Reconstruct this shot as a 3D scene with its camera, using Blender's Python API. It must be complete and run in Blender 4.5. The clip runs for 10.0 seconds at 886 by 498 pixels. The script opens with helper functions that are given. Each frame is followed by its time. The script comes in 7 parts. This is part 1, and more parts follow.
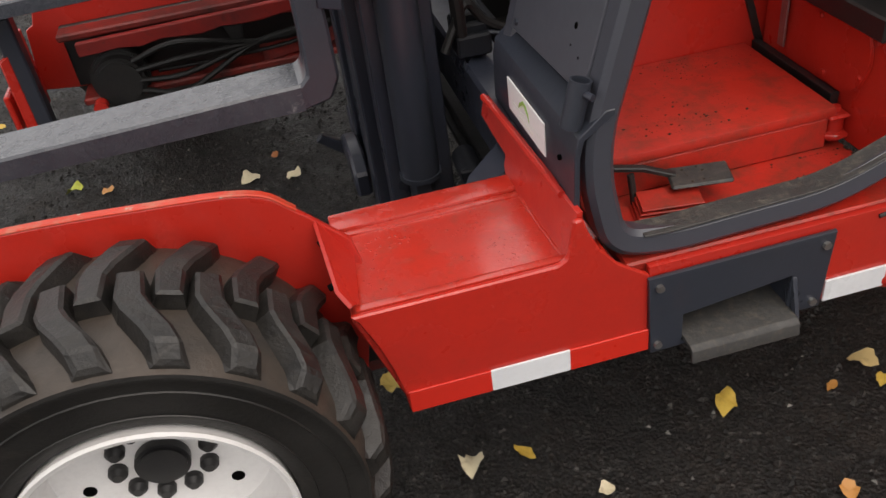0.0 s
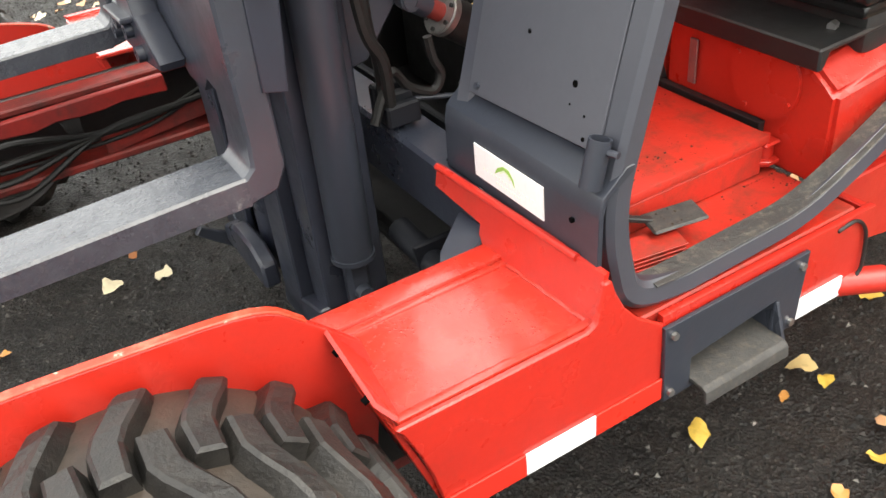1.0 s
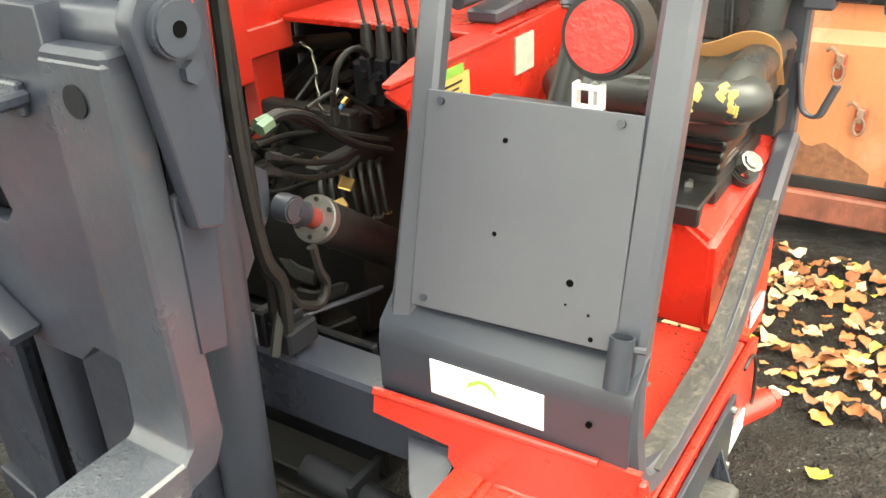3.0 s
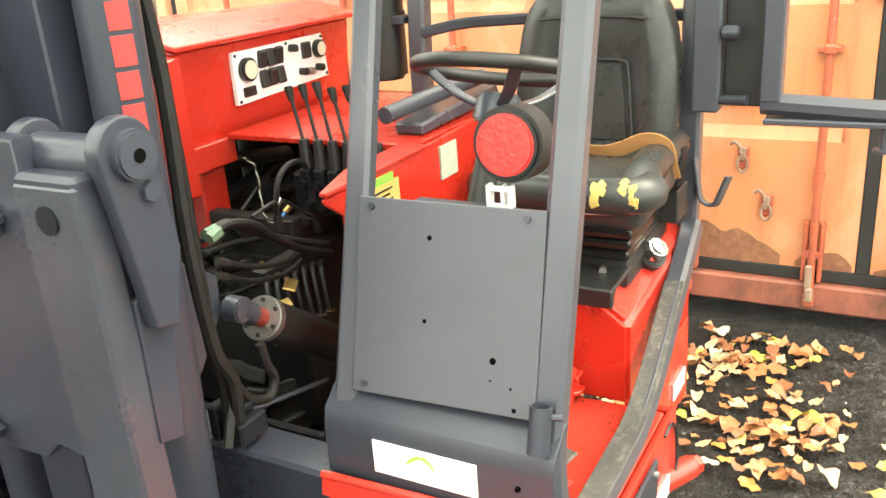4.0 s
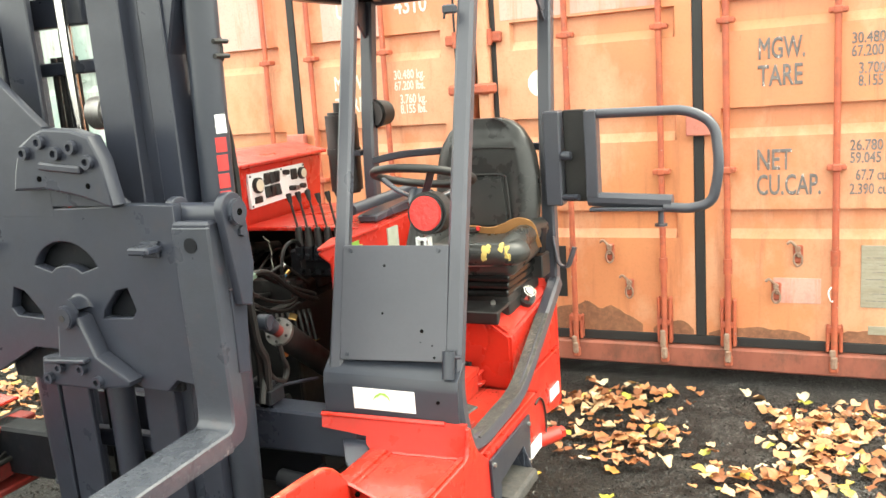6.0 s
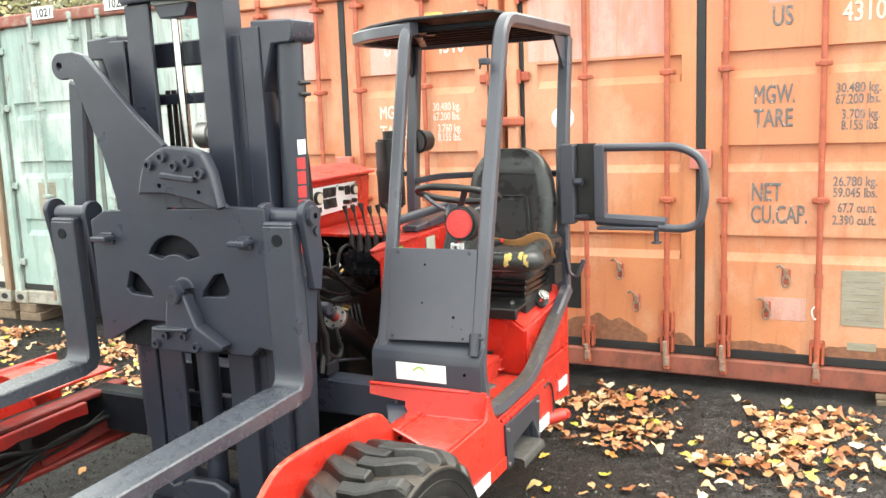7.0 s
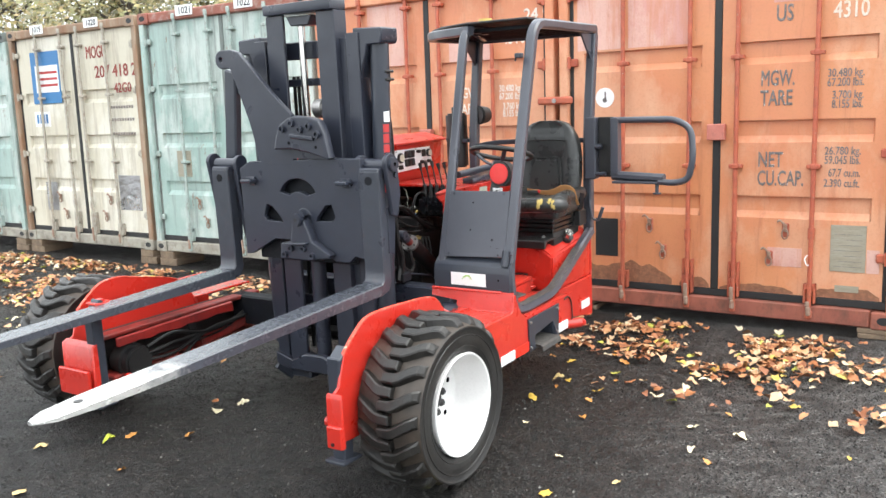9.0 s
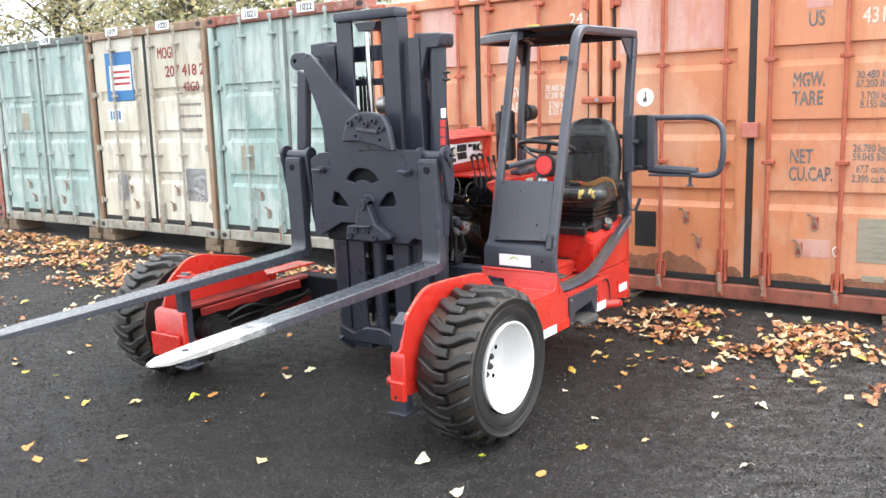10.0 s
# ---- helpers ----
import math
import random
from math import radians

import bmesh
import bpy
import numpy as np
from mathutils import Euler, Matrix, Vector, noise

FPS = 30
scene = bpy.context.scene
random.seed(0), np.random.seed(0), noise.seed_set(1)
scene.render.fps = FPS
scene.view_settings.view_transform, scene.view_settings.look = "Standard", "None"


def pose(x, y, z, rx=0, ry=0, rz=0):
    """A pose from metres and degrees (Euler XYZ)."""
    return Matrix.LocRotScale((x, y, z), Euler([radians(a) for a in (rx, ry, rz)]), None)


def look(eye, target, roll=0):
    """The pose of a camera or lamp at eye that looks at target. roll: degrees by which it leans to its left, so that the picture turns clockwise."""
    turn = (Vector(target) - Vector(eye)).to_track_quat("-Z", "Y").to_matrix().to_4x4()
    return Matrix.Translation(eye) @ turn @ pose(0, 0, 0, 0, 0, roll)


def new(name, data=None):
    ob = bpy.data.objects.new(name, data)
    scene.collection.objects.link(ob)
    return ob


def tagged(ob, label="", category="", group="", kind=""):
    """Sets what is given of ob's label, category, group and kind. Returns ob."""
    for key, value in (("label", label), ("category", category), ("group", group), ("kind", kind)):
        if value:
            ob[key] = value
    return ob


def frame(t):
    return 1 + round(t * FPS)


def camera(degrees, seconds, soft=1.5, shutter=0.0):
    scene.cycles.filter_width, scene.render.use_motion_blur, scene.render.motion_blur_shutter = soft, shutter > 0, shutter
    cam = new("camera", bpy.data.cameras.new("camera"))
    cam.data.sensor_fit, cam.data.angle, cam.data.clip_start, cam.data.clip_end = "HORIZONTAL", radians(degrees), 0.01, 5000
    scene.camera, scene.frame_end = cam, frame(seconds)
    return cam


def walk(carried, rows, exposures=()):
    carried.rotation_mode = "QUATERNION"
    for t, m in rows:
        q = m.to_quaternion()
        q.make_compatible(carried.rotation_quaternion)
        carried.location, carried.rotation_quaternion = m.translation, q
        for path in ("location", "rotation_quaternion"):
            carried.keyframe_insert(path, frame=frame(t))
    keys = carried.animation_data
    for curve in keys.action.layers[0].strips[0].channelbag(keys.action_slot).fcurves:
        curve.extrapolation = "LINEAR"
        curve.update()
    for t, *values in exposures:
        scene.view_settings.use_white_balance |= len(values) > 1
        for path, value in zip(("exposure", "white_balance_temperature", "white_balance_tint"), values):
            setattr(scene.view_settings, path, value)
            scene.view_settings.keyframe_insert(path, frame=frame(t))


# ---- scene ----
cam = camera(54.7, 10.0)
PATH = [
    (0, (2.522, 2.603, 1.495), (2.807, 4.195, 0.318), -6.6),
    (0.5, (2.374, 2.732, 1.499), (2.981, 4.273, 0.378), -5.2),
    (1, (2.208, 2.87, 1.503), (3.005, 4.323, 0.383), -5.0),
    (1.5, (2.146, 3.033, 1.483), (3.14, 4.382, 0.391), -3.4),
    (2, (2.112, 3.243, 1.487), (3.286, 4.469, 0.428), -2.4),
    (2.5, (2.038, 3.352, 1.508), (3.386, 4.447, 0.516), -2.4),
    (2.8, (1.993, 3.382, 1.532), (3.438, 4.412, 0.61), -2.3),
    (3, (1.973, 3.38, 1.556), (3.471, 4.381, 0.687), -2.2),
    (3.2, (1.957, 3.369, 1.567), (3.497, 4.353, 0.754), -2.3),
    (4.3, (1.778, 3.194, 1.608), (3.448, 4.123, 1.017), -4.0),
    (4.5, (1.705, 3.127, 1.602), (3.394, 4.057, 1.07), -4.2),
    (5, (1.45, 2.999, 1.631), (3.176, 3.905, 1.182), -5.0),
    (5.5, (1.142, 2.905, 1.634), (2.916, 3.74, 1.236), -4.4),
    (5.7, (1.013, 2.834, 1.627), (2.797, 3.659, 1.255), -4.1),
    (6.8, (0.329, 2.542, 1.643), (2.104, 3.416, 1.351), -2.9),
    (7, (0.235, 2.484, 1.655), (2.003, 3.374, 1.37), -2.1),
    (7.5, (-0.022, 2.234, 1.643), (1.725, 3.17, 1.374), -2.2),
    (8, (-0.312, 2.072, 1.63), (1.414, 3.043, 1.349), -2.3),
    (8.5, (-0.577, 1.896, 1.618), (1.115, 2.916, 1.309), -1.8),
    (9, (-0.78, 1.68, 1.622), (0.873, 2.758, 1.302), -1.9),
    (9.5, (-1.013, 1.556, 1.6), (0.603, 2.69, 1.283), -2.3),
    (10, (-1.216, 1.438, 1.607), (0.38, 2.6, 1.29), -1.6),
]
EXPOSURES = [(0.0, 0.22, 7100, 13), (0.2, 1.18, 7100, 11), (0.5, 1.50, 7100, 9), (1.0, 1.56, 7100, 7), (1.5, 1.56, 7300, 4), (2.0, 1.52, 7200, 4), (2.5, 2.0, 7700, 0), (3.0, 2.48, 7900, -2), (4.5, 2.40, 7750, -4), (5.5, 2.17, 7600, -2), (7.0, 1.88, 6950, 2), (8.0, 1.60, 6650, 5), (9.5, 1.50, 6400, 7), (10.0, 1.56, 6350, 8)]
walk(cam, [(t, look(eye, target, roll)) for t, eye, target, roll in PATH], EXPOSURES)

# ---- world and light ----
world = bpy.data.worlds.new("overcast_sky")
scene.world = world
world.use_nodes = True
wn = world.node_tree.nodes
wl = world.node_tree.links
sky = wn.new("ShaderNodeTexSky")
sky.sky_type, sky.sun_disc = "NISHITA", False
sky.sun_elevation, sky.sun_rotation = radians(62), radians(158)
sky.air_density, sky.dust_density, sky.ozone_density = 1.0, 6.0, 1.0
cloud = wn.new("ShaderNodeMix")
cloud.data_type = "RGBA"
cloud.inputs["Factor"].default_value = 0.85
cloud.inputs["B"].default_value = (11.0, 11.3, 11.8, 1)
wl.new(sky.outputs["Color"], cloud.inputs["A"])
bg = wn["Background"]
bg.inputs["Strength"].default_value = 0.1
wl.new(cloud.outputs["Result"], bg.inputs["Color"])
sun = new("sun", bpy.data.lights.new("sun", "SUN"))
sun.data.energy, sun.data.angle, sun.data.color = 1.1, radians(45), (1.0, 0.98, 0.95)
sun.matrix_world = look((2.5 + 1.6, 4 - 4.0, 8.0), (2.5, 4, 0))

# ---- materials ----


def material(name):
    m = bpy.data.materials.new(name)
    m.use_nodes = True
    return m, m.node_tree.nodes, m.node_tree.links, m.node_tree.nodes["Principled BSDF"]


def noise_node(n, l, scale, detail=6.0, rough=0.6, coord=None, stretch=None):
    t = n.new("ShaderNodeTexNoise")
    t.inputs["Scale"].default_value, t.inputs["Detail"].default_value, t.inputs["Roughness"].default_value = scale, detail, rough
    src = coord
    if stretch is not None:
        mp = n.new("ShaderNodeMapping")
        mp.inputs["Scale"].default_value = stretch
        l.new(coord, mp.inputs["Vector"])
        src = mp.outputs["Vector"]
    if src is not None:
        l.new(src, t.inputs["Vector"])
    return t


def ramp(n, l, src, stops):
    r = n.new("ShaderNodeValToRGB")
    el = r.color_ramp.elements
    while len(el) < len(stops):
        el.new(0.5)
    for e, (p, c) in zip(el, stops):
        e.position = p
        e.color = c if len(c) == 4 else (*c, 1)
    l.new(src, r.inputs["Fac"])
    return r


def mix(n, l, fac, a, b):
    m = n.new("ShaderNodeMix")
    m.data_type = "RGBA"
    for key, v in (("Factor", fac), ("A", a), ("B", b)):
        if isinstance(v, (int, float)):
            m.inputs[key].default_value = v
        elif isinstance(v, tuple):
            m.inputs[key].default_value = (*v, 1)
        else:
            l.new(v, m.inputs[key])
    return m.outputs["Result"]


def bump(n, l, height, strength, distance, normal=None):
    b = n.new("ShaderNodeBump")
    b.inputs["Strength"].default_value, b.inputs["Distance"].default_value = strength, distance
    l.new(height, b.inputs["Height"])
    if normal is not None:
        l.new(normal, b.inputs["Normal"])
    return b.outputs["Normal"]


G3 = lambda v: (v, v, v)  # noqa: E731


def surface(name, base, second, rough, dirt=None, dirt_amount=0.0, big=2.5, small=90.0, metal=0.0, relief=0.15, relief_scale=60.0, relief_size=0.002, coat=0.0, rough_var=0.12, under=None, under_amount=0.0, stretch=None, world_space=True):
    """A painted or bare surface: two tones at a large scale, grain at a small one, blotches of dirt, and chips that show what lies under."""
    m, n, l, bsdf = material(name)
    if world_space:
        co = n.new("ShaderNodeNewGeometry").outputs["Position"]
    else:
        co = n.new("ShaderNodeTexCoord").outputs["Object"]
    large = noise_node(n, l, big, 5, 0.6, co, stretch)
    fine = noise_node(n, l, small, 4, 0.6, co)
    col = mix(n, l, ramp(n, l, large.outputs["Fac"], [(0.35, G3(0.0)), (0.68, G3(1.0))]).outputs["Color"], base, second)
    dark = tuple(c * 0.8 for c in base)
    col = mix(n, l, ramp(n, l, fine.outputs["Fac"], [(0.45, G3(0.0)), (0.75, G3(0.35))]).outputs["Color"], col, dark)
    if dirt is not None:
        d = noise_node(n, l, big * 2.7, 8, 0.72, co, stretch)
        f = ramp(n, l, d.outputs["Fac"], [(0.62 - dirt_amount * 0.4, G3(0.0)), (0.80 - dirt_amount * 0.2, G3(min(1.0, 0.4 + dirt_amount)))])
        col = mix(n, l, f.outputs["Color"], col, dirt)
    if under is not None:
        d = noise_node(n, l, 34.0, 8, 0.7, co)
        f = ramp(n, l, d.outputs["Fac"], [(0.74 - under_amount * 0.3, G3(0.0)), (0.76 - under_amount * 0.3, G3(1.0))])
        col = mix(n, l, f.outputs["Color"], col, under)
    l.new(col, bsdf.inputs["Base Color"])
    rr = ramp(n, l, large.outputs["Fac"], [(0.3, G3(max(0.03, rough - rough_var))), (0.7, G3(min(1.0, rough + rough_var)))])
    l.new(rr.outputs["Color"], bsdf.inputs["Roughness"])
    bsdf.inputs["Metallic"].default_value = metal
    bsdf.inputs["Coat Weight"].default_value = coat
    bsdf.inputs["Coat Roughness"].default_value = 0.2
    rl = noise_node(n, l, relief_scale, 5, 0.6, co)
    l.new(bump(n, l, rl.outputs["Fac"], relief, relief_size), bsdf.inputs["Normal"])
    return m


def weathered(name, base, second, bleach, bleach_amount, grime, grime_amount, rust, rust_amount, rough=0.5):
    """Old container paint: bleached patches, upright runs of grime, and spots and runs of rust."""
    m, n, l, bsdf = material(name)
    co = n.new("ShaderNodeNewGeometry").outputs["Position"]
    tone = noise_node(n, l, 0.8, 4, 0.6, co)
    col = mix(n, l, ramp(n, l, tone.outputs["Fac"], [(0.38, G3(0.0)), (0.62, G3(1.0))]).outputs["Color"], base, second)
    wash = noise_node(n, l, 1.5, 9, 0.68, co, (1, 1, 0.6))
    at = 0.66 - 0.22 * bleach_amount
    col = mix(n, l, ramp(n, l, wash.outputs["Fac"], [(at - 0.05, G3(0.0)), (at + 0.02, G3(0.55)), (at + 0.14, G3(0.95))]).outputs["Color"], col, bleach)
    runs = noise_node(n, l, 9.0, 7, 0.7, co, (1, 1, 0.10))
    at = 0.70 - 0.2 * grime_amount
    col = mix(n, l, ramp(n, l, runs.outputs["Fac"], [(at - 0.06, G3(0.0)), (at + 0.12, G3(0.8))]).outputs["Color"], col, grime)
    spots = noise_node(n, l, 7.0, 10, 0.78, co, (1, 1, 0.45))
    at = 0.78 - 0.2 * rust_amount
    col = mix(n, l, ramp(n, l, spots.outputs["Fac"], [(at - 0.03, G3(0.0)), (at + 0.03, G3(0.9))]).outputs["Color"], col, rust)
    fine = noise_node(n, l, 70.0, 5, 0.6, co)
    col = mix(n, l, ramp(n, l, fine.outputs["Fac"], [(0.5, G3(0.0)), (0.8, G3(0.4))]).outputs["Color"], col, tuple(c * 0.7 for c in base))
    l.new(col, bsdf.inputs["Base Color"])
    l.new(ramp(n, l, wash.outputs["Fac"], [(0.35, G3(rough - 0.1)), (0.65, G3(rough + 0.22))]).outputs["Color"], bsdf.inputs["Roughness"])
    dent = noise_node(n, l, 2.2, 3, 0.5, co)
    b0 = bump(n, l, dent.outputs["Fac"], 0.35, 0.03)
    l.new(bump(n, l, fine.outputs["Fac"], 0.3, 0.002, b0), bsdf.inputs["Normal"])
    return m


def wet_top(m, amount_scale=55.0, strength=0.35):
    """Adds drops and puddled film to a surface's relief and gloss."""
    n, l = m.node_tree.nodes, m.node_tree.links
    bsdf = n["Principled BSDF"]
    co = n.new("ShaderNodeNewGeometry").outputs["Position"]
    v = n.new("ShaderNodeTexVoronoi")
    v.inputs["Scale"].default_value = amount_scale
    v.inputs["Randomness"].default_value = 1.0
    l.new(co, v.inputs["Vector"])
    drop = ramp(n, l, v.outputs["Distance"], [(0.10, G3(1.0)), (0.32, G3(0.0))])
    where = noise_node(n, l, 14.0, 4, 0.6, co)
    gate = ramp(n, l, where.outputs["Fac"], [(0.50, G3(0.0)), (0.60, G3(1.0))])
    mul = n.new("ShaderNodeMath")
    mul.operation = "MULTIPLY"
    l.new(drop.outputs["Color"], mul.inputs[0])
    l.new(gate.outputs["Color"], mul.inputs[1])
    # Drops lie on what faces up.
    sep = n.new("ShaderNodeSeparateXYZ")
    l.new(n.new("ShaderNodeNewGeometry").outputs["True Normal"], sep.inputs[0])
    flat = ramp(n, l, sep.outputs["Z"], [(0.60, G3(0.0)), (0.85, G3(1.0))])
    lying = n.new("ShaderNodeMath")
    lying.operation = "MULTIPLY"
    l.new(mul.outputs[0], lying.inputs[0])
    l.new(flat.outputs["Color"], lying.inputs[1])
    mul = lying
    old = bsdf.inputs["Normal"].links[0].from_socket
    l.new(bump(n, l, mul.outputs[0], strength, 0.002, old), bsdf.inputs["Normal"])
    return m


RED = wet_top(surface("red_machine_paint", (0.53, 0.025, 0.015), (0.47, 0.022, 0.014), 0.32, dirt=(0.32, 0.035, 0.018), dirt_amount=0.10, big=5, relief=0.28, relief_scale=28, relief_size=0.004, coat=0.4, rough_var=0.16), 125, 0.4)
# Two darker copies of the machine red: grime plus shade put into the colour.
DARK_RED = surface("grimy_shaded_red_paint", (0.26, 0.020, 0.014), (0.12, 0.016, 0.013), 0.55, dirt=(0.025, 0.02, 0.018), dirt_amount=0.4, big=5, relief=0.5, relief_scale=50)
ARM_RED = surface("greasy_shaded_red_arm_paint", (0.34, 0.020, 0.015), (0.20, 0.016, 0.014), 0.5, dirt=(0.03, 0.022, 0.02), dirt_amount=0.25, big=7, relief=0.5, relief_scale=50)
RED_DIRTY = surface("red_paint_with_dirt", (0.54, 0.029, 0.017), (0.46, 0.028, 0.017), 0.42, dirt=(0.11, 0.038, 0.022), dirt_amount=0.40, big=6, relief=0.3, relief_scale=60)
GREY = wet_top(surface("slate_grey_machine_paint", (0.033, 0.038, 0.052), (0.026, 0.030, 0.041), 0.36, dirt=(0.055, 0.040, 0.044), dirt_amount=0.05, relief=0.15, relief_scale=45, relief_size=0.003, coat=0.1, under=(0.15, 0.055, 0.05), under_amount=0.02), 110, 0.2)
MAST = wet_top(surface("dark_slate_mast_paint", (0.027, 0.031, 0.045), (0.021, 0.024, 0.036), 0.36, dirt=(0.050, 0.038, 0.040), dirt_amount=0.10, big=6, relief=0.22, relief_scale=45, relief_size=0.003, coat=0.1, under=(0.16, 0.08, 0.07), under_amount=0.03), 110, 0.2)
RED_TOP = wet_top(surface("wet_dusty_red_paint", (0.55, 0.030, 0.016), (0.47, 0.030, 0.018), 0.22, dirt=(0.26, 0.06, 0.035), dirt_amount=0.24, big=9, relief=0.3, relief_scale=42, relief_size=0.003, coat=1.0, rough_var=0.2), 105, 0.8)
RED_TOP.node_tree.nodes["Principled BSDF"].inputs["Coat Roughness"].default_value = 0.16
RED_TOP.node_tree.nodes["Principled BSDF"].inputs["Specular IOR Level"].default_value = 0.6
RED_WORN = surface("red_edge_worn_to_primer", (0.60, 0.034, 0.010), (0.52, 0.045, 0.02), 0.45, dirt=(0.40, 0.22, 0.14), dirt_amount=0.30, big=12, relief=0.5, relief_scale=60, under=(0.46, 0.36, 0.28), under_amount=0.46)
GREY_PANEL = wet_top(surface("mid_grey_panel_paint", (0.071, 0.074, 0.090), (0.061, 0.064, 0.078), 0.42, dirt=(0.07, 0.06, 0.06), dirt_amount=0.04, relief=0.1, relief_scale=70, relief_size=0.002), 130, 0.12)
SCUFF = surface("scuffed_muddy_grey_tube", (0.040, 0.040, 0.040), (0.060, 0.058, 0.054), 0.5, dirt=(0.24, 0.21, 0.16), dirt_amount=0.26, big=16, relief=0.8, relief_scale=80, relief_size=0.004)
GREY_WORN = surface("scuffed_grey_paint", (0.17, 0.17, 0.165), (0.09, 0.092, 0.09), 0.5, dirt=(0.26, 0.25, 0.20), dirt_amount=0.22, big=14, relief=0.5, relief_scale=90, relief_size=0.003)
FORK = wet_top(surface("wet_grey_fork_paint", (0.060, 0.066, 0.080), (0.040, 0.045, 0.058), 0.24, dirt=(0.15, 0.15, 0.145), dirt_amount=0.12, big=24, relief=0.6, relief_scale=110, relief_size=0.004, coat=0.4, rough_var=0.12), 85, 1.0)
def tip_glare(m, x0, x1):
    """Paints sky glare as a patchy pale, half-metallic fade towards the fork tips."""
    n, l = m.node_tree.nodes, m.node_tree.links
    bsdf = n["Principled BSDF"]
    sep = n.new("ShaderNodeSeparateXYZ")
    co = n.new("ShaderNodeNewGeometry").outputs["Position"]
    l.new(co, sep.inputs[0])
    patchy = noise_node(n, l, 9.0, 6, 0.7, co)
    along = n.new("ShaderNodeMapRange")
    l.new(sep.outputs["X"], along.inputs["Value"])
    along.inputs["From Min"].default_value, along.inputs["From Max"].default_value = x0, x1
    along.inputs["To Min"].default_value, along.inputs["To Max"].default_value = 1.0, 0.0
    f = n.new("ShaderNodeMath")
    f.operation = "ADD"
    l.new(along.outputs["Result"], f.inputs[0])
    l.new(patchy.outputs["Fac"], f.inputs[1])
    # How far the paint gives way to the pale glare colour.
    worn = ramp(n, l, f.outputs[0], [(0.62, G3(0.0)), (1.05, G3(1.0))])
    old = bsdf.inputs["Base Color"].links[0].from_socket
    l.new(mix(n, l, worn.outputs["Color"], old, (0.62, 0.62, 0.60)), bsdf.inputs["Base Color"])
    half = n.new("ShaderNodeMath")
    half.operation = "MULTIPLY"
    l.new(worn.outputs["Color"], half.inputs[0])
    half.inputs[1].default_value = 0.55
    l.new(half.outputs[0], bsdf.inputs["Metallic"])
    return m


# Right fork only: its tip carries the sky's reflection in its colour.
FORK_GLARE = tip_glare(FORK.copy(), 0.70, 1.40)
POST = surface("mid_slate_tube_paint", (0.057, 0.060, 0.076), (0.046, 0.049, 0.063), 0.36, dirt=(0.10, 0.085, 0.08), dirt_amount=0.06, relief=0.15, relief_scale=45, relief_size=0.003, coat=0.2)
# Greasy slate with shade mixed into its colour; low specular keeps sky sheen off.
GREASY_SHADED = surface("greasy_shaded_slate_paint", (0.010, 0.011, 0.015), (0.007, 0.008, 0.009), 0.55, dirt=(0.05, 0.04, 0.035), dirt_amount=0.12, big=6, relief=0.4, relief_scale=50)
GREASY_SHADED.node_tree.nodes["Principled BSDF"].inputs["Specular IOR Level"].default_value = 0.15
SHANK = surface("grey_fork_shank_paint", (0.040, 0.045, 0.059), (0.028, 0.032, 0.043), 0.34, dirt=(0.085, 0.050, 0.050), dirt_amount=0.14, big=6, relief=0.35, relief_scale=60, relief_size=0.003, coat=0.3)
BLACK = surface("black_rubber_and_paint", (0.012, 0.012, 0.013), (0.02, 0.019, 0.018), 0.45, dirt=(0.05, 0.045, 0.04), dirt_amount=0.06, big=9, relief=0.2)
# Greasy metal; its near black also serves as shade inside the engine bay.
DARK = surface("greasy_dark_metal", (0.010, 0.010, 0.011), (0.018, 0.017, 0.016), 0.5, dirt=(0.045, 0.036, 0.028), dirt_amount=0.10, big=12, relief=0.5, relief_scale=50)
RUBBER = surface("tyre_rubber", (0.012, 0.0115, 0.011), (0.020, 0.0185, 0.017), 0.48, dirt=(0.050, 0.043, 0.036), dirt_amount=0.16, big=7, relief=0.35, relief_scale=120, relief_size=0.003)
LUG = surface("worn_dusty_tread_rubber", (0.011, 0.0105, 0.010), (0.025, 0.0225, 0.020), 0.44, under=(0.005, 0.005, 0.0045), under_amount=0.36, dirt=(0.055, 0.046, 0.037), dirt_amount=0.16, big=22, relief=0.5, relief_scale=130, relief_size=0.004)
DUSTY = surface("dusty_tyre_carcass", (0.062, 0.047, 0.036), (0.024, 0.020, 0.017), 0.5, dirt=(0.085, 0.070, 0.055), dirt_amount=0.16, big=10, relief=0.5, relief_scale=90, relief_size=0.003)
WHITE = surface("white_rim_paint", (0.78, 0.77, 0.76), (0.73, 0.72, 0.71), 0.4, dirt=(0.45, 0.40, 0.36), dirt_amount=0.03, relief=0.08)
STICKER = surface("white_vinyl", (0.85, 0.86, 0.86), (0.80, 0.81, 0.80), 0.35, relief=0.04)
TAPE = surface("white_reflective_tape", (0.78, 0.80, 0.82), (0.70, 0.72, 0.75), 0.3, relief=0.2, relief_scale=300)
RED_TAPE = surface("red_reflective_tape", (0.68, 0.030, 0.016), (0.60, 0.026, 0.016), 0.3, relief=0.2, relief_scale=300)
GREEN = surface("green_print", (0.22, 0.45, 0.06), (0.30, 0.52, 0.10), 0.4)
PALE_GREEN = surface("pale_green_print", (0.62, 0.76, 0.50), (0.68, 0.78, 0.58), 0.4)
GREEN_CAP = surface("green_plastic_cap", (0.12, 0.19, 0.13), (0.08, 0.13, 0.09), 0.45)
FAINT_GREEN = surface("faint_print", (0.74, 0.80, 0.70), (0.76, 0.81, 0.72), 0.4)
YELLOW = surface("yellow_foam_and_label", (0.60, 0.45, 0.13), (0.48, 0.36, 0.12), 0.8, relief=0.4)
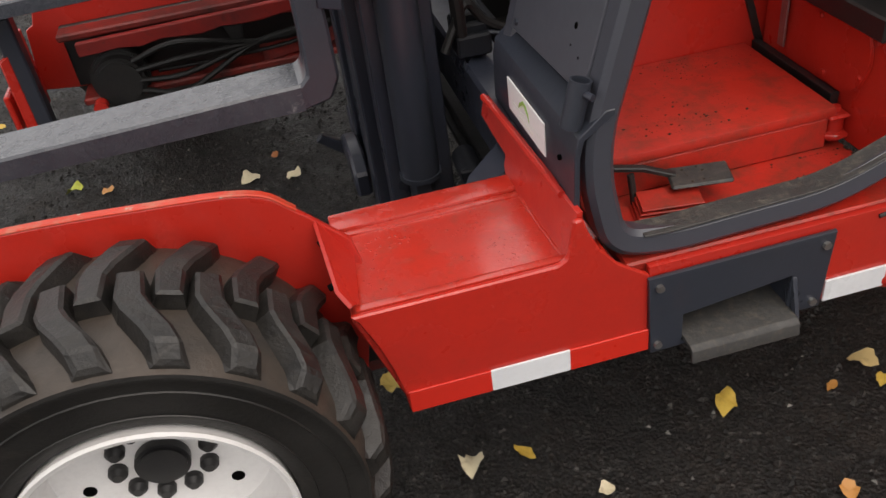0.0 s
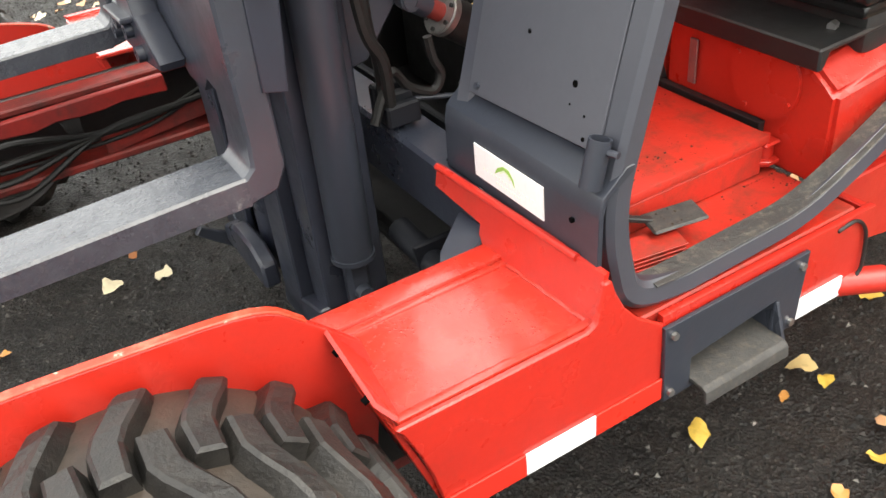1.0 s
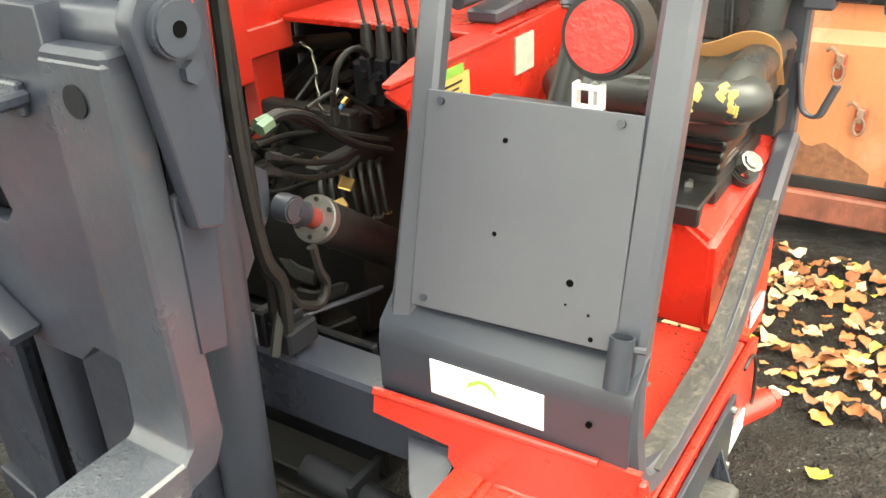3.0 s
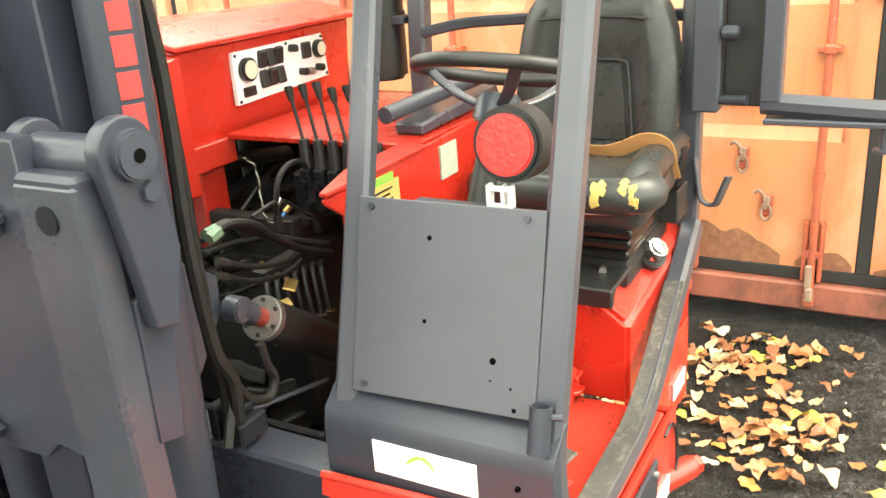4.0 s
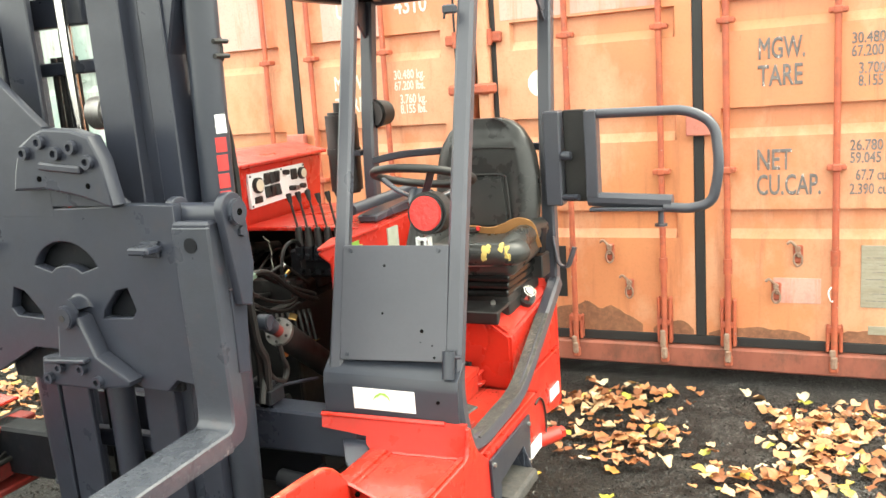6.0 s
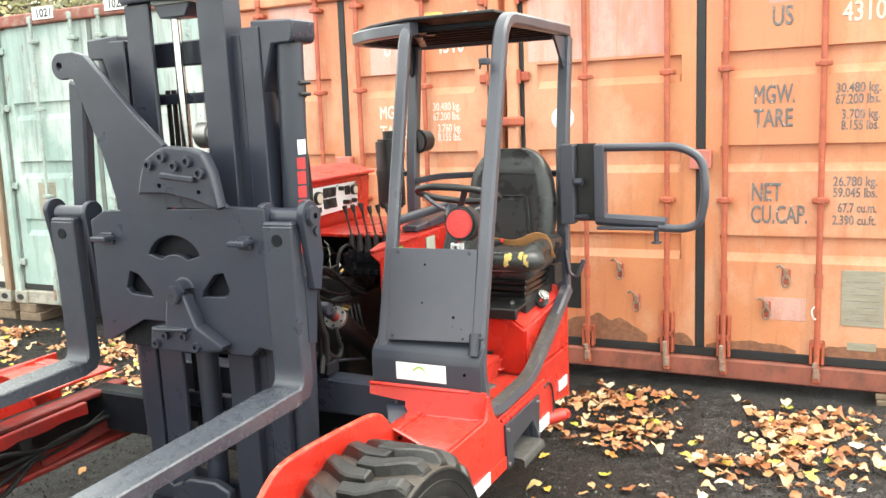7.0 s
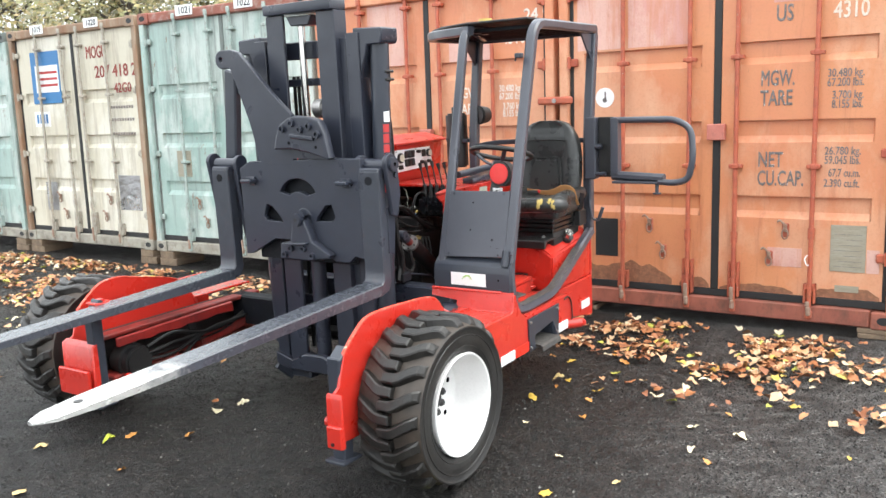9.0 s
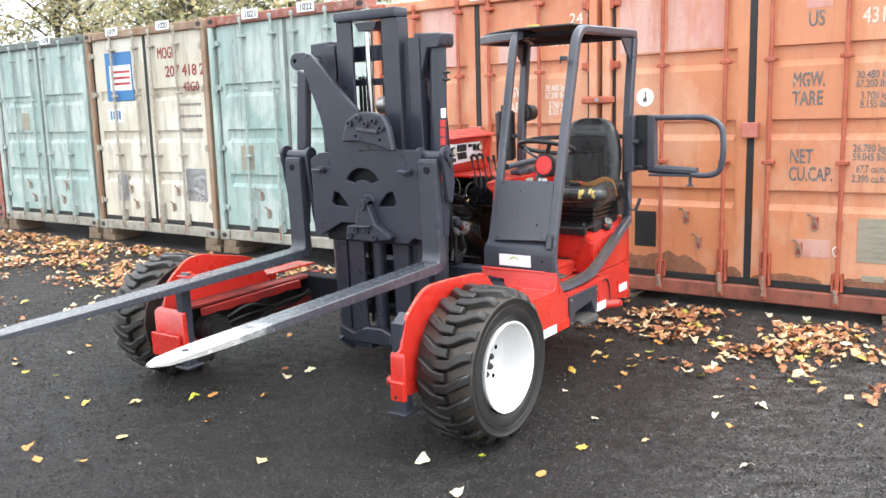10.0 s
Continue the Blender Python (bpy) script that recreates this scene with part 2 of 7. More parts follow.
CHROME = surface("polished_chrome", (0.56, 0.55, 0.53), (0.46, 0.45, 0.43), 0.16, metal=1.0, rough_var=0.06, relief=0.03)
STEEL = surface("dull_steel", (0.42, 0.41, 0.40), (0.30, 0.28, 0.27), 0.4, metal=0.9, dirt=(0.12, 0.08, 0.06), dirt_amount=0.15, big=20)
SEAT = surface("black_vinyl_seat", (0.028, 0.029, 0.029), (0.036, 0.037, 0.036), 0.32, dirt=(0.075, 0.072, 0.062), dirt_amount=0.10, big=8, relief=0.25, relief_scale=220, relief_size=0.001)
LENS = surface("red_lamp_lens", (0.72, 0.045, 0.04), (0.66, 0.04, 0.04), 0.2, relief=0.6, relief_scale=70, relief_size=0.004)
BELT = surface("tan_seat_belt_webbing", (0.42, 0.20, 0.07), (0.34, 0.16, 0.06), 0.75, relief=0.4, relief_scale=400)
GAUGE = surface("cream_gauge_face", (0.70, 0.66, 0.52), (0.62, 0.58, 0.46), 0.3)
HOSE = surface("black_hydraulic_hose", (0.009, 0.009, 0.009), (0.014, 0.014, 0.014), 0.46, dirt=(0.045, 0.045, 0.045), dirt_amount=0.06, big=20, relief=0.2, relief_scale=200)
HOSE.node_tree.nodes["Principled BSDF"].inputs["Specular IOR Level"].default_value = 0.3
# For flat discs: near black without gloss paints the dark inside of holes.
HOLE = surface("unlit_hole", (0.004, 0.004, 0.004), (0.003, 0.003, 0.003), 1.0)
HOLE.node_tree.nodes["Principled BSDF"].inputs["Specular IOR Level"].default_value = 0.0
TREAD = surface("dirty_step_metal", (0.050, 0.049, 0.047), (0.035, 0.034, 0.034), 0.55, dirt=(0.12, 0.10, 0.075), dirt_amount=0.3, big=26, relief=0.6, relief_scale=90, relief_size=0.003, under=(0.16, 0.16, 0.155), under_amount=0.15)
BELLOWS = surface("glossy_black_bellows", (0.008, 0.008, 0.008), (0.012, 0.012, 0.012), 0.16, relief=0.1)
OLD_LABEL = surface("faded_instruction_label", (0.42, 0.44, 0.36), (0.36, 0.38, 0.31), 0.5, dirt=(0.25, 0.24, 0.2), dirt_amount=0.2, big=30)
BRASS = surface("brass_fitting", (0.50, 0.34, 0.12), (0.38, 0.26, 0.1), 0.35, metal=0.9)
WOOD = surface("weathered_timber_block", (0.24, 0.17, 0.11), (0.15, 0.11, 0.08), 0.85, dirt=(0.06, 0.05, 0.04), dirt_amount=0.2, relief=0.6, relief_scale=30, stretch=(1, 6, 6))

# ---- mesh tools ----
PLACE = {}


def part(name, bm, mat, parent, label="", smooth=None):
    """Links a bmesh, given in world places, as one mesh under a thing or part."""
    me = bpy.data.meshes.new(name)
    bmesh.ops.recalc_face_normals(bm, faces=bm.faces[:])
    bm.to_mesh(me)
    bm.free()
    return part_mesh(name, me, mat, parent, label, smooth)


def part_mesh(name, me, mat, parent, label="", smooth=None):
    co = np.empty(len(me.vertices) * 3, np.float32)
    me.vertices.foreach_get("co", co)
    co = co.reshape(-1, 3)
    c = Vector(((co.min(0) + co.max(0)) / 2).tolist())
    me.transform(Matrix.Translation(-c))
    me.materials.clear()
    for m in mat if isinstance(mat, (list, tuple)) else (mat,):
        me.materials.append(m)
    me.polygons.foreach_set("use_smooth", [True] * len(me.polygons))
    me.set_sharp_from_angle(angle=radians(32))
    ob = new(name, me)
    PLACE[ob] = c
    if parent is not None:
        ob.parent = parent
        ob.location = c - PLACE[parent]
    else:
        ob.location = c
    if label:
        tagged(ob, label)
    return ob


def thing(name, at, label, category, group="", kind=""):
    ob = new(name)
    ob.empty_display_size = 0.1
    ob.location = at
    PLACE[ob] = Vector(at)
    return tagged(ob, label, category, group, kind)


def box(x0, x1, y0, y1, z0, z1, bevel=0.004, bm=None, seg=1):
    b = bmesh.new()
    bmesh.ops.create_cube(b, size=1)
    bmesh.ops.transform(b, matrix=Matrix.Translation(((x0 + x1) / 2, (y0 + y1) / 2, (z0 + z1) / 2)) @ Matrix.Diagonal((abs(x1 - x0), abs(y1 - y0), abs(z1 - z0), 1)), verts=b.verts)
    if bevel:
        bmesh.ops.bevel(b, geom=b.edges[:], offset=min(bevel, 0.45 * min(abs(x1 - x0), abs(y1 - y0), abs(z1 - z0))), segments=seg, affect="EDGES", profile=0.6)
    return add(bm, b)


def add(bm, b):
    """Joins b into bm."""
    if bm is None:
        return b
    me = bpy.data.meshes.new("tmp")
    b.to_mesh(me)
    b.free()
    bm.from_mesh(me)
    bpy.data.meshes.remove(me)
    return bm


def obox(m, sx, sy, sz, bevel=0.004, bm=None, seg=1):
    """A box of that size about the origin of the pose m."""
    b = box(-sx / 2, sx / 2, -sy / 2, sy / 2, -sz / 2, sz / 2, bevel, None, seg)
    bmesh.ops.transform(b, matrix=m, verts=b.verts)
    return add(bm, b)


def cyl(p, q, r, seg=20, bm=None, r2=None, bevel=0.0):
    p, q = Vector(p), Vector(q)
    b = bmesh.new()
    bmesh.ops.create_cone(b, cap_ends=True, segments=seg, radius1=r, radius2=r if r2 is None else r2, depth=(q - p).length)
    if bevel:
        rim = [e for e in b.edges if abs(e.verts[0].co.z - e.verts[1].co.z) < 1e-6]
        bmesh.ops.bevel(b, geom=rim, offset=bevel, segments=2, affect="EDGES")
    m = Matrix.Translation((p + q) / 2) @ (q - p).to_track_quat("Z", "Y").to_matrix().to_4x4()
    bmesh.ops.transform(b, matrix=m, verts=b.verts)
    return add(bm, b)


def prism(poly, axis, lo, hi, bevel=0.003, bm=None):
    """An outline in the two other axes (in x, y, z order), drawn out along axis."""
    b = bmesh.new()
    k = "xyz".index(axis)
    vs = []
    for u, v in poly:
        co = [u, v]
        co.insert(k, lo)
        vs.append(b.verts.new(co))
    f = b.faces.new(vs)
    r = bmesh.ops.extrude_face_region(b, geom=[f])
    d = [0, 0, 0]
    d[k] = hi - lo
    bmesh.ops.translate(b, vec=d, verts=[g for g in r["geom"] if isinstance(g, bmesh.types.BMVert)])
    bmesh.ops.recalc_face_normals(b, faces=b.faces[:])
    if bevel:
        bmesh.ops.bevel(b, geom=b.edges[:], offset=bevel, segments=1, affect="EDGES", clamp_overlap=True)
    return add(bm, b)


def spline(points, steps=8):
    """A smooth line through the points."""
    p = [Vector(a) for a in points]
    p = [2 * p[0] - p[1], *p, 2 * p[-1] - p[-2]]
    out = []
    for a, b, c, d in zip(p, p[1:], p[2:], p[3:]):
        for s in range(steps):
            t = s / steps
            out.append(0.5 * (2 * b + (c - a) * t + (2 * a - 5 * b + 4 * c - d) * t * t + (3 * b - a - 3 * c + d) * t**3))
    return [*out, p[-2]]


def rounded(points, r, steps=6):
    """A line with its corners rounded."""
    p = [Vector(a) for a in points]
    out = [p[0]]
    for a, b, c in zip(p, p[1:], p[2:]):
        k = min(r, 0.48 * (a - b).length, 0.48 * (c - b).length)
        s, e = b + (a - b).normalized() * k, b + (c - b).normalized() * k
        for i in range(steps + 1):
            t = i / steps
            out.append((1 - t) ** 2 * s + 2 * t * (1 - t) * b + t * t * e)
    return [*out, p[-1]]


def sweep(line, profile, bm=None, up=(0, 0, 1)):
    """Draws a closed profile (points of side, up) along a line."""
    b = bm if bm is not None else bmesh.new()
    line = [Vector(a) for a in line]
    side = None
    rings = []
    for i, a in enumerate(line):
        d = (line[min(i + 1, len(line) - 1)] - line[max(i - 1, 0)]).normalized()
        if side is None:
            side = d.cross(Vector(up))
            if side.length < 1e-3:
                side = d.cross(Vector((1, 0, 0)))
        side = (side - d * side.dot(d)).normalized()
        top = side.cross(d)
        rings.append([b.verts.new(a + side * u + top * v) for u, v in profile])
    n = len(profile)
    for r, s in zip(rings, rings[1:]):
        for i in range(n):
            b.faces.new((r[i], r[(i + 1) % n], s[(i + 1) % n], s[i]))
    b.faces.new(rings[0][::-1])
    b.faces.new(rings[-1])
    return b


def circle(r, seg=12):
    return [(r * math.cos(2 * math.pi * i / seg), r * math.sin(2 * math.pi * i / seg)) for i in range(seg)]


def rect(w, h, c=0.006):
    w, h = w / 2, h / 2
    return [(w - c, h), (-w + c, h), (-w, h - c), (-w, -h + c), (-w + c, -h), (w - c, -h), (w, -h + c), (w, h - c)]


def hose(points, r=0.009, bm=None, seg=8):
    return sweep(spline(points, 6), circle(r, seg), bm)


def plate(outlines, axis, at, thick, bevel=0.004):
    """A flat plate of any outline with holes; outlines in the two other axes. Returns a mesh in world places."""
    cu = bpy.data.curves.new("tmp", "CURVE")
    cu.dimensions, cu.fill_mode = "2D", "BOTH"
    cu.extrude, cu.bevel_depth, cu.bevel_resolution, cu.offset = thick / 2 - bevel, bevel, 1, -bevel
    for o in outlines:
        s = cu.splines.new("POLY")
        s.points.add(len(o) - 1)
        for pt, (u, v) in zip(s.points, o):
            pt.co = (u, v, 0, 1)
        s.use_cyclic_u = True
    ob = bpy.data.objects.new("tmp", cu)
    me = bpy.data.meshes.new_from_object(ob)
    bpy.data.objects.remove(ob)
    bpy.data.curves.remove(cu)
    frames = {"x": Matrix(((0, 0, 1, at), (1, 0, 0, 0), (0, 1, 0, 0), (0, 0, 0, 1))), "y": Matrix(((1, 0, 0, 0), (0, 0, -1, at), (0, 1, 0, 0), (0, 0, 0, 1))), "z": Matrix.Translation((0, 0, at))}
    me.transform(frames[axis])
    return me


def arc(cx, cy, r, a0, a1, n=10, ry=None):
    ry = r if ry is None else ry
    return [(cx + r * math.cos(radians(a0 + (a1 - a0) * i / n)), cy + ry * math.sin(radians(a0 + (a1 - a0) * i / n))) for i in range(n + 1)]


def writing(text, size, mat, parent, origin, right, up, name="letter", label="", width=None, thick=0.0015, align="LEFT"):
    """Raised lettering in the built-in font, its foot at origin."""
    cu = bpy.data.curves.new("tmp", "FONT")
    cu.body, cu.size, cu.align_x, cu.extrude, cu.resolution_u = text, size, align, thick * 0.4, 3
    cu.bevel_depth, cu.bevel_resolution = size * 0.017, 0
    ob = bpy.data.objects.new("tmp", cu)
    me = bpy.data.meshes.new_from_object(ob)
    bpy.data.objects.remove(ob)
    bpy.data.curves.remove(cu)
    r, u = Vector(right).normalized(), Vector(up).normalized()
    w = r.cross(u)
    xs = [v.co.x for v in me.vertices]
    k = width / (max(xs) - min(xs)) if width else 1.0
    m = Matrix(((r.x * k, u.x, w.x, origin[0]), (r.y * k, u.y, w.y, origin[1]), (r.z * k, u.z, w.z, origin[2]), (0, 0, 0, 1)))
    me.transform(m)
    b = bmesh.new()
    b.from_mesh(me)
    bpy.data.meshes.remove(me)
    # One mesh a character: islands that share a stretch of the line belong together.
    left, islands = set(b.verts), []
    while left:
        todo, isle = [left.pop()], []
        while todo:
            v = todo.pop()
            isle.append(v)
            for e in v.link_edges:
                q = e.other_vert(v)
                if q in left:
                    left.remove(q)
                    todo.append(q)
        at_ = [v.co.dot(r) for v in isle]
        islands.append([min(at_), max(at_), isle])
    islands.sort(key=lambda a: a[0])
    groups = []
    for lo, hi, isle in islands:
        if groups and lo < groups[-1][1] - 0.2 * (hi - lo):
            groups[-1][1] = max(groups[-1][1], hi)
            groups[-1][2] += isle
        else:
            groups.append([lo, hi, isle])
    for _, _, isle in groups:
        keep = {v: i for i, v in enumerate(isle)}
        one = bpy.data.meshes.new(name)
        one.from_pydata([tuple(v.co) for v in isle], [], [[keep[v] for v in f.verts] for f in b.faces if f.verts[0] in keep])
        part_mesh(name, one, mat, parent, label)
    b.free()

# ---- ground ----


def asphalt():
    """Bound stones in dark binder: wet and black round the machine, drier and greyer beside it."""
    m, n, l, bsdf = material("dark_wet_asphalt")
    co = n.new("ShaderNodeNewGeometry").outputs["Position"]
    sep = n.new("ShaderNodeSeparateXYZ")
    l.new(co, sep.inputs[0])
    big = noise_node(n, l, 0.9, 6, 0.65, co)
    mid = noise_node(n, l, 7.0, 7, 0.7, co)
    grit = noise_node(n, l, 130.0, 5, 0.7, co)
    # How dry: 3.2 - y + 0.2 (x - 1.9), with an uneven edge.
    side = n.new("ShaderNodeMath")
    side.operation = "MULTIPLY_ADD"
    l.new(sep.outputs["X"], side.inputs[0])
    side.inputs[1].default_value, side.inputs[2].default_value = 0.2, 2.32
    d0 = n.new("ShaderNodeMath")
    d0.operation = "SUBTRACT"
    l.new(side.outputs[0], d0.inputs[0])
    l.new(sep.outputs["Y"], d0.inputs[1])
    d1 = n.new("ShaderNodeMath")
    d1.operation = "MULTIPLY_ADD"
    l.new(big.outputs["Fac"], d1.inputs[0])
    d1.inputs[1].default_value = 1.6
    l.new(d0.outputs[0], d1.inputs[2])
    dry = ramp(n, l, d1.outputs[0], [(0.45, G3(0.0)), (1.0, G3(1.0))]).outputs["Color"]
    v = n.new("ShaderNodeTexVoronoi")
    v.inputs["Scale"].default_value = 105.0
    l.new(co, v.inputs["Vector"])
    pick = n.new("ShaderNodeSeparateColor")
    l.new(v.outputs["Color"], pick.inputs["Color"])
    wet_stone = ramp(n, l, pick.outputs["Red"], [(0.0, (0.007, 0.006, 0.0055)), (0.45, (0.016, 0.014, 0.013)), (0.80, (0.034, 0.030, 0.027)), (0.96, (0.065, 0.058, 0.052)), (0.99, (0.16, 0.15, 0.14))]).outputs["Color"]
    dry_stone = ramp(n, l, pick.outputs["Red"], [(0.0, (0.040, 0.037, 0.035)), (0.45, (0.085, 0.079, 0.075)), (0.80, (0.155, 0.145, 0.138)), (0.96, (0.23, 0.22, 0.21)), (0.99, (0.34, 0.33, 0.31))]).outputs["Color"]
    col = mix(n, l, dry, wet_stone, dry_stone)
    binder = ramp(n, l, v.outputs["Distance"], [(0.50, G3(0.0)), (0.72, G3(0.75))]).outputs["Color"]
    col = mix(n, l, binder, col, (0.009, 0.008, 0.0075))
    # Dark streaks, turned like the ridges, put the shade of hollows into the colour.
    turn = n.new("ShaderNodeMapping")
    turn.inputs["Rotation"].default_value = (0, 0, radians(-36))
    l.new(co, turn.inputs["Vector"])
    patch = noise_node(n, l, 6.0, 7, 0.72, turn.outputs["Vector"], (2.2, 1.0, 1.0))
    col = mix(n, l, ramp(n, l, patch.outputs["Fac"], [(0.42, G3(0.85)), (0.52, G3(0.0))]).outputs["Color"], col, (0.009, 0.008, 0.0075))
    col = mix(n, l, ramp(n, l, mid.outputs["Fac"], [(0.50, G3(0.0)), (0.66, G3(0.5))]).outputs["Color"], col, (0.034, 0.025, 0.019))
    l.new(col, bsdf.inputs["Base Color"])
    l.new(ramp(n, l, patch.outputs["Fac"], [(0.38, G3(0.34)), (0.62, G3(0.62))]).outputs["Color"], bsdf.inputs["Roughness"])
    bsdf.inputs["Specular IOR Level"].default_value = 0.5
    clod = noise_node(n, l, 28.0, 6, 0.7, co)
    b0 = bump(n, l, clod.outputs["Fac"], 1.0, 0.05)
    b1 = bump(n, l, grit.outputs["Fac"], 1.0, 0.02, b0)
    l.new(bump(n, l, v.outputs["Distance"], 0.8, 0.006, b1), bsdf.inputs["Normal"])
    return m


ASPHALT = asphalt()


def ground_height(x, y):
    """Broad dips, and loose ridges on the unpaved side of the machine."""
    h = 0.006 * noise.noise(Vector((x * 0.9, y * 0.9, 3.1))) + 0.004 * noise.noise(Vector((x * 4, y * 4, 7)))
    loose = min(1.0, max(0.0, (2.7 - x) / 0.9))
    if loose > 0.0:
        u, v = 0.81 * x + 0.59 * y, 0.81 * y - 0.59 * x
        h += loose * (0.014 * noise.noise(Vector((u * 11, v * 4.5, 1.0))) + 0.007 * noise.noise(Vector((u * 26, v * 15, 5.0))))
    return h


def build_ground():
    near = np.concatenate([np.arange(-4, -1.2, 0.14), np.arange(-1.2, 2.76, 0.03), np.arange(2.8, 8.01, 0.12)])
    xs = np.concatenate([[-400, -120, -40, -14, -7], near, [11, 20, 50, 140, 400]])
    ys = np.concatenate([[-400, -120, -40, -14, -7], np.concatenate([np.arange(-4, 1.2, 0.13), np.arange(1.2, 8.4, 0.03), np.arange(8.4, 15.01, 0.12)]), [18, 26, 50, 140, 400]])
    verts, faces = [], []
    for x in xs:
        for y in ys:
            inner = -4 <= x <= 8 and -4 <= y <= 15
            verts.append((x, y, ground_height(x, y) if inner else 0.0))
    w = len(ys)
    for i in range(len(xs) - 1):
        for j in range(w - 1):
            faces.append((i * w + j, (i + 1) * w + j, (i + 1) * w + j + 1, i * w + j + 1))
    me = bpy.data.meshes.new("ground")
    me.from_pydata(verts, [], faces)
    me.materials.append(ASPHALT)
    me.polygons.foreach_set("use_smooth", [True] * len(me.polygons))
    tagged(new("ground", me), "dark damp asphalt yard with loose grit", "ground", kind="structure")


build_ground()

# ---- shipping containers ----
ORANGE = weathered("faded_orange_container_paint", (0.64, 0.265, 0.125), (0.60, 0.225, 0.115), (0.68, 0.37, 0.23), 0.55, (0.42, 0.15, 0.08), 0.45, (0.20, 0.075, 0.04), 0.45, 0.40)
ORANGE_ROD = surface("reddish_orange_rod_paint", (0.50, 0.125, 0.062), (0.38, 0.085, 0.05), 0.5, dirt=(0.18, 0.07, 0.045), dirt_amount=0.30, big=9, relief=0.5, under=(0.46, 0.36, 0.30), under_amount=0.30)
PINK = weathered("sun_bleached_pink_paint", (0.58, 0.28, 0.23), (0.62, 0.33, 0.28), (0.68, 0.45, 0.38), 0.7, (0.56, 0.22, 0.11), 0.7, (0.30, 0.10, 0.06), 0.5, 0.5)
SILL = surface("rust_stained_orange_sill", (0.36, 0.115, 0.075), (0.25, 0.075, 0.05), 0.65, dirt=(0.10, 0.05, 0.035), dirt_amount=0.45, big=3.5, relief=0.4, stretch=(1, 1, 0.6))
TEAL = weathered("chalky_teal_container_paint", (0.30, 0.42, 0.38), (0.38, 0.49, 0.45), (0.58, 0.63, 0.59), 0.75, (0.20, 0.23, 0.21), 0.75, (0.22, 0.12, 0.075), 0.75, 0.55)
CREAM = weathered("cream_container_paint", (0.66, 0.62, 0.51), (0.58, 0.54, 0.43), (0.74, 0.72, 0.64), 0.6, (0.36, 0.31, 0.24), 0.7, (0.26, 0.14, 0.08), 0.6, 0.55)
RUSTRED = surface("rusty_red_container_paint", (0.33, 0.10, 0.07), (0.24, 0.10, 0.07), 0.7, dirt=(0.44, 0.40, 0.36), dirt_amount=0.34, big=4, relief=0.4)
TEAL_ROD = surface("rusty_teal_rod_paint", (0.40, 0.47, 0.44), (0.30, 0.38, 0.35), 0.6, dirt=(0.20, 0.12, 0.08), dirt_amount=0.30, big=9, relief=0.4)
CREAM_ROD = surface("rusty_cream_rod_paint", (0.46, 0.43, 0.36), (0.36, 0.33, 0.28), 0.6, dirt=(0.18, 0.10, 0.06), dirt_amount=0.34, big=9, relief=0.4)
GRIME = surface("mud_stained_sill", (0.40, 0.38, 0.32), (0.26, 0.24, 0.20), 0.7, dirt=(0.12, 0.08, 0.055), dirt_amount=0.36, big=3.5, relief=0.5)
RUST_STEEL = surface("rusted_galvanised_steel", (0.34, 0.25, 0.19), (0.26, 0.13, 0.085), 0.6, dirt=(0.16, 0.06, 0.035), dirt_amount=0.3, big=25, relief=0.6)
RUST_POST = surface("rust_streaked_post", (0.36, 0.27, 0.19), (0.20, 0.115, 0.07), 0.7, dirt=(0.28, 0.12, 0.05), dirt_amount=0.4, big=4, relief=0.4, stretch=(1, 1, 0.3))
TEAL_SEAL = surface("grimy_grey_teal_seal", (0.17, 0.20, 0.185), (0.12, 0.13, 0.12), 0.7, dirt=(0.14, 0.09, 0.06), dirt_amount=0.3, big=6)
LOCKRED = surface("weathered_red_lock_box", (0.50, 0.16, 0.12), (0.56, 0.22, 0.17), 0.6, dirt=(0.25, 0.10, 0.07), dirt_amount=0.2, big=12)
GASKET = surface("black_rubber_gasket", (0.014, 0.015, 0.017), (0.022, 0.022, 0.022), 0.6, dirt=(0.07, 0.05, 0.04), dirt_amount=0.12, big=6)
INK_GREY = surface("faded_grey_stencil", (0.15, 0.135, 0.13), (0.22, 0.19, 0.18), 0.7, dirt=(0.58, 0.44, 0.36), dirt_amount=0.30, big=14)
INK_PEELED = surface("grey_stencil_peeled_to_white", (0.14, 0.13, 0.13), (0.20, 0.18, 0.17), 0.7, dirt=(0.56, 0.36, 0.26), dirt_amount=0.2, big=14, under=(0.74, 0.70, 0.66), under_amount=0.50)
INK_WHITE = surface("white_stencil", (0.80, 0.74, 0.66), (0.74, 0.66, 0.58), 0.7)
INK_WORN = surface("worn_white_stencil", (0.78, 0.70, 0.60), (0.70, 0.58, 0.48), 0.7, dirt=(0.62, 0.30, 0.17), dirt_amount=0.34, big=11)
INK_RED = surface("dark_red_stencil", (0.25, 0.05, 0.045), (0.32, 0.08, 0.06), 0.7)
BLUE = surface("blue_print", (0.03, 0.16, 0.38), (0.05, 0.2, 0.42), 0.5)
REDPRINT = surface("red_print", (0.46, 0.03, 0.03), (0.40, 0.03, 0.03), 0.5)
DOCPLATE = surface("weathered_data_plate", (0.30, 0.27, 0.20), (0.36, 0.34, 0.27), 0.6, dirt=(0.16, 0.12, 0.09), dirt_amount=0.25, big=12, stretch=(1, 0.5, 4))
SILVER = surface("crinkled_silver_label", (0.42, 0.42, 0.42), (0.30, 0.30, 0.31), 0.3, metal=0.8, relief=1.0, relief_scale=14, relief_size=0.02)
XF = 5.52


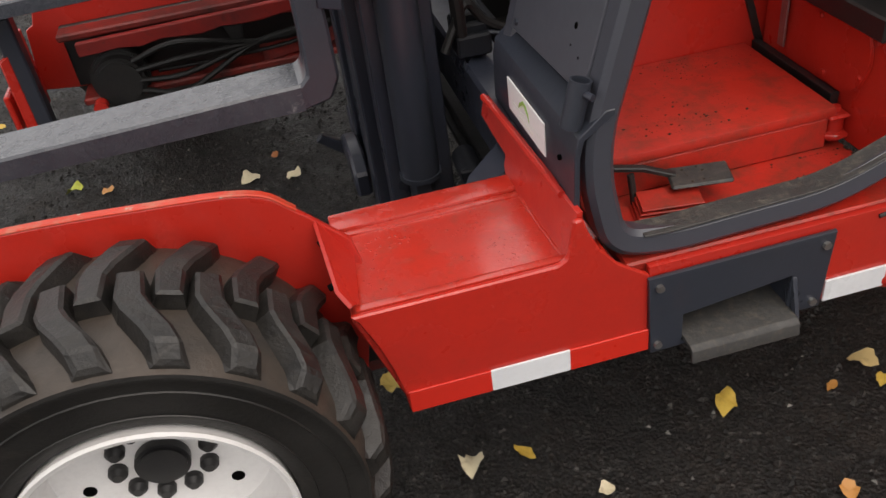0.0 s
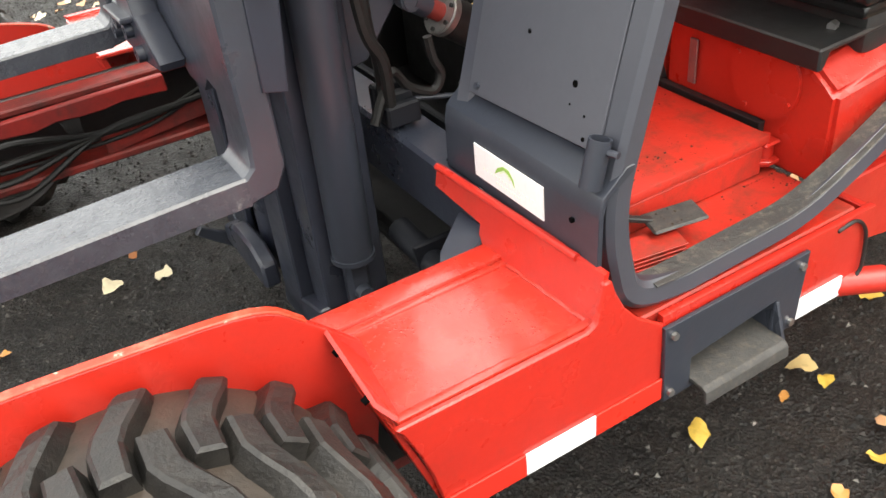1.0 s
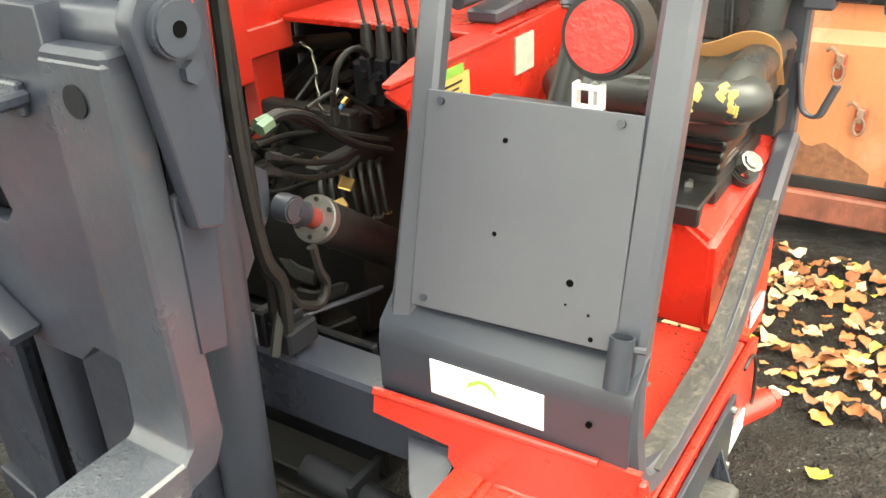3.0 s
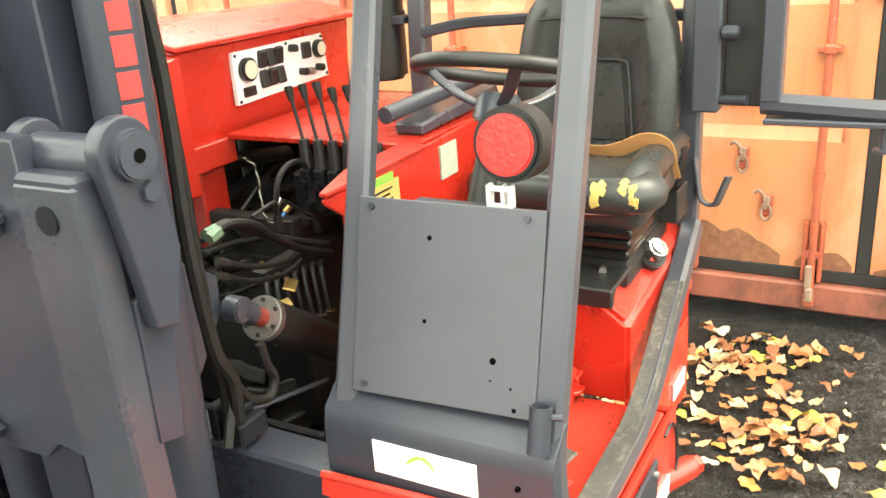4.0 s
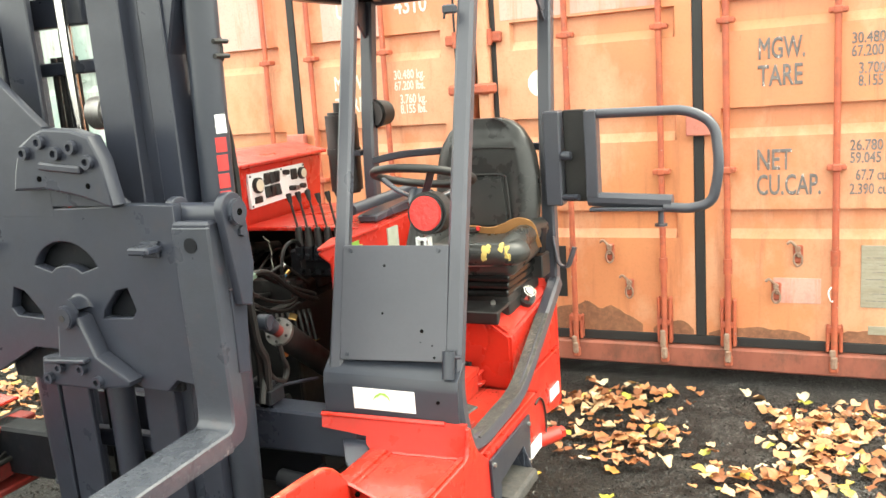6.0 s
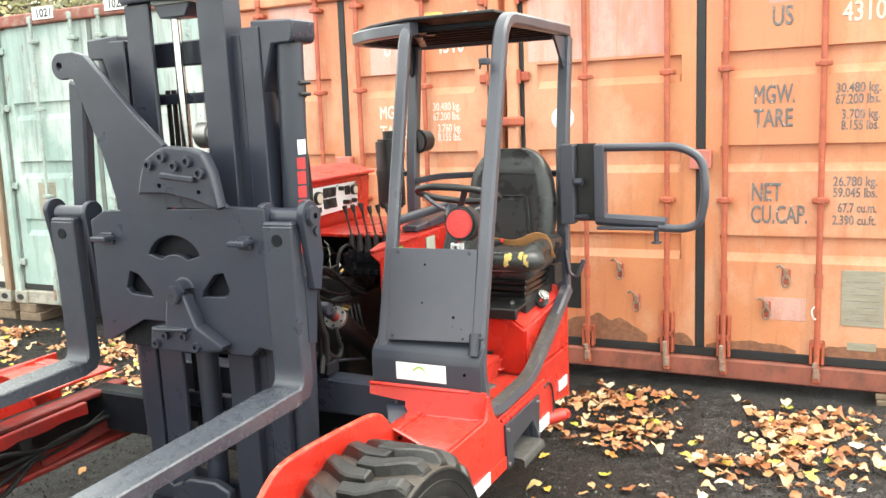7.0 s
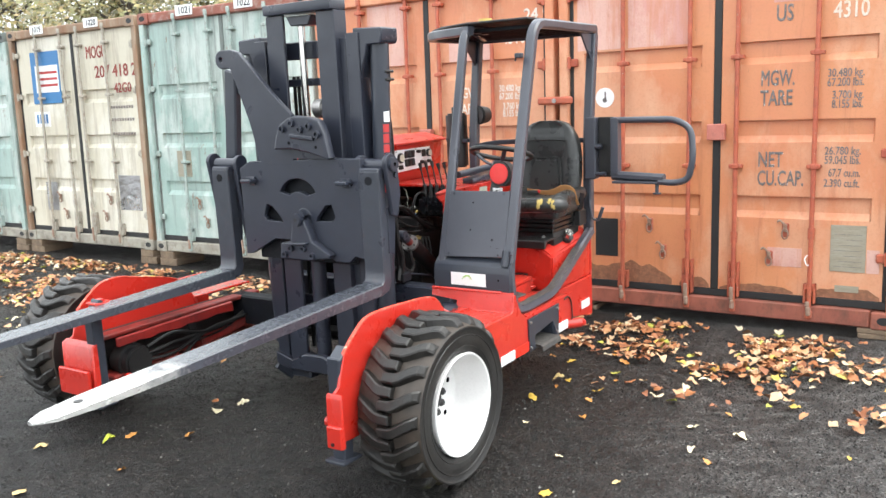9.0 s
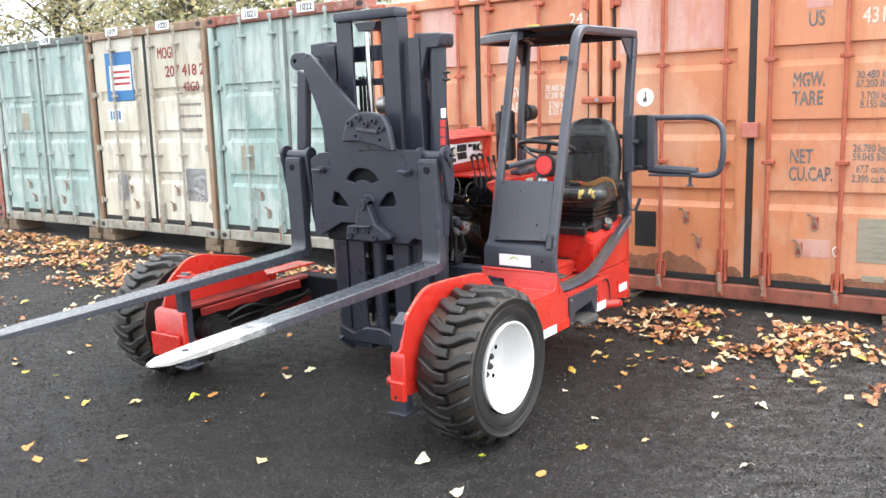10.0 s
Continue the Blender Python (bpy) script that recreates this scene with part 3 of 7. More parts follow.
def door_sheet(ya, yb, z0, z1, bands):
    """One door leaf's pressed sheet: flat panels with recessed bands, their lower edge sloped, within a raised rim."""
    prof = [(XF, z0)]
    for zc in bands:
        prof += [(XF, zc - 0.090), (XF + 0.036, zc - 0.042), (XF + 0.036, zc + 0.062), (XF, zc + 0.066)]
    prof.append((XF, z1))
    b = bmesh.new()
    rows = []
    rim = 0.085
    for y, flat in ((ya, True), (ya + rim, True), (ya + rim + 0.012, False), (yb - rim - 0.012, False), (yb - rim, True), (yb, True)):
        rows.append([b.verts.new((XF if flat else x, y, z)) for x, z in prof])
    for r, s in zip(rows, rows[1:]):
        for i in range(len(prof) - 1):
            b.faces.new((r[i], r[i + 1], s[i + 1], s[i]))
    edges = [e for e in b.edges if e.is_boundary]
    ret = bmesh.ops.extrude_edge_only(b, edges=edges)
    for g in ret["geom"]:
        if isinstance(g, bmesh.types.BMVert):
            g.co.x = XF + 0.05
    return b


def container(yc, paint, rod_paint, sill_paint, label, header=None, cap=None, post=None, Z0=0.162, bands=(0.885, 1.405, 1.925), rods=((0.165, 0.655), (0.165, 0.655)), seal=None):
    """A shipping container seen from its door end, centred on yc."""
    c = thing("shipping_container", (XF + 3, yc, Z0), label, "shipping container", "row of containers")
    h = 1.219
    ZTOP = Z0 + 2.591
    # Long walls and the roof in one body.
    b = bmesh.new()
    box(XF + 0.06, XF + 6.0, yc - h + 0.03, yc + h - 0.03, Z0 + 0.12, ZTOP - 0.03, 0.0, b)
    part("body", b, paint, c)
    for side in (-1, 1):
        p = box(XF - 0.05, XF + 0.06, yc + side * h, yc + side * (h - 0.075), Z0 + 0.10, ZTOP - 0.10, 0.01)
        part("corner_post", p, post or paint, c)
        for z in (Z0, ZTOP - 0.118):
            p = box(XF - 0.058, XF + 0.12, yc + side * h, yc + side * (h - 0.162), z, z + 0.118, 0.008)
            cast = part("corner_casting", p, sill_paint if z < 1 else (cap or rod_paint), c)
            hole = sweep([(XF - 0.060, yc + side * (h - 0.08), z + 0.06), (XF - 0.0575, yc + side * (h - 0.08), z + 0.06)], [(0.045 * math.cos(a) * (1 if abs(math.cos(a)) > 0.3 else 0.9), 0.028 * math.sin(a)) for a in np.linspace(0, 2 * math.pi, 13)[:-1]])
            part("casting_hole", hole, GASKET, cast)
    p = box(XF - 0.045, XF + 0.06, yc - h + 0.165, yc + h - 0.165, Z0 + 0.005, Z0 + 0.125, 0.01)
    part("door_sill", p, sill_paint, c)
    p = box(XF - 0.045, XF + 0.06, yc - h + 0.165, yc + h - 0.165, ZTOP - 0.105, ZTOP - 0.005, 0.01)
    part("door_header", p, cap or header or paint, c)
    p = box(XF - 0.004, XF + 0.04, yc - h + 0.08, yc + h - 0.08, Z0 + 0.127, Z0 + 0.18, 0.004)
    part("bottom_gasket", p, GASKET, c)
    p = box(XF - 0.008, XF + 0.03, yc - 0.026, yc + 0.026, Z0 + 0.182, ZTOP - 0.107, 0.004)
    part("centre_gasket", p, seal or GASKET, c)
    for side in (-1, 1):
        p = box(XF - 0.006, XF + 0.03, yc + side * (h - 0.077), yc + side * (h - 0.105), Z0 + 0.182, ZTOP - 0.107, 0.004)
        part("edge_gasket", p, seal or GASKET, c)
    doors = []
    for side in (1, -1):
        ya, yb = sorted((yc + side * 0.028, yc + side * (h - 0.107)))
        d = part("door", door_sheet(ya, yb, Z0 + 0.182, ZTOP - 0.108, bands), paint, c)
        doors.append(d)
        for k_, off in enumerate(rods[0 if side > 0 else 1]):
            y = yc + side * off
            r = cyl((XF - 0.045, y, Z0 + 0.05), (XF - 0.045, y, ZTOP - 0.06), 0.0165, 12)
            for z in (Z0 + 0.06, ZTOP - 0.07):
                box(XF - 0.066, XF - 0.024, y - 0.022, y + 0.022, z - 0.03, z + 0.03, 0.008, r)
            part("locking_rod", r, rod_paint, d)
            for z in (1.16, 1.92, 2.5):
                k = box(XF - 0.062, XF + 0.0, y - 0.045, y + 0.045, z - 0.014, z + 0.014, 0.006)
                box(XF - 0.068, XF - 0.026, y - 0.024, y + 0.024, z - 0.022, z + 0.022, 0.01, k)
                part("rod_bracket", k, rod_paint, d)
            tall = k_ == 0
            k = box(XF - 0.052, XF - 0.002, y - 0.040, y - 0.022, Z0 + 0.138, Z0 + (0.398 if tall else 0.278), 0.006)
            box(XF - 0.052, XF - 0.002, y + 0.022, y + 0.040, Z0 + 0.138, Z0 + (0.398 if tall else 0.278), 0.006, k)
            box(XF - 0.052, XF - 0.02, y - 0.040, y + 0.040, Z0 + 0.238, Z0 + 0.278, 0.006, k)
            part("cam_keeper", k, rod_paint, d)
            k = box(XF - 0.080, XF - 0.058, y - 0.017, y + 0.017, Z0 + 0.053, Z0 + 0.123, 0.010)
            box(XF - 0.076, XF - 0.060, y - 0.008, y + 0.022, Z0 + 0.118, Z0 + (0.218 if tall else 0.158), 0.007, k)
            part("rod_cam", k, RUST_STEEL, d)
            k = cyl((XF - 0.045, y, 0.66 - 0.05 * tall), (XF - 0.045, y, 0.74 - 0.05 * tall), 0.023, 12)
            part("rod_sleeve", k, rod_paint, d)
        for off, z in ((0.49, 0.70), (0.385, 0.50)):
            y = yc + side * off
            k = box(XF - 0.012, XF + 0.002, y - 0.024, y + 0.024, z - 0.035, z + 0.06, 0.008)
            catch = part("handle_catch", k, rod_paint, d)
            k = obox(pose(XF - 0.020, y, z + 0.028, 0, 0, 0) @ pose(0, 0, 0, 12 * side), 0.020, 0.026, 0.062, 0.008)
            cyl((XF - 0.040, y, z + 0.045), (XF - 0.01, y, z + 0.045), 0.013, 12, k)
            part("hasp", k, RUST_STEEL, catch)
            oval = [(XF - 0.026, y + 0.020 * math.cos(a), z - 0.012 + 0.034 * math.sin(a)) for a in np.linspace(0.0, 2 * math.pi, 15)]
            part("shackle", hose(oval, 0.0055), RUST_STEEL, catch)
            part("catch_pin", hose([(XF - 0.03, y + 0.052, z + 0.070), (XF - 0.032, y + 0.034, z + 0.082), (XF - 0.03, y + 0.012, z + 0.062), (XF - 0.03, y, z + 0.05)], 0.0075), RUST_STEEL, catch)
        for z in (0.55, 1.25, 1.95, 2.45):
            k = box(XF - 0.034, XF - 0.004, yc + side * (h - 0.15), yc + side * (h - 0.04), z - 0.03, z + 0.03, 0.008)
            cyl((XF - 0.04, yc + side * (h - 0.085), z - 0.045), (XF - 0.04, yc + side * (h - 0.085), z + 0.045), 0.014, 10, k)
            part("hinge", k, rod_paint, d)
    return c, doors


RIGHT, UP = (0, -1, 0), (0, 0, 1)


def label_plate(name, parent, mat, y0, y1, z0, z1, proud=0.003, label=""):
    p = box(XF - proud - 0.001, XF + 0.001, y0, y1, z0, z1, 0.001)
    return part(name, p, mat, parent, label)


def bars(parent, y0, y1, z0, z1, count, mat, name="bar", proud=0.0028):
    """Unreadable characters as upright bars."""
    step = (y1 - y0) / count
    for i in range(count):
        label_plate(name, parent, mat, y0 + step * (i + 0.16), y0 + step * (i + 0.84), z0, z1, proud)


STAIN = surface("brown_water_stain", (0.26, 0.115, 0.062), (0.19, 0.085, 0.05), 0.7, dirt=(0.42, 0.18, 0.095), dirt_amount=0.4, big=11)


def stain(parent, ya, yb, z0, top, seed):
    """A brown damp stain with a wavy upper edge at a door's foot."""
    r_ = random.Random(seed)
    n_ = max(6, int((yb - ya) / 0.025))
    edge = []
    for i in range(n_ + 1):
        y = ya + (yb - ya) * i / n_
        edge.append((y, z0 + (top - z0) * (0.72 + 0.45 * noise.noise(Vector((y * 3.1, seed, 0))) + 0.25 * noise.noise(Vector((y * 14, seed, 4)))) * min(1.0, 0.35 + 4 * min(i, n_ - i) / n_)))
    part("water_stain", prism([(ya, z0), (yb, z0), *reversed(edge)], "x", XF - 0.0016, XF - 0.0002, 0), STAIN, parent)


ORANGE_FIT = dict(Z0=0.070, bands=(0.882, 1.413, 1.954), rods=((0.19, 0.695), (0.146, 0.665)))

# Right-hand orange container.
can, (dl, dr) = container(3.40, ORANGE, ORANGE_ROD, SILL, "faded orange shipping container with grey stencilled data", **ORANGE_FIT)
for k, (text, y, z, s) in enumerate((("MGW.", 3.105, 1.715, 0.148), ("TARE", 3.105, 1.580, 0.148), ("NET", 3.113, 1.155, 0.148), ("CU.CAP.", 3.113, 1.025, 0.148))):
    writing(text, s, INK_PEELED, dr, (XF - 0.0025, y, z), RIGHT, UP, width=(0.218, 0.212, 0.165, 0.305)[k])
for k, (text, z) in enumerate((("30.480 kg.", 1.757), ("67.200 lbs.", 1.695), ("3.700 kg.", 1.612), ("8.155 lbs.", 1.552), ("26.780 kg.", 1.240), ("59.045 lbs.", 1.178), ("67.7 cu.m.", 1.092), ("2.390 cu.ft.", 1.022))):
    wide = (0.222, 0.222, 0.190, 0.190, 0.222, 0.222, 0.195, 0.222)[k]
    writing(text, 0.075, INK_GREY, dr, (XF - 0.0025, 2.676 - (0.222 - wide), z), RIGHT, UP, width=wide)
writing("US", 0.155, INK_GREY, dr, (XF - 0.0025, 3.015, 2.145), RIGHT, UP, width=0.11)
writing("4310", 0.15, INK_WORN, dr, (XF - 0.0025, 2.652, 2.137), RIGHT, UP, width=0.215)
bars(dr, 2.40, 2.66, 2.335, 2.435, 6, INK_WORN, "number_bar")
for y0, y1 in ((3.60, 4.07), (4.12, 4.48)):
    label_plate("bleached_patch", dl, PINK, y0, y1, 2.035, 2.53, 0.0012, "sun-bleached pink patch of paint")
label_plate("bleached_patch", dr, PINK, 2.80, 3.03, 0.45, 0.585, 0.0012)
label_plate("bleached_patch", dr, PINK, 2.85, 3.03, 2.27, 2.50, 0.0012)
label_plate("bleached_patch", dr, PINK, 2.31, 2.39, 0.44, 0.60, 0.0012)
disc = cyl((XF - 0.004, 4.255, 1.675), (XF + 0.001, 4.255, 1.675), 0.075, 28)
disc = part("round_sign", disc, STICKER, dl, "white round sign with a dark mark")
part("sign_mark", box(XF - 0.006, XF - 0.0038, 4.245, 4.258, 1.645, 1.72, 0.001), INK_GREY, disc)
part("sign_mark", cyl((XF - 0.006, 4.255, 1.655), (XF - 0.0038, 4.255, 1.655), 0.018, 16), INK_GREY, disc)
stain(dl, 3.72, 4.50, 0.254, 0.43, 1)
stain(dl, 3.44, 3.66, 0.254, 0.35, 5)
stain(dr, 2.30, 2.75, 0.254, 0.34, 2)
stain(dr, 2.85, 3.36, 0.254, 0.32, 3)
label_plate("dark_label", dl, GASKET, 4.15, 4.335, 0.445, 0.742, 0.003, "blank black rectangular label")
dp = label_plate("data_plate", dr, DOCPLATE, 2.396, 2.617, 0.442, 0.762, 0.006, "weathered metal data plate")
for i in range(7):
    label_plate("text_bar", dp, INK_GREY, 2.42, 2.595 - 0.03 * (i % 3), 0.475 + i * 0.037, 0.4785 + i * 0.037, 0.0075)
label_plate("small_plate", dr, DOCPLATE, 2.43, 2.58, 0.30, 0.345, 0.005)
p = box(XF - 0.07, XF - 0.01, 3.33, 3.455, 1.345, 1.46, 0.006)
part("lock_box", p, LOCKRED, dl, "faded red welded lock box")
rg = hose([(XF - 0.035, 2.742, 0.56), (XF - 0.075, 2.765, 0.53), (XF - 0.07, 2.75, 0.48), (XF - 0.035, 2.735, 0.50)], 0.0035)
part("seal_tag", rg, STICKER, dr, "white plastic seal tag")

# Left-hand orange container.
can2, (dl2, dr2) = container(5.885, ORANGE, ORANGE_ROD, SILL, "orange shipping container with white stencilled weights", **ORANGE_FIT)
for k, (text, z) in enumerate((("30.480 kg.", 1.757), ("67.200 lbs.", 1.692), ("3.760 kg.", 1.612), ("8.155 lbs.", 1.552))):
    writing(text, 0.075, INK_WHITE, dr2, (XF - 0.0025, 5.182 if k < 2 else 5.150, z), RIGHT, UP, width=0.205 if k < 2 else 0.175)
writing("MGW.", 0.125, INK_WHITE, dr2, (XF - 0.0025, 5.605, 1.715), RIGHT, UP, width=0.218)
writing("TARE", 0.125, INK_WHITE, dr2, (XF - 0.0025, 5.605, 1.580), RIGHT, UP, width=0.212)
writing("U", 0.14, INK_WHITE, dr2, (XF - 0.0025, 5.55, 2.145), RIGHT, UP, width=0.055)
writing("4310", 0.14, INK_WHITE, dr2, (XF - 0.0025, 5.145, 2.137), RIGHT, UP, width=0.215)
writing("24 9", 0.135, INK_WHITE, dr2, (XF - 0.0025, 4.944, 2.305), RIGHT, UP, width=0.227)
label_plate("bleached_patch", dr2, PINK, 5.24, 5.66, 2.02, 2.30, 0.0012)
label_plate("bleached_patch", dl2, PINK, 6.08, 6.52, 2.02, 2.58, 0.0012)
p = box(XF - 0.07, XF - 0.01, 5.83, 5.955, 1.345, 1.46, 0.006)
part("lock_box", p, LOCKRED, dl2, "faded red welded lock box")
p = cyl((XF - 0.004, 6.75, 1.70), (XF + 0.001, 6.75, 1.70), 0.075, 28)
part("round_sign", p, STICKER, dl2)
# A pair of plates that tie the two orange containers together.
tie = thing("container_bridge_clamp", (XF - 0.05, 4.643, 1.55), "orange painted clamp bridging two container posts", "clamp")
p = obox(pose(XF - 0.075, 4.643, 1.665), 0.03, 0.30, 0.06, 0.012)
part("clamp_plate", p, ORANGE_ROD, tie)
part("clamp_bolt", cyl((XF - 0.10, 4.643, 1.665), (XF - 0.05, 4.643, 1.665), 0.018, 8), STEEL, tie)

# Teal, cream, teal and rusty red ones further along.
can3, (dl3, dr3) = container(8.385, TEAL, TEAL_ROD, GRIME, "chalky teal shipping container with rusty red header", cap=RUSTRED, seal=TEAL_SEAL)
can4, (dl4, dr4) = container(10.885, CREAM, CREAM_ROD, GRIME, "cream shipping container with dark red stencilled marks", cap=RUST_POST, post=RUST_POST)
can5, (dl5, dr5) = container(13.385, TEAL, TEAL_ROD, GRIME, "pale teal shipping container with chalky streaks", cap=TEAL_SEAL, seal=TEAL_SEAL)
can6, (dl6, dr6) = container(15.885, RUSTRED, RUSTRED, RUSTRED, "rusty red shipping container at the end of the row")
fl = label_plate("flag_sticker", dl4, BLUE, 11.172, 11.745, 1.857, 2.476, 0.003, "blue sticker with a white and red banner")
w = label_plate("banner", fl, STICKER, 11.20, 11.66, 1.99, 2.31, 0.0045)
for i in range(3):
    label_plate("stripe", fl, REDPRINT, 11.22, 11.62, 2.06 + i * 0.075, 2.09 + i * 0.075, 0.006)
fl = label_plate("blue_label", dl4, STICKER, 11.45, 11.76, 1.58, 1.76, 0.003)
bars(fl, 11.48, 11.73, 1.62, 1.73, 4, BLUE, proud=0.0046)
writing("MOGU", 0.19, INK_RED, dr4, (XF - 0.0025, 10.632, 2.345), RIGHT, UP, width=0.36)
writing("207 418 2", 0.19, INK_RED, dr4, (XF - 0.0025, 10.50, 2.12), RIGHT, UP, width=0.74)
writing("42G0", 0.15, INK_RED, dr4, (XF - 0.0025, 10.17, 1.94), RIGHT, UP, width=0.30)
for z in (1.76, 1.62, 1.46):
    bars(dr4, 9.86, 10.27, z, z + 0.032, 9, INK_GREY, "text_bar")
label_plate("silver_label", dr4, SILVER, 9.86, 10.24, 0.60, 1.00, 0.003, "crinkled silver label")
label_plate("silver_label", dl4, SILVER, 11.45, 11.68, 0.55, 0.90, 0.003)
label_plate("data_plate", dl3, DOCPLATE, 8.98, 9.20, 1.0, 1.28, 0.004)
label_plate("data_plate", dl5, DOCPLATE, 13.75, 13.95, 1.5, 1.75, 0.004)
for y, n_ in ((13.05, "1018"), (11.47, "1019"), (10.42, "1020"), (8.86, "1021"), (8.00, "1022"), (5.80, "1023")):
    top_ = 2.661 if y < 6 else 2.753
    s = box(XF - 0.060, XF - 0.047, y - 0.125, y + 0.125, top_ - 0.075, top_ + 0.030, 0.002)
    s = part("number_sign", s, STICKER, {8.86: can3, 8.00: can3, 5.80: can2, 13.05: can5}.get(y, can4), "white number sign on the container header")
    writing(n_, 0.095, GASKET, s, (XF - 0.0605, y + 0.085, top_ - 0.055), RIGHT, UP, width=0.17)


# Timber blocks that carry the containers.
def timber(y, high, x=XF - 0.06, w=0.26):
    t = thing("timber_block", (x + 0.2, y, 0), "short weathered timber block under a container corner", "timber block", "blocks under the containers")
    for k in range(2):
        part("baulk", obox(pose(x + 0.22, y, high * (0.25 + 0.5 * k), 0, 0, 3 - 6 * k), 0.42, w - 0.03 * k, high * 0.495, 0.006), WOOD, t)


for yc in (3.40, 5.885, 8.385, 10.885, 13.385, 15.885):
    timber(yc - 1.10, 0.070 if yc < 7 else 0.162)
    timber(yc + 1.06, 0.070 if yc < 7 else 0.162)

# ---- the truck-mounted forklift ----
YC = 4.78
lift = thing("forklift", (2.9, YC, 0), "red and slate grey three-wheeled truck-mounted forklift with raised forks", "forklift")


RAKE = Matrix.Translation((0.020, -0.003, -0.1175)) @ Matrix(((1, 0, -0.0235, 0), (0, 1, 0, 0), (0.0235, 0, 1, 0), (0, 0, 0, 1)))
LEVEL = Matrix.Identity(4)
stance = [LEVEL]


def P(name, bm, mat, label="", parent=None):
    """A part of the forklift, which stands a little nose down."""
    bmesh.ops.transform(bm, matrix=stance[0], verts=bm.verts)
    return part(name, bm, mat, parent or lift, label)


def PM(name, me, mat, label="", parent=None):
    me.transform(stance[0])
    return part_mesh(name, me, mat, parent or lift, label)


# -- front wheels --
R, RC = 0.385, 0.352
LUGS = 21


def revolve(prof, at, seg=64, closed=True):
    """Turns a closed profile (axial, radius) about the y axis through at."""
    b = bmesh.new()
    rings = []
    for i in range(seg):
        a = 2 * math.pi * i / seg
        rings.append([b.verts.new((at[0] + r * math.sin(a), at[1] + y, at[2] + r * math.cos(a))) for y, r in prof])
    n = len(prof)
    for i in range(seg):
        r, s = rings[i], rings[(i + 1) % seg]
        for k in range(n if closed else n - 1):
            b.faces.new((r[k], r[(k + 1) % n], s[(k + 1) % n], s[k]))
    return b


def lug_mesh(side, shift):
    """One tread block: it runs from near the middle, bends, and goes over the shoulder."""
    b = bmesh.new()
    stations = [(-0.030, 0.0, 4.2, R), (0.030, 0.2, 4.8, R), (0.056, 1.8, 5.0, R), (0.100, 6.0, 5.0, R - 0.002), (0.128, 8.2, 4.8, R - 0.008), (0.147, 9.2, 4.6, R - 0.034)]
    low = [RC - 0.004] * 4 + [RC - 0.008, RC - 0.012]
    rings = []
    for (ax, th, half, top), bot in zip(stations, low):
        ring = []
        for off, rad in ((-half, bot), (-half * 0.66, top), (half * 0.66, top), (half, bot)):
            a = radians(th + off + shift)
            ring.append(b.verts.new((rad * math.sin(a), side * ax, rad * math.cos(a))))
        rings.append(ring)
    for r, s in zip(rings, rings[1:]):
        for k in range(3):
            b.faces.new((r[k], r[k + 1], s[k + 1], s[k]))
    b.faces.new(rings[0])
    b.faces.new(rings[-1])
    bmesh.ops.recalc_face_normals(b, faces=b.faces[:])
    crest = [e for e in b.edges if len(e.link_faces) == 2 and e.calc_face_angle(0) > 0.5 and all(math.hypot(v.co.x, v.co.z) > R - 0.036 for v in e.verts)]
    bmesh.ops.bevel(b, geom=crest, offset=0.005, segments=1, affect="EDGES")
    me = bpy.data.meshes.new("lug")
    b.to_mesh(me)
    b.free()
    me.materials.append(LUG)
    return me


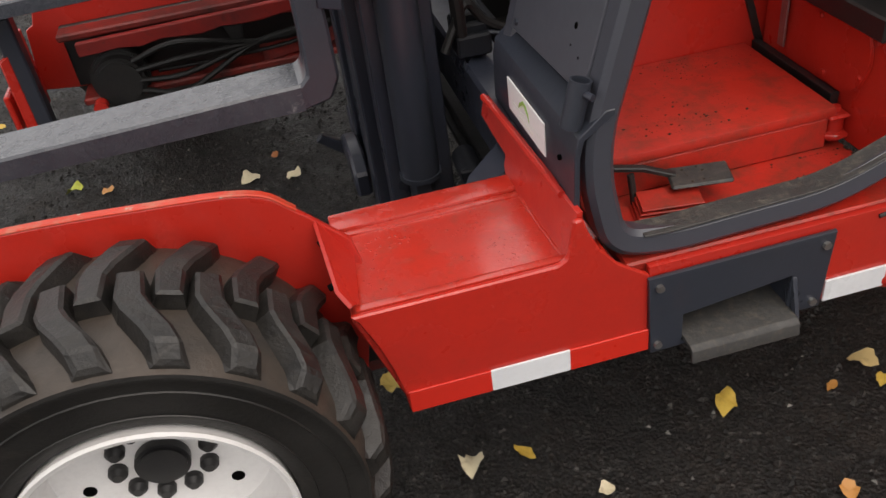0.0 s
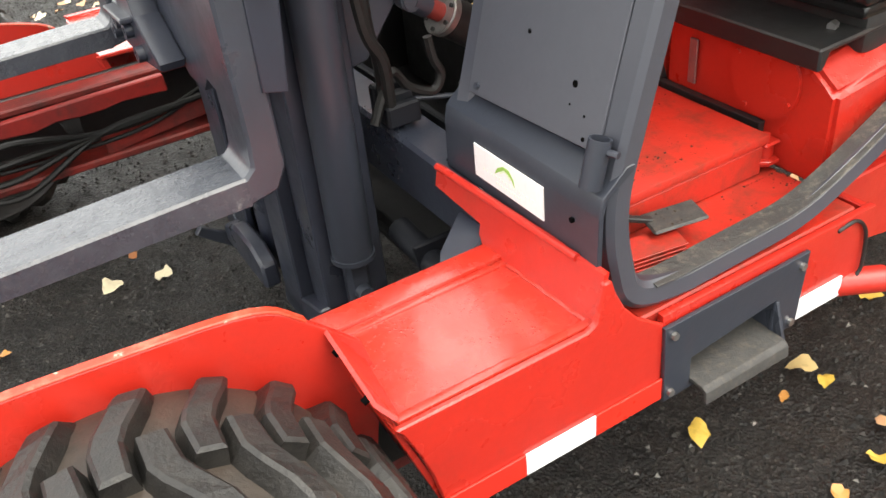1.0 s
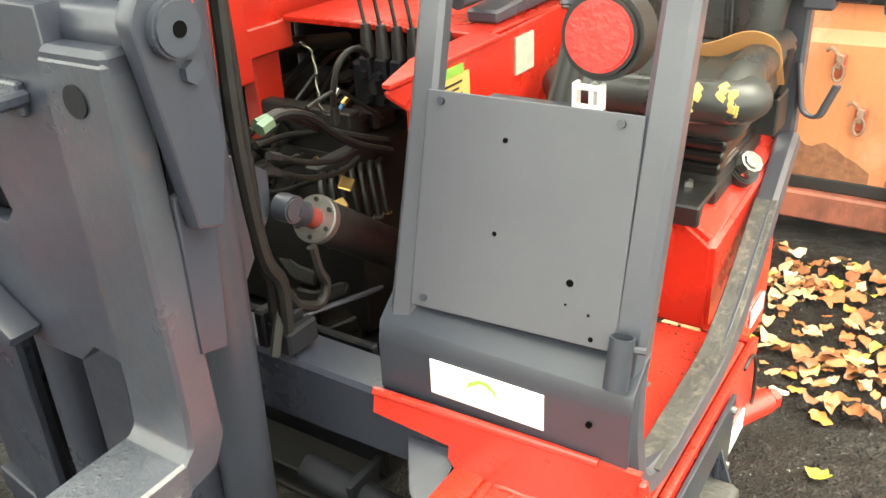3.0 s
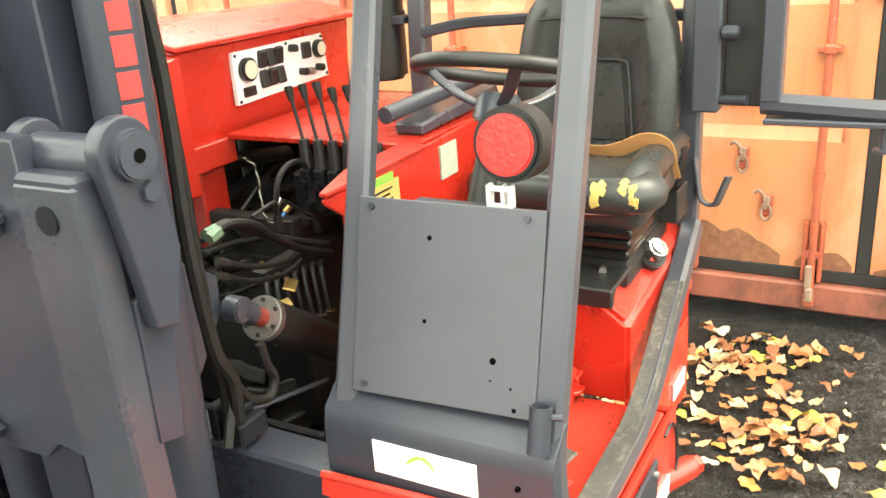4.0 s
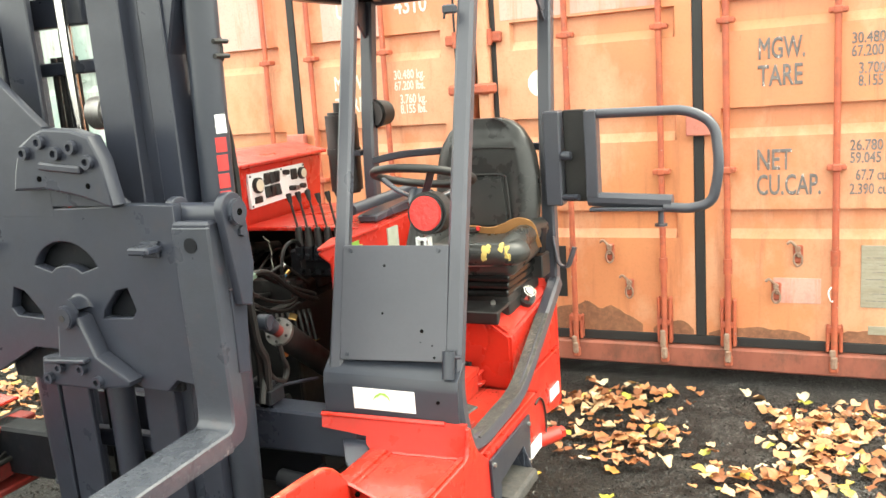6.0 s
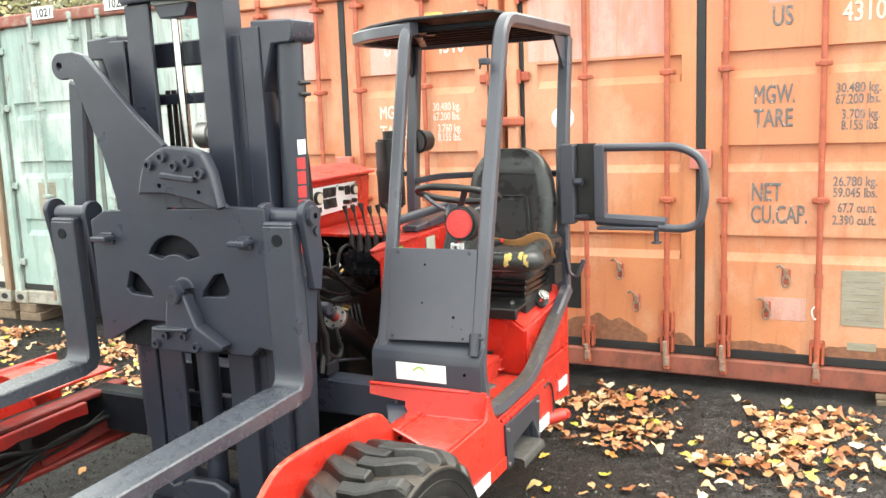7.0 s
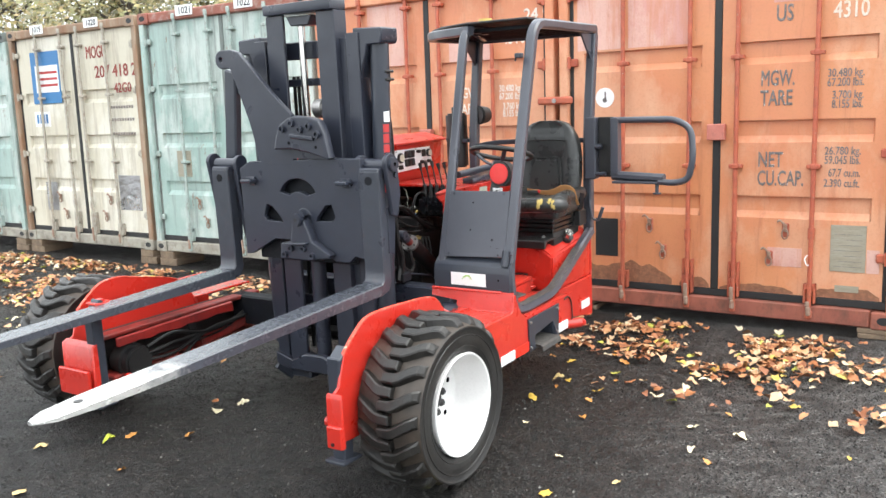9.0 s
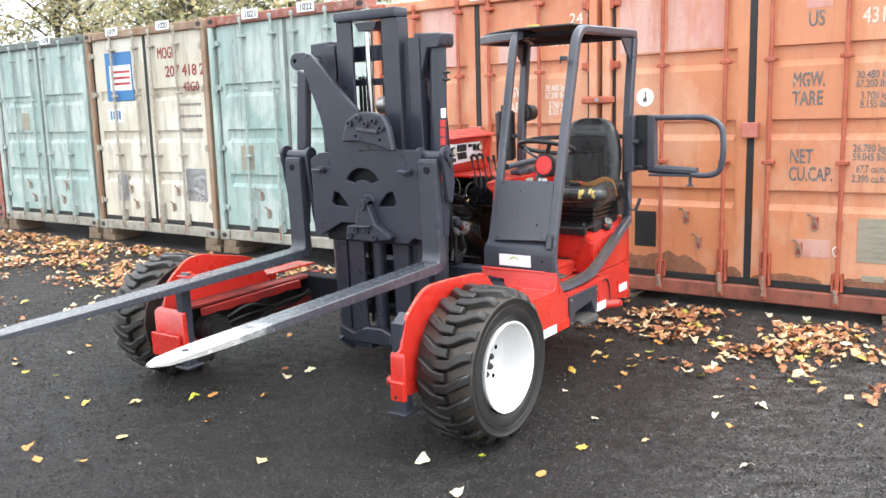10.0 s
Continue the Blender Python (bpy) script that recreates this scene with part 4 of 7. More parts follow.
def wheel(at, out):
    """A skid-steer tyre on a white rim; out is the side of the rim's face along y."""
    prof = [(-0.125, 0.218), (-0.138, 0.226), (-0.147, 0.245), (-0.151, 0.285), (-0.150, 0.318), (-0.157, 0.331), (-0.156, 0.337), (-0.146, 0.340), (-0.120, 0.348), (-0.055, RC), (0.055, RC), (0.120, 0.348), (0.146, 0.340), (0.156, 0.337), (0.157, 0.331), (0.150, 0.318), (0.151, 0.285), (0.147, 0.245), (0.138, 0.226), (0.125, 0.218)]
    ty = P("tyre", revolve(prof, at, 72), [DUSTY, RUBBER], "black skid-steer tyre with chunky dusty tread")
    c = PLACE[ty]
    for poly in ty.data.polygons:
        q = poly.center
        if math.hypot(q.x, q.z) < 0.3365:
            poly.material_index = 1
    for side, shift in ((1, 0.0), (-1, 180 / LUGS)):
        me = lug_mesh(side, shift)
        for i in range(LUGS):
            ob = new("tread_lug", me)
            ob.parent = ty
            ob.matrix_basis = Matrix.Translation(Vector(at) - c) @ Matrix.Rotation(2 * math.pi * i / LUGS, 4, "Y")
            PLACE[ob] = Vector(at)
    for r_, y_ in ((0.252, 0.1475), (0.300, 0.1508)):
        P("sidewall_rib", revolve([(out * (y_ - 0.004), r_ - 0.004), (out * (y_ + 0.002), r_), (out * (y_ - 0.004), r_ + 0.004)], at, 64), RUBBER, parent=ty)
    o = out
    prof = [(o * 0.134, 0.217), (o * 0.152, 0.224), (o * 0.158, 0.221), (o * 0.155, 0.213), (o * 0.134, 0.208), (o * 0.09, 0.204), (o * 0.02, 0.202), (-o * 0.010, 0.190), (-o * 0.016, 0.17), (-o * 0.016, 0.0005), (-o * 0.06, 0.0005), (-o * 0.06, 0.20), (-o * 0.108, 0.213), (-o * 0.108, 0.223)]
    rim = P("rim", revolve(prof, at, 56), WHITE, "white painted steel rim")
    face = at[1] - o * 0.016
    hub = cyl((at[0], face, at[2]), (at[0], face + o * 0.028, at[2]), 0.047, 28, bevel=0.006)
    P("hub_cap", hub, BLACK, "black hub end", parent=rim)
    for k in range(10):
        a = 2 * math.pi * (k + 0.3) / 10
        x, z = at[0] + 0.080 * math.sin(a), at[2] + 0.080 * math.cos(a)
        nut = cyl((x, face, z), (x, face + o * 0.012, z), 0.0170, 12)
        cyl((x, face + o * 0.012, z), (x, face + o * 0.022, z), 0.0165, 12, nut, r2=0.009)
        P("wheel_nut", nut, BLACK, parent=rim)
    for k in range(6):
        a = 2 * math.pi * (k + 0.2) / 6
        x, z = at[0] + 0.145 * math.sin(a), at[2] + 0.145 * math.cos(a)
        P("vent_hole", cyl((x, face - o * 0.002, z), (x, face + o * 0.0015, z), 0.012, 14), HOLE, parent=rim)
    # Hub motor behind.
    mo = cyl((at[0], at[1] - o * 0.05, at[2]), (at[0], at[1] - o * 0.30, at[2]), 0.085, 24, bevel=0.01)
    cyl((at[0], at[1] - o * 0.19, at[2]), (at[0], at[1] - o * 0.225, at[2]), 0.105, 24, mo, bevel=0.005)
    P("hub_motor", mo, DARK, "greasy black hydraulic wheel motor")


WX, WZ = 2.188, 0.380
YR, YL = 3.688, 6.0
wheel((WX, YR, WZ), -1)
wheel((2.115, YL, WZ), 1)
wheel((3.80, 4.80, WZ), -1)
stance[0] = RAKE


# -- fenders, stabiliser legs and chassis arms --
def fender(y, o, guard_in, leg_in, droop, back, leg_x):
    """The red inner plate beside a front wheel; o points to the wheel."""
    ol = [(1.672, 0.390), (1.672, 0.48), (1.70, 0.50), (1.712, 0.60), (1.738, 0.615), (1.778, 0.738), (1.848, 0.798), (1.938, 0.852), (2.06, 0.860), (2.24, 0.854), (2.428, 0.838), (2.50, 0.79), (2.58, 0.71), (2.60, 0.62), (2.56, 0.40), (1.80, 0.375)]
    crest = [(v.x, v.y) for v in spline([(x, z, 0) for x, z in ol[5:13]], 5)]
    ol = [*ol[:5], *crest, *ol[13:]]
    ol = [(x + back * (x < 2.1), z - droop * max(0.0, x - 2.05)) for x, z in ol]
    f = PM("fender_plate", plate([ol], "y", y, 0.014, 0.003), RED, "red wheel arch plate")
    top = [(x, y, z) for x, z in ol[5:5 + len(crest) - 5]]
    P("fender_flange", sweep([Vector(a) + Vector((0, -o * 0.001, 0.001)) for a in top], rect(0.017, 0.006, 0.002)), RED_WORN, parent=f)
    near = 0.076 if o < 0 else -0.008
    g = prism([(1.660, 0.390), (1.664, 0.60), (1.676, 0.62), (1.682, 0.390)] if o < 0 else [(1.660, 0.345), (1.664, 0.60), (1.70, 0.62), (1.70, 0.345)], "y", y - o * guard_in, y + o * near, 0.006)
    bmesh.ops.translate(g, vec=(back, 0, 0), verts=g.verts)
    P("front_guard", g, RED, "red bent guard plate", parent=f)
    g = box(1.650, 1.668, *sorted((y - o * (guard_in - 0.004), y + o * (near - 0.002))), 0.392 if o < 0 else 0.35, 0.485, 0.005)
    P("guard_lip", g, RED, parent=f)
    P("bolt", cyl((1.646, y + o * 0.03, 0.412), (1.655, y + o * 0.03, 0.412), 0.008, 8), DARK, parent=f)
    leg = obox(pose(1.735 + leg_x, y - o * leg_in - o * 0.035, 0.50), 0.06, 0.065, 0.46, 0.006)
    leg = P("stabiliser_leg", leg, GREY, "slate grey square stabiliser leg")
    cap_ = obox(pose(1.745 + leg_x, y - o * leg_in - o * 0.03, 0.765 - leg_x * 0.7, 0, 52 if o < 0 else 28, 0), 0.03, 0.06, 0.075 if o < 0 else 0.13, 0.004)
    P("leg_cap", cap_, GREY, parent=leg)
    yl = y - o * leg_in - o * 0.035
    foot = box(1.675 + leg_x, 1.795 + leg_x, yl - 0.052, yl + 0.052, 0.285, 0.30, 0.004)
    cyl((1.735 + leg_x, yl, 0.30), (1.735 + leg_x, yl, 0.36), 0.03, 14, foot)
    P("foot_pad", foot, GREY, "flat grey stabiliser foot", parent=leg)
    br = obox(pose(1.80, yl + o * 0.01, 0.80, 0, 6, 0), 0.13, 0.08, 0.014, 0.004)
    cyl((1.785, yl, 0.80), (1.785, yl, 0.825), 0.018, 8, br)
    if o > 0:
        P("leg_bracket", br, RED, parent=leg)
    else:
        br.free()
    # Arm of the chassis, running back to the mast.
    arm = P("chassis_arm", box(1.86, 3.02, y - o * 0.16, y - o * 0.012, 0.36, 0.385, 0.006), DARK_RED, "grimy red welded chassis arm, coloured as in shade")
    # Web is near black in place of the dark space under the flange.
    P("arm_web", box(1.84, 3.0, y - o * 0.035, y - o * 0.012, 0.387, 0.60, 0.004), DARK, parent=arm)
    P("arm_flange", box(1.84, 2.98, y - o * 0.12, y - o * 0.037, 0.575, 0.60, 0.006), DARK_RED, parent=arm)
    jag = random.Random(9)
    worn = [(1.90 + 0.067 * k, 0.540 + 0.008 * k / 12 - 0.014 * jag.random()) for k in range(13)]
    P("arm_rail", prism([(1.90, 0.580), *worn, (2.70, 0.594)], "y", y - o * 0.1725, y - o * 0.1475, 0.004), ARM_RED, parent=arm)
    for k in range(2):
        zz = 0.41 + 0.03 * k
        P("arm_hose", hose([(2.12 + 0.05 * k, y - o * 0.10, zz), (2.35, y - o * (0.13 + 0.01 * k), zz + 0.02 * jag.random()), (2.62, y - o * 0.15, 0.44 + 0.02 * k), (2.86, y - o * 0.12, 0.50 + 0.012 * k)], 0.007), HOSE)
    P("arm_bracket", prism([(2.36, 0.575), (2.44, 0.575), (2.43, 0.47), (2.40, 0.44)], "y", y - o * 0.15, y - o * 0.14, 0.003), DARK, parent=arm)
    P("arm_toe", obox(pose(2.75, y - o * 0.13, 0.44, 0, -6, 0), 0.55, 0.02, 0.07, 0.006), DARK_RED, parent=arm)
    mo = cyl((2.00, y - o * 0.04, 0.43), (2.00, y - o * 0.20, 0.43), 0.085, 24, bevel=0.012)
    cyl((2.00, y - o * 0.12, 0.43), (2.00, y - o * 0.15, 0.43), 0.098, 24, mo, bevel=0.005)
    P("wheel_motor", mo, DARK, "black hydraulic wheel motor")
    P("motor_port", cyl((1.92, y - o * 0.19, 0.37), (1.92, y - o * 0.23, 0.37), 0.024, 14), RED)
    for k in range(4):
        z = 0.39 + 0.035 * k
        h = hose([(2.06, y - o * 0.19, z), (2.22, y - o * 0.21, z + 0.02 * (k - 1)), (2.48, y - o * 0.17, 0.47), (2.75, y - o * 0.15, 0.48), (3.0, y - o * 0.16, 0.50)], 0.010)
        P("motor_hose", h, HOSE)


YFR, YFL = 3.853, 5.635
fender(YFR, -1, 0.006, -0.004, 0.02, 0.0, 0.045)
fender(YFL, 1, 0.26, 0.19, 0.16, 0.022, 0.0)

# -- side boxes behind the front wheels --


def side_box(y_out, y_in, o, full=True):
    """The red box beside the chassis, its front cut round the wheel."""
    s = -o
    cut = [(2.545, 0.655), (2.557, 0.64), (2.580, 0.58), (2.597, 0.52), (2.610, 0.45), (2.615, 0.408)]
    sidep = [*cut, (3.07, 0.412), (3.07, 0.588), (3.05, 0.600), (3.01, 0.630), (2.978, 0.670), (2.958, 0.712), (2.950, 0.738), (2.934, 0.738), (2.926, 0.700), (2.918, 0.664), (2.902, 0.655)] if full else [*cut, (3.07, 0.412), (3.07, 0.655)]
    bx = P("side_box", prism([(x, z) for x, z in sidep], "y", y_out, y_out + s * 0.012, 0.003), RED, "red painted side box with a dished top")
    # Dished top: raised rim with a lower floor.
    t = box(2.55, 3.0, min(y_out + s * 0.012, y_in), max(y_out + s * 0.012, y_in), 0.632, 0.645, 0.003)
    P("box_floor", t, RED_TOP, parent=bx)
    for y, h in ((y_out + s * 0.02, 0.655),):
        P("box_rim", box(2.556, 2.94, min(y - s * 0.006, y + s * 0.012), max(y - s * 0.006, y + s * 0.012), 0.63, h + 0.001, 0.005, None, 2), RED_TOP, parent=bx)
    for ya, yb, h in ((0.245, 0.262, 0.650), (0.262, 0.318, 0.656)):
        P("box_ridge", box(2.55, 2.93, *sorted((y_out + s * ya, y_out + s * yb)), 0.632, h, 0.0045, None, 2), RED_TOP, parent=bx)
    bead = [(2.60 + 0.018 * k, y_out + s * 0.0335, 0.646 + 0.0012 * math.sin(k * 2.3)) for k in range(16)]
    P("weld_bead", sweep(bead, circle(0.0042, 8)), RED_TOP, parent=bx)
    bead = [(2.924 - 0.0008 * k, y_out + s * (0.034 + 0.0175 * k), 0.647 + 0.0012 * math.sin(k * 1.9)) for k in range(13)]
    P("weld_bead", sweep(bead, circle(0.0042, 8)), RED_TOP, parent=bx)
    P("box_front", prism([(2.548, 0.638), (2.56, 0.638), (2.62, 0.45), (2.61, 0.44)], "y", y_out + s * 0.014, y_in, 0.002), RED, parent=bx)
    # Folded mudflap tab.
    tb = bmesh.new()
    vs = [tb.verts.new(v) for v in ((2.522, YFR, 0.752), (2.532, y_out + s * 0.03, 0.690), (2.548, y_out - s * 0.005, 0.680), (2.560, y_out + s * 0.03, 0.655), (2.575, YFR, 0.66))]
    tb.faces.new(vs)
    r = bmesh.ops.extrude_face_region(tb, geom=tb.faces[:])
    bmesh.ops.translate(tb, vec=(0.006, 0, 0.004), verts=[g for g in r["geom"] if isinstance(g, bmesh.types.BMVert)])
    if full:
        P("mudflap_tab", tb, RED, parent=bx)
        for y_, z_ in ((YFR - 0.03, 0.72), (y_out + 0.05, 0.688)):
            P("bolt_hole", cyl((2.524, y_, z_), (2.534, y_, z_ + 0.004), 0.006, 8), HOLE, parent=bx)
    else:
        tb.free()
    return bx


sb = side_box(3.688, 4.007, -1)
sb2 = side_box(6.10, 5.62, 1, False)
for x0, x1, m in ((2.615, 2.767, RED_TAPE), (2.767, 2.917, TAPE), (2.917, 3.07, RED_TAPE)):
    P("reflective_strip" if m is TAPE else "strip_backing", box(x0, x1, 3.683, 3.6875, 0.412, 0.462, 0.001), m, "white reflective tape" if m is TAPE else "", parent=sb)

# -- cab base: red lip, floor, rear body --
def hull(points, bevel=0.01):
    b = bmesh.new()
    for q in points:
        b.verts.new(q)
    bmesh.ops.convex_hull(b, input=b.verts[:])
    bmesh.ops.dissolve_limit(b, angle_limit=radians(2), verts=b.verts[:], edges=b.edges[:])
    if bevel:
        bmesh.ops.bevel(b, geom=b.edges[:], offset=bevel, segments=2, affect="EDGES")
    return b


lip = bmesh.new()
for corners in (((4.02, 0.7455), (3.70, 0.744), (3.70, 0.650), (4.005, 0.650), (4.02, 0.668)), ((4.172, 0.746), (4.02, 0.7455), (4.02, 0.690), (4.172, 0.706))):
    pts = []
    for y, z in corners:
        x = 2.950 - 0.05 * (y - 3.70) - (0.745 - z) * 0.2
        pts += [(x - 0.006, y, z), (x + 0.004, y, z + 0.002)]
    add(lip, hull(pts, 0))
P("lip_roll", sweep([(2.941, 3.765, 0.744), (2.921, 4.172, 0.746)], circle(0.0075, 10)), RED)
P("front_lip", lip, RED, "red folded lip under the front panel")
fl = box(3.035, 3.598, 3.712, 4.26, 0.575, 0.60, 0.004)
P("cab_floor", fl, RED_DIRTY, "red dirt-strewn cab floor")
side = plate([[(3.071, 0.412), (3.63, 0.415), (3.63, 0.60), (3.071, 0.60)], [(3.130, 0.4145), (3.130, 0.51), (3.36, 0.51), (3.36, 0.4145)]], "y", 3.700, 0.016, 0.002)
sd = PM("side_skirt", side, RED, "red lower side skirt")
for x0, x1, y0 in ((3.43, 3.56, 3.686), (3.96, 4.08, 3.7775)):
    P("reflective_strip", box(x0, x1, y0, y0 + 0.0055, 0.412, 0.462, 0.001), TAPE, parent=sd)
# Step with its dark plate.
st = PM("step_plate", plate([[(3.072, 0.405), (3.065, 0.582), (3.43, 0.585), (3.418, 0.412)], [(3.135, 0.418), (3.135, 0.480), (3.350, 0.505), (3.350, 0.418)]], "y", 3.684, 0.010, 0.002), GREY, "dark grey bolted step plate")
for x, z in ((3.085, 0.56), (3.41, 0.56), (3.085, 0.425), (3.40, 0.43)):
    P("bolt", cyl((x, 3.672, z), (x, 3.68, z), 0.008, 8), STEEL, parent=st)
tread = P("step_tread", prism([(3.78, 0.426), (3.650, 0.422), (3.644, 0.418), (3.640, 0.396), (3.634, 0.396), (3.637, 0.422), (3.648, 0.430), (3.78, 0.434)], "x", 3.135, 3.352, 0.001), TREAD, "scuffed steel step tread", parent=st)
P("step_back", box(3.12, 3.37, 3.78, 3.788, 0.41, 0.52, 0.002), GREY, parent=st)
P("step_ceiling", box(3.12, 3.37, 3.71, 3.78, 0.51, 0.518, 0.002), GREY, parent=st)
for x in (3.352,):
    P("step_cheek", prism([(3.78, 0.42), (3.652, 0.42), (3.678, 0.50), (3.78, 0.505)], "x", x, x + 0.008, 0.001), GREY, parent=st)
# Operator's step-up box, pedal and latch.
fb = P("floor_box", box(3.05, 3.555, 3.915, 4.26, 0.601, 0.668, 0.003), RED_DIRTY, "red raised floor box strewn with dirt")
P("box_lid", box(3.05, 3.565, 3.910, 4.26, 0.671, 0.694, 0.006, None, 2), RED_DIRTY, parent=fb)
P("slot", box(3.580, 3.599, 3.955, 4.255, 0.672, 0.697, 0.001), BLACK, parent=fb)
P("slot", obox(pose(3.581, 4.259, 0.745, 0, -19, 0), 0.016, 0.012, 0.12, 0.001), BLACK, parent=fb)
pd = P("pedal", obox(pose(3.245, 3.853, 0.652, 3, -3, -14), 0.115, 0.066, 0.009, 0.004), TREAD, "worn grey pedal with grit on it")
P("pedal_arm", sweep([(3.205, 3.872, 0.652), (3.15, 3.895, 0.668), (3.05, 3.905, 0.688)], rect(0.016, 0.010, 0.002)), DARK, parent=pd)
P("pedal_link", sweep([(3.12, 3.885, 0.668), (3.125, 3.875, 0.605)], rect(0.014, 0.010, 0.002)), DARK, parent=pd)
for k in range(4):
    P("pedal_slat", obox(pose(3.165 + 0.004 * k, 3.835, 0.605 + 0.0085 * k, 3, -2, -12), 0.115, 0.062, 0.004, 0.001), RED_DIRTY, parent=pd)
lt = P("floor_latch", cyl((3.578, 3.932, 0.612), (3.578, 3.932, 0.668), 0.020, 14), RED, "red spring latch")
P("latch_cap", box(3.552, 3.598, 3.906, 3.958, 0.662, 0.672, 0.004), RED, parent=lt)
P("latch_pin", cyl((3.578, 3.932, 0.672), (3.578, 3.932, 0.682), 0.010, 10), RED, parent=lt)
P("latch_foot", prism([(3.548, 3.915), (3.565, 3.90), (3.592, 3.90), (3.599, 3.93), (3.599, 3.962), (3.552, 3.962)], "z", 0.622, 0.632, 0.002), RED, parent=lt)

# Rear body with fuel tank, its top sloping up to the rear.
rear = P("rear_body", hull([(3.60, 3.797, 0.598), (3.60, 3.797, 0.805), (3.605, 3.87, 0.852), (3.605, 4.255, 0.852), (3.60, 4.255, 0.598), (4.12, 3.79, 0.598), (4.12, 3.79, 0.865), (4.12, 3.88, 0.93), (4.12, 4.255, 0.93), (4.12, 4.255, 0.598)]), RED, "red rear body with the fuel tank")
P("rear_skirt", prism([(3.632, 0.44), (3.80, 0.40), (4.13, 0.34), (4.13, 0.597), (3.632, 0.597)], "y", 3.784, 3.81, 0.004), RED, parent=rear)
P("skirt_return", box(3.612, 3.631, 3.708, 3.812, 0.415, 0.597, 0.003), RED, parent=rear)
P("rear_plate", box(4.131, 4.15, 3.79, 5.60, 0.34, 0.86, 0.006), RED, parent=rear)
P("round_cover", cyl((3.594, 3.97, 0.79), (3.602, 3.97, 0.79), 0.092, 36, bevel=0.003), RED, parent=rear)
P("pale_strip", box(3.593, 3.598, 4.155, 4.178, 0.715, 0.82, 0.001), STEEL, "dull steel strip", parent=rear)
for a in range(4):
    P("bolt", cyl((3.588, 3.97 + 0.080 * math.cos(a * 1.57 + 0.5), 0.79 + 0.080 * math.sin(a * 1.57 + 0.5)), (3.596, 3.97 + 0.080 * math.cos(a * 1.57 + 0.5), 0.79 + 0.080 * math.sin(a * 1.57 + 0.5)), 0.006, 8), RED, parent=rear)
P("seat_shelf", prism([(3.57, 0.852), (3.57, 0.898), (3.85, 0.906), (3.85, 0.896), (3.60, 0.886), (3.585, 0.852)], "y", 3.828, 4.25, 0.004), BLACK, "black wood-edged shelf under the seat", parent=rear)
fc = P("fuel_cap", cyl((3.865, 3.842, 0.862), (3.848, 3.812, 0.892), 0.040, 24, bevel=0.004), DARK, "chrome and black fuel filler cap")
P("cap_knob", cyl((3.849, 3.815, 0.889), (3.837, 3.793, 0.915), 0.033, 9, r2=0.026, bevel=0.006), CHROME, parent=fc)
tp = P("tow_pin", cyl((3.56, 3.715, 0.425), (3.675, 3.665, 0.415), 0.029, 18, bevel=0.004), RED, "red protruding pivot pin")
P("pin_cable", hose([(3.52, 3.690, 0.585), (3.57, 3.688, 0.590), (3.605, 3.686, 0.55), (3.612, 3.684, 0.47), (3.60, 3.684, 0.44)], 0.004), BLACK, "short black cable", parent=tp)
P("pin_nose", cyl((3.665, 3.668, 0.415), (3.705, 3.652, 0.412), 0.018, 14, bevel=0.003), RED, parent=tp)
P("pin_nut", cyl((3.680, 3.662, 0.414), (3.696, 3.655, 0.413), 0.024, 6), RED, parent=tp)


def crumbs(name, x0, x1, y0, y1, z, n_, seed, mat):
    g = np.random.RandomState(seed)
    verts, faces = [], []
    cx, cy = g.uniform(x0, x1, 4), g.uniform(y0, y1, 4)
    for i in range(n_):
        k = i % 4
        x, y = min(max(g.normal(cx[k], 0.055), x0), x1), min(max(g.normal(cy[k], 0.045), y0), y1)
        s = 0.0008 + 0.0026 * g.rand() ** 4
        b0 = len(verts)
        for dx, dy, dz in ((1, 0, 0), (-0.6, 0.9, 0), (-0.5, -0.9, 0), (0.1, 0.1, 0.8)):
            verts.append((x + s * dx * g.uniform(0.6, 1.6), y + s * dy * g.uniform(0.6, 1.6), z + s * dz))
        faces += [(b0, b0 + 1, b0 + 3), (b0 + 1, b0 + 2, b0 + 3), (b0 + 2, b0, b0 + 3)]
    me = bpy.data.meshes.new(name)
    me.from_pydata(verts, [], faces)
    tagged(PM(name, me, mat, "crumbs of dirt and leaf litter"), kind="stuff")


CRUMB = surface("dirt_crumbs", (0.085, 0.040, 0.022), (0.035, 0.024, 0.016), 0.9)
crumbs("floor_litter", 3.12, 3.54, 3.95, 4.24, 0.6945, 260, 3, CRUMB)
crumbs("floor_litter", 3.20, 3.59, 3.76, 3.90, 0.6005, 220, 4, CRUMB)
crumbs("pedal_grit", 3.22, 3.29, 3.83, 3.875, 0.6575, 60, 14, CRUMB)


# -- overhead guard --
def front_x(z):
    return 2.978 + 0.310 * (z - 0.83)


guard = P("guard_side_tube", sweep(rounded([(3.70, 3.780, 2.096), (front_x(2.094) + 0.006, 3.766, 2.094), (front_x(1.25), 3.753, 1.25), (2.985, 3.750, 0.82), (3.02, 3.744, 0.640), (3.12, 3.735, 0.625), (3.44, 3.735, 0.635), (3.58, 3.740, 0.685), (4.10, 3.778, 0.880)], 0.10, 8), rect(0.050, 0.054, 0.010), up=(0, 1, 0)), POST, "slate grey bent square tube round the entry")
P("scuffed_sill", sweep(rounded([(3.07, 3.735, 0.654), (3.12, 3.735, 0.6515), (3.44, 3.735, 0.6615), (3.568, 3.739, 0.7065), (3.86, 3.760, 0.8165)], 0.09, 8), rect(0.004, 0.050, 0.001), up=(0, 1, 0)), SCUFF, "paint scuffed off the entry tube", parent=guard)
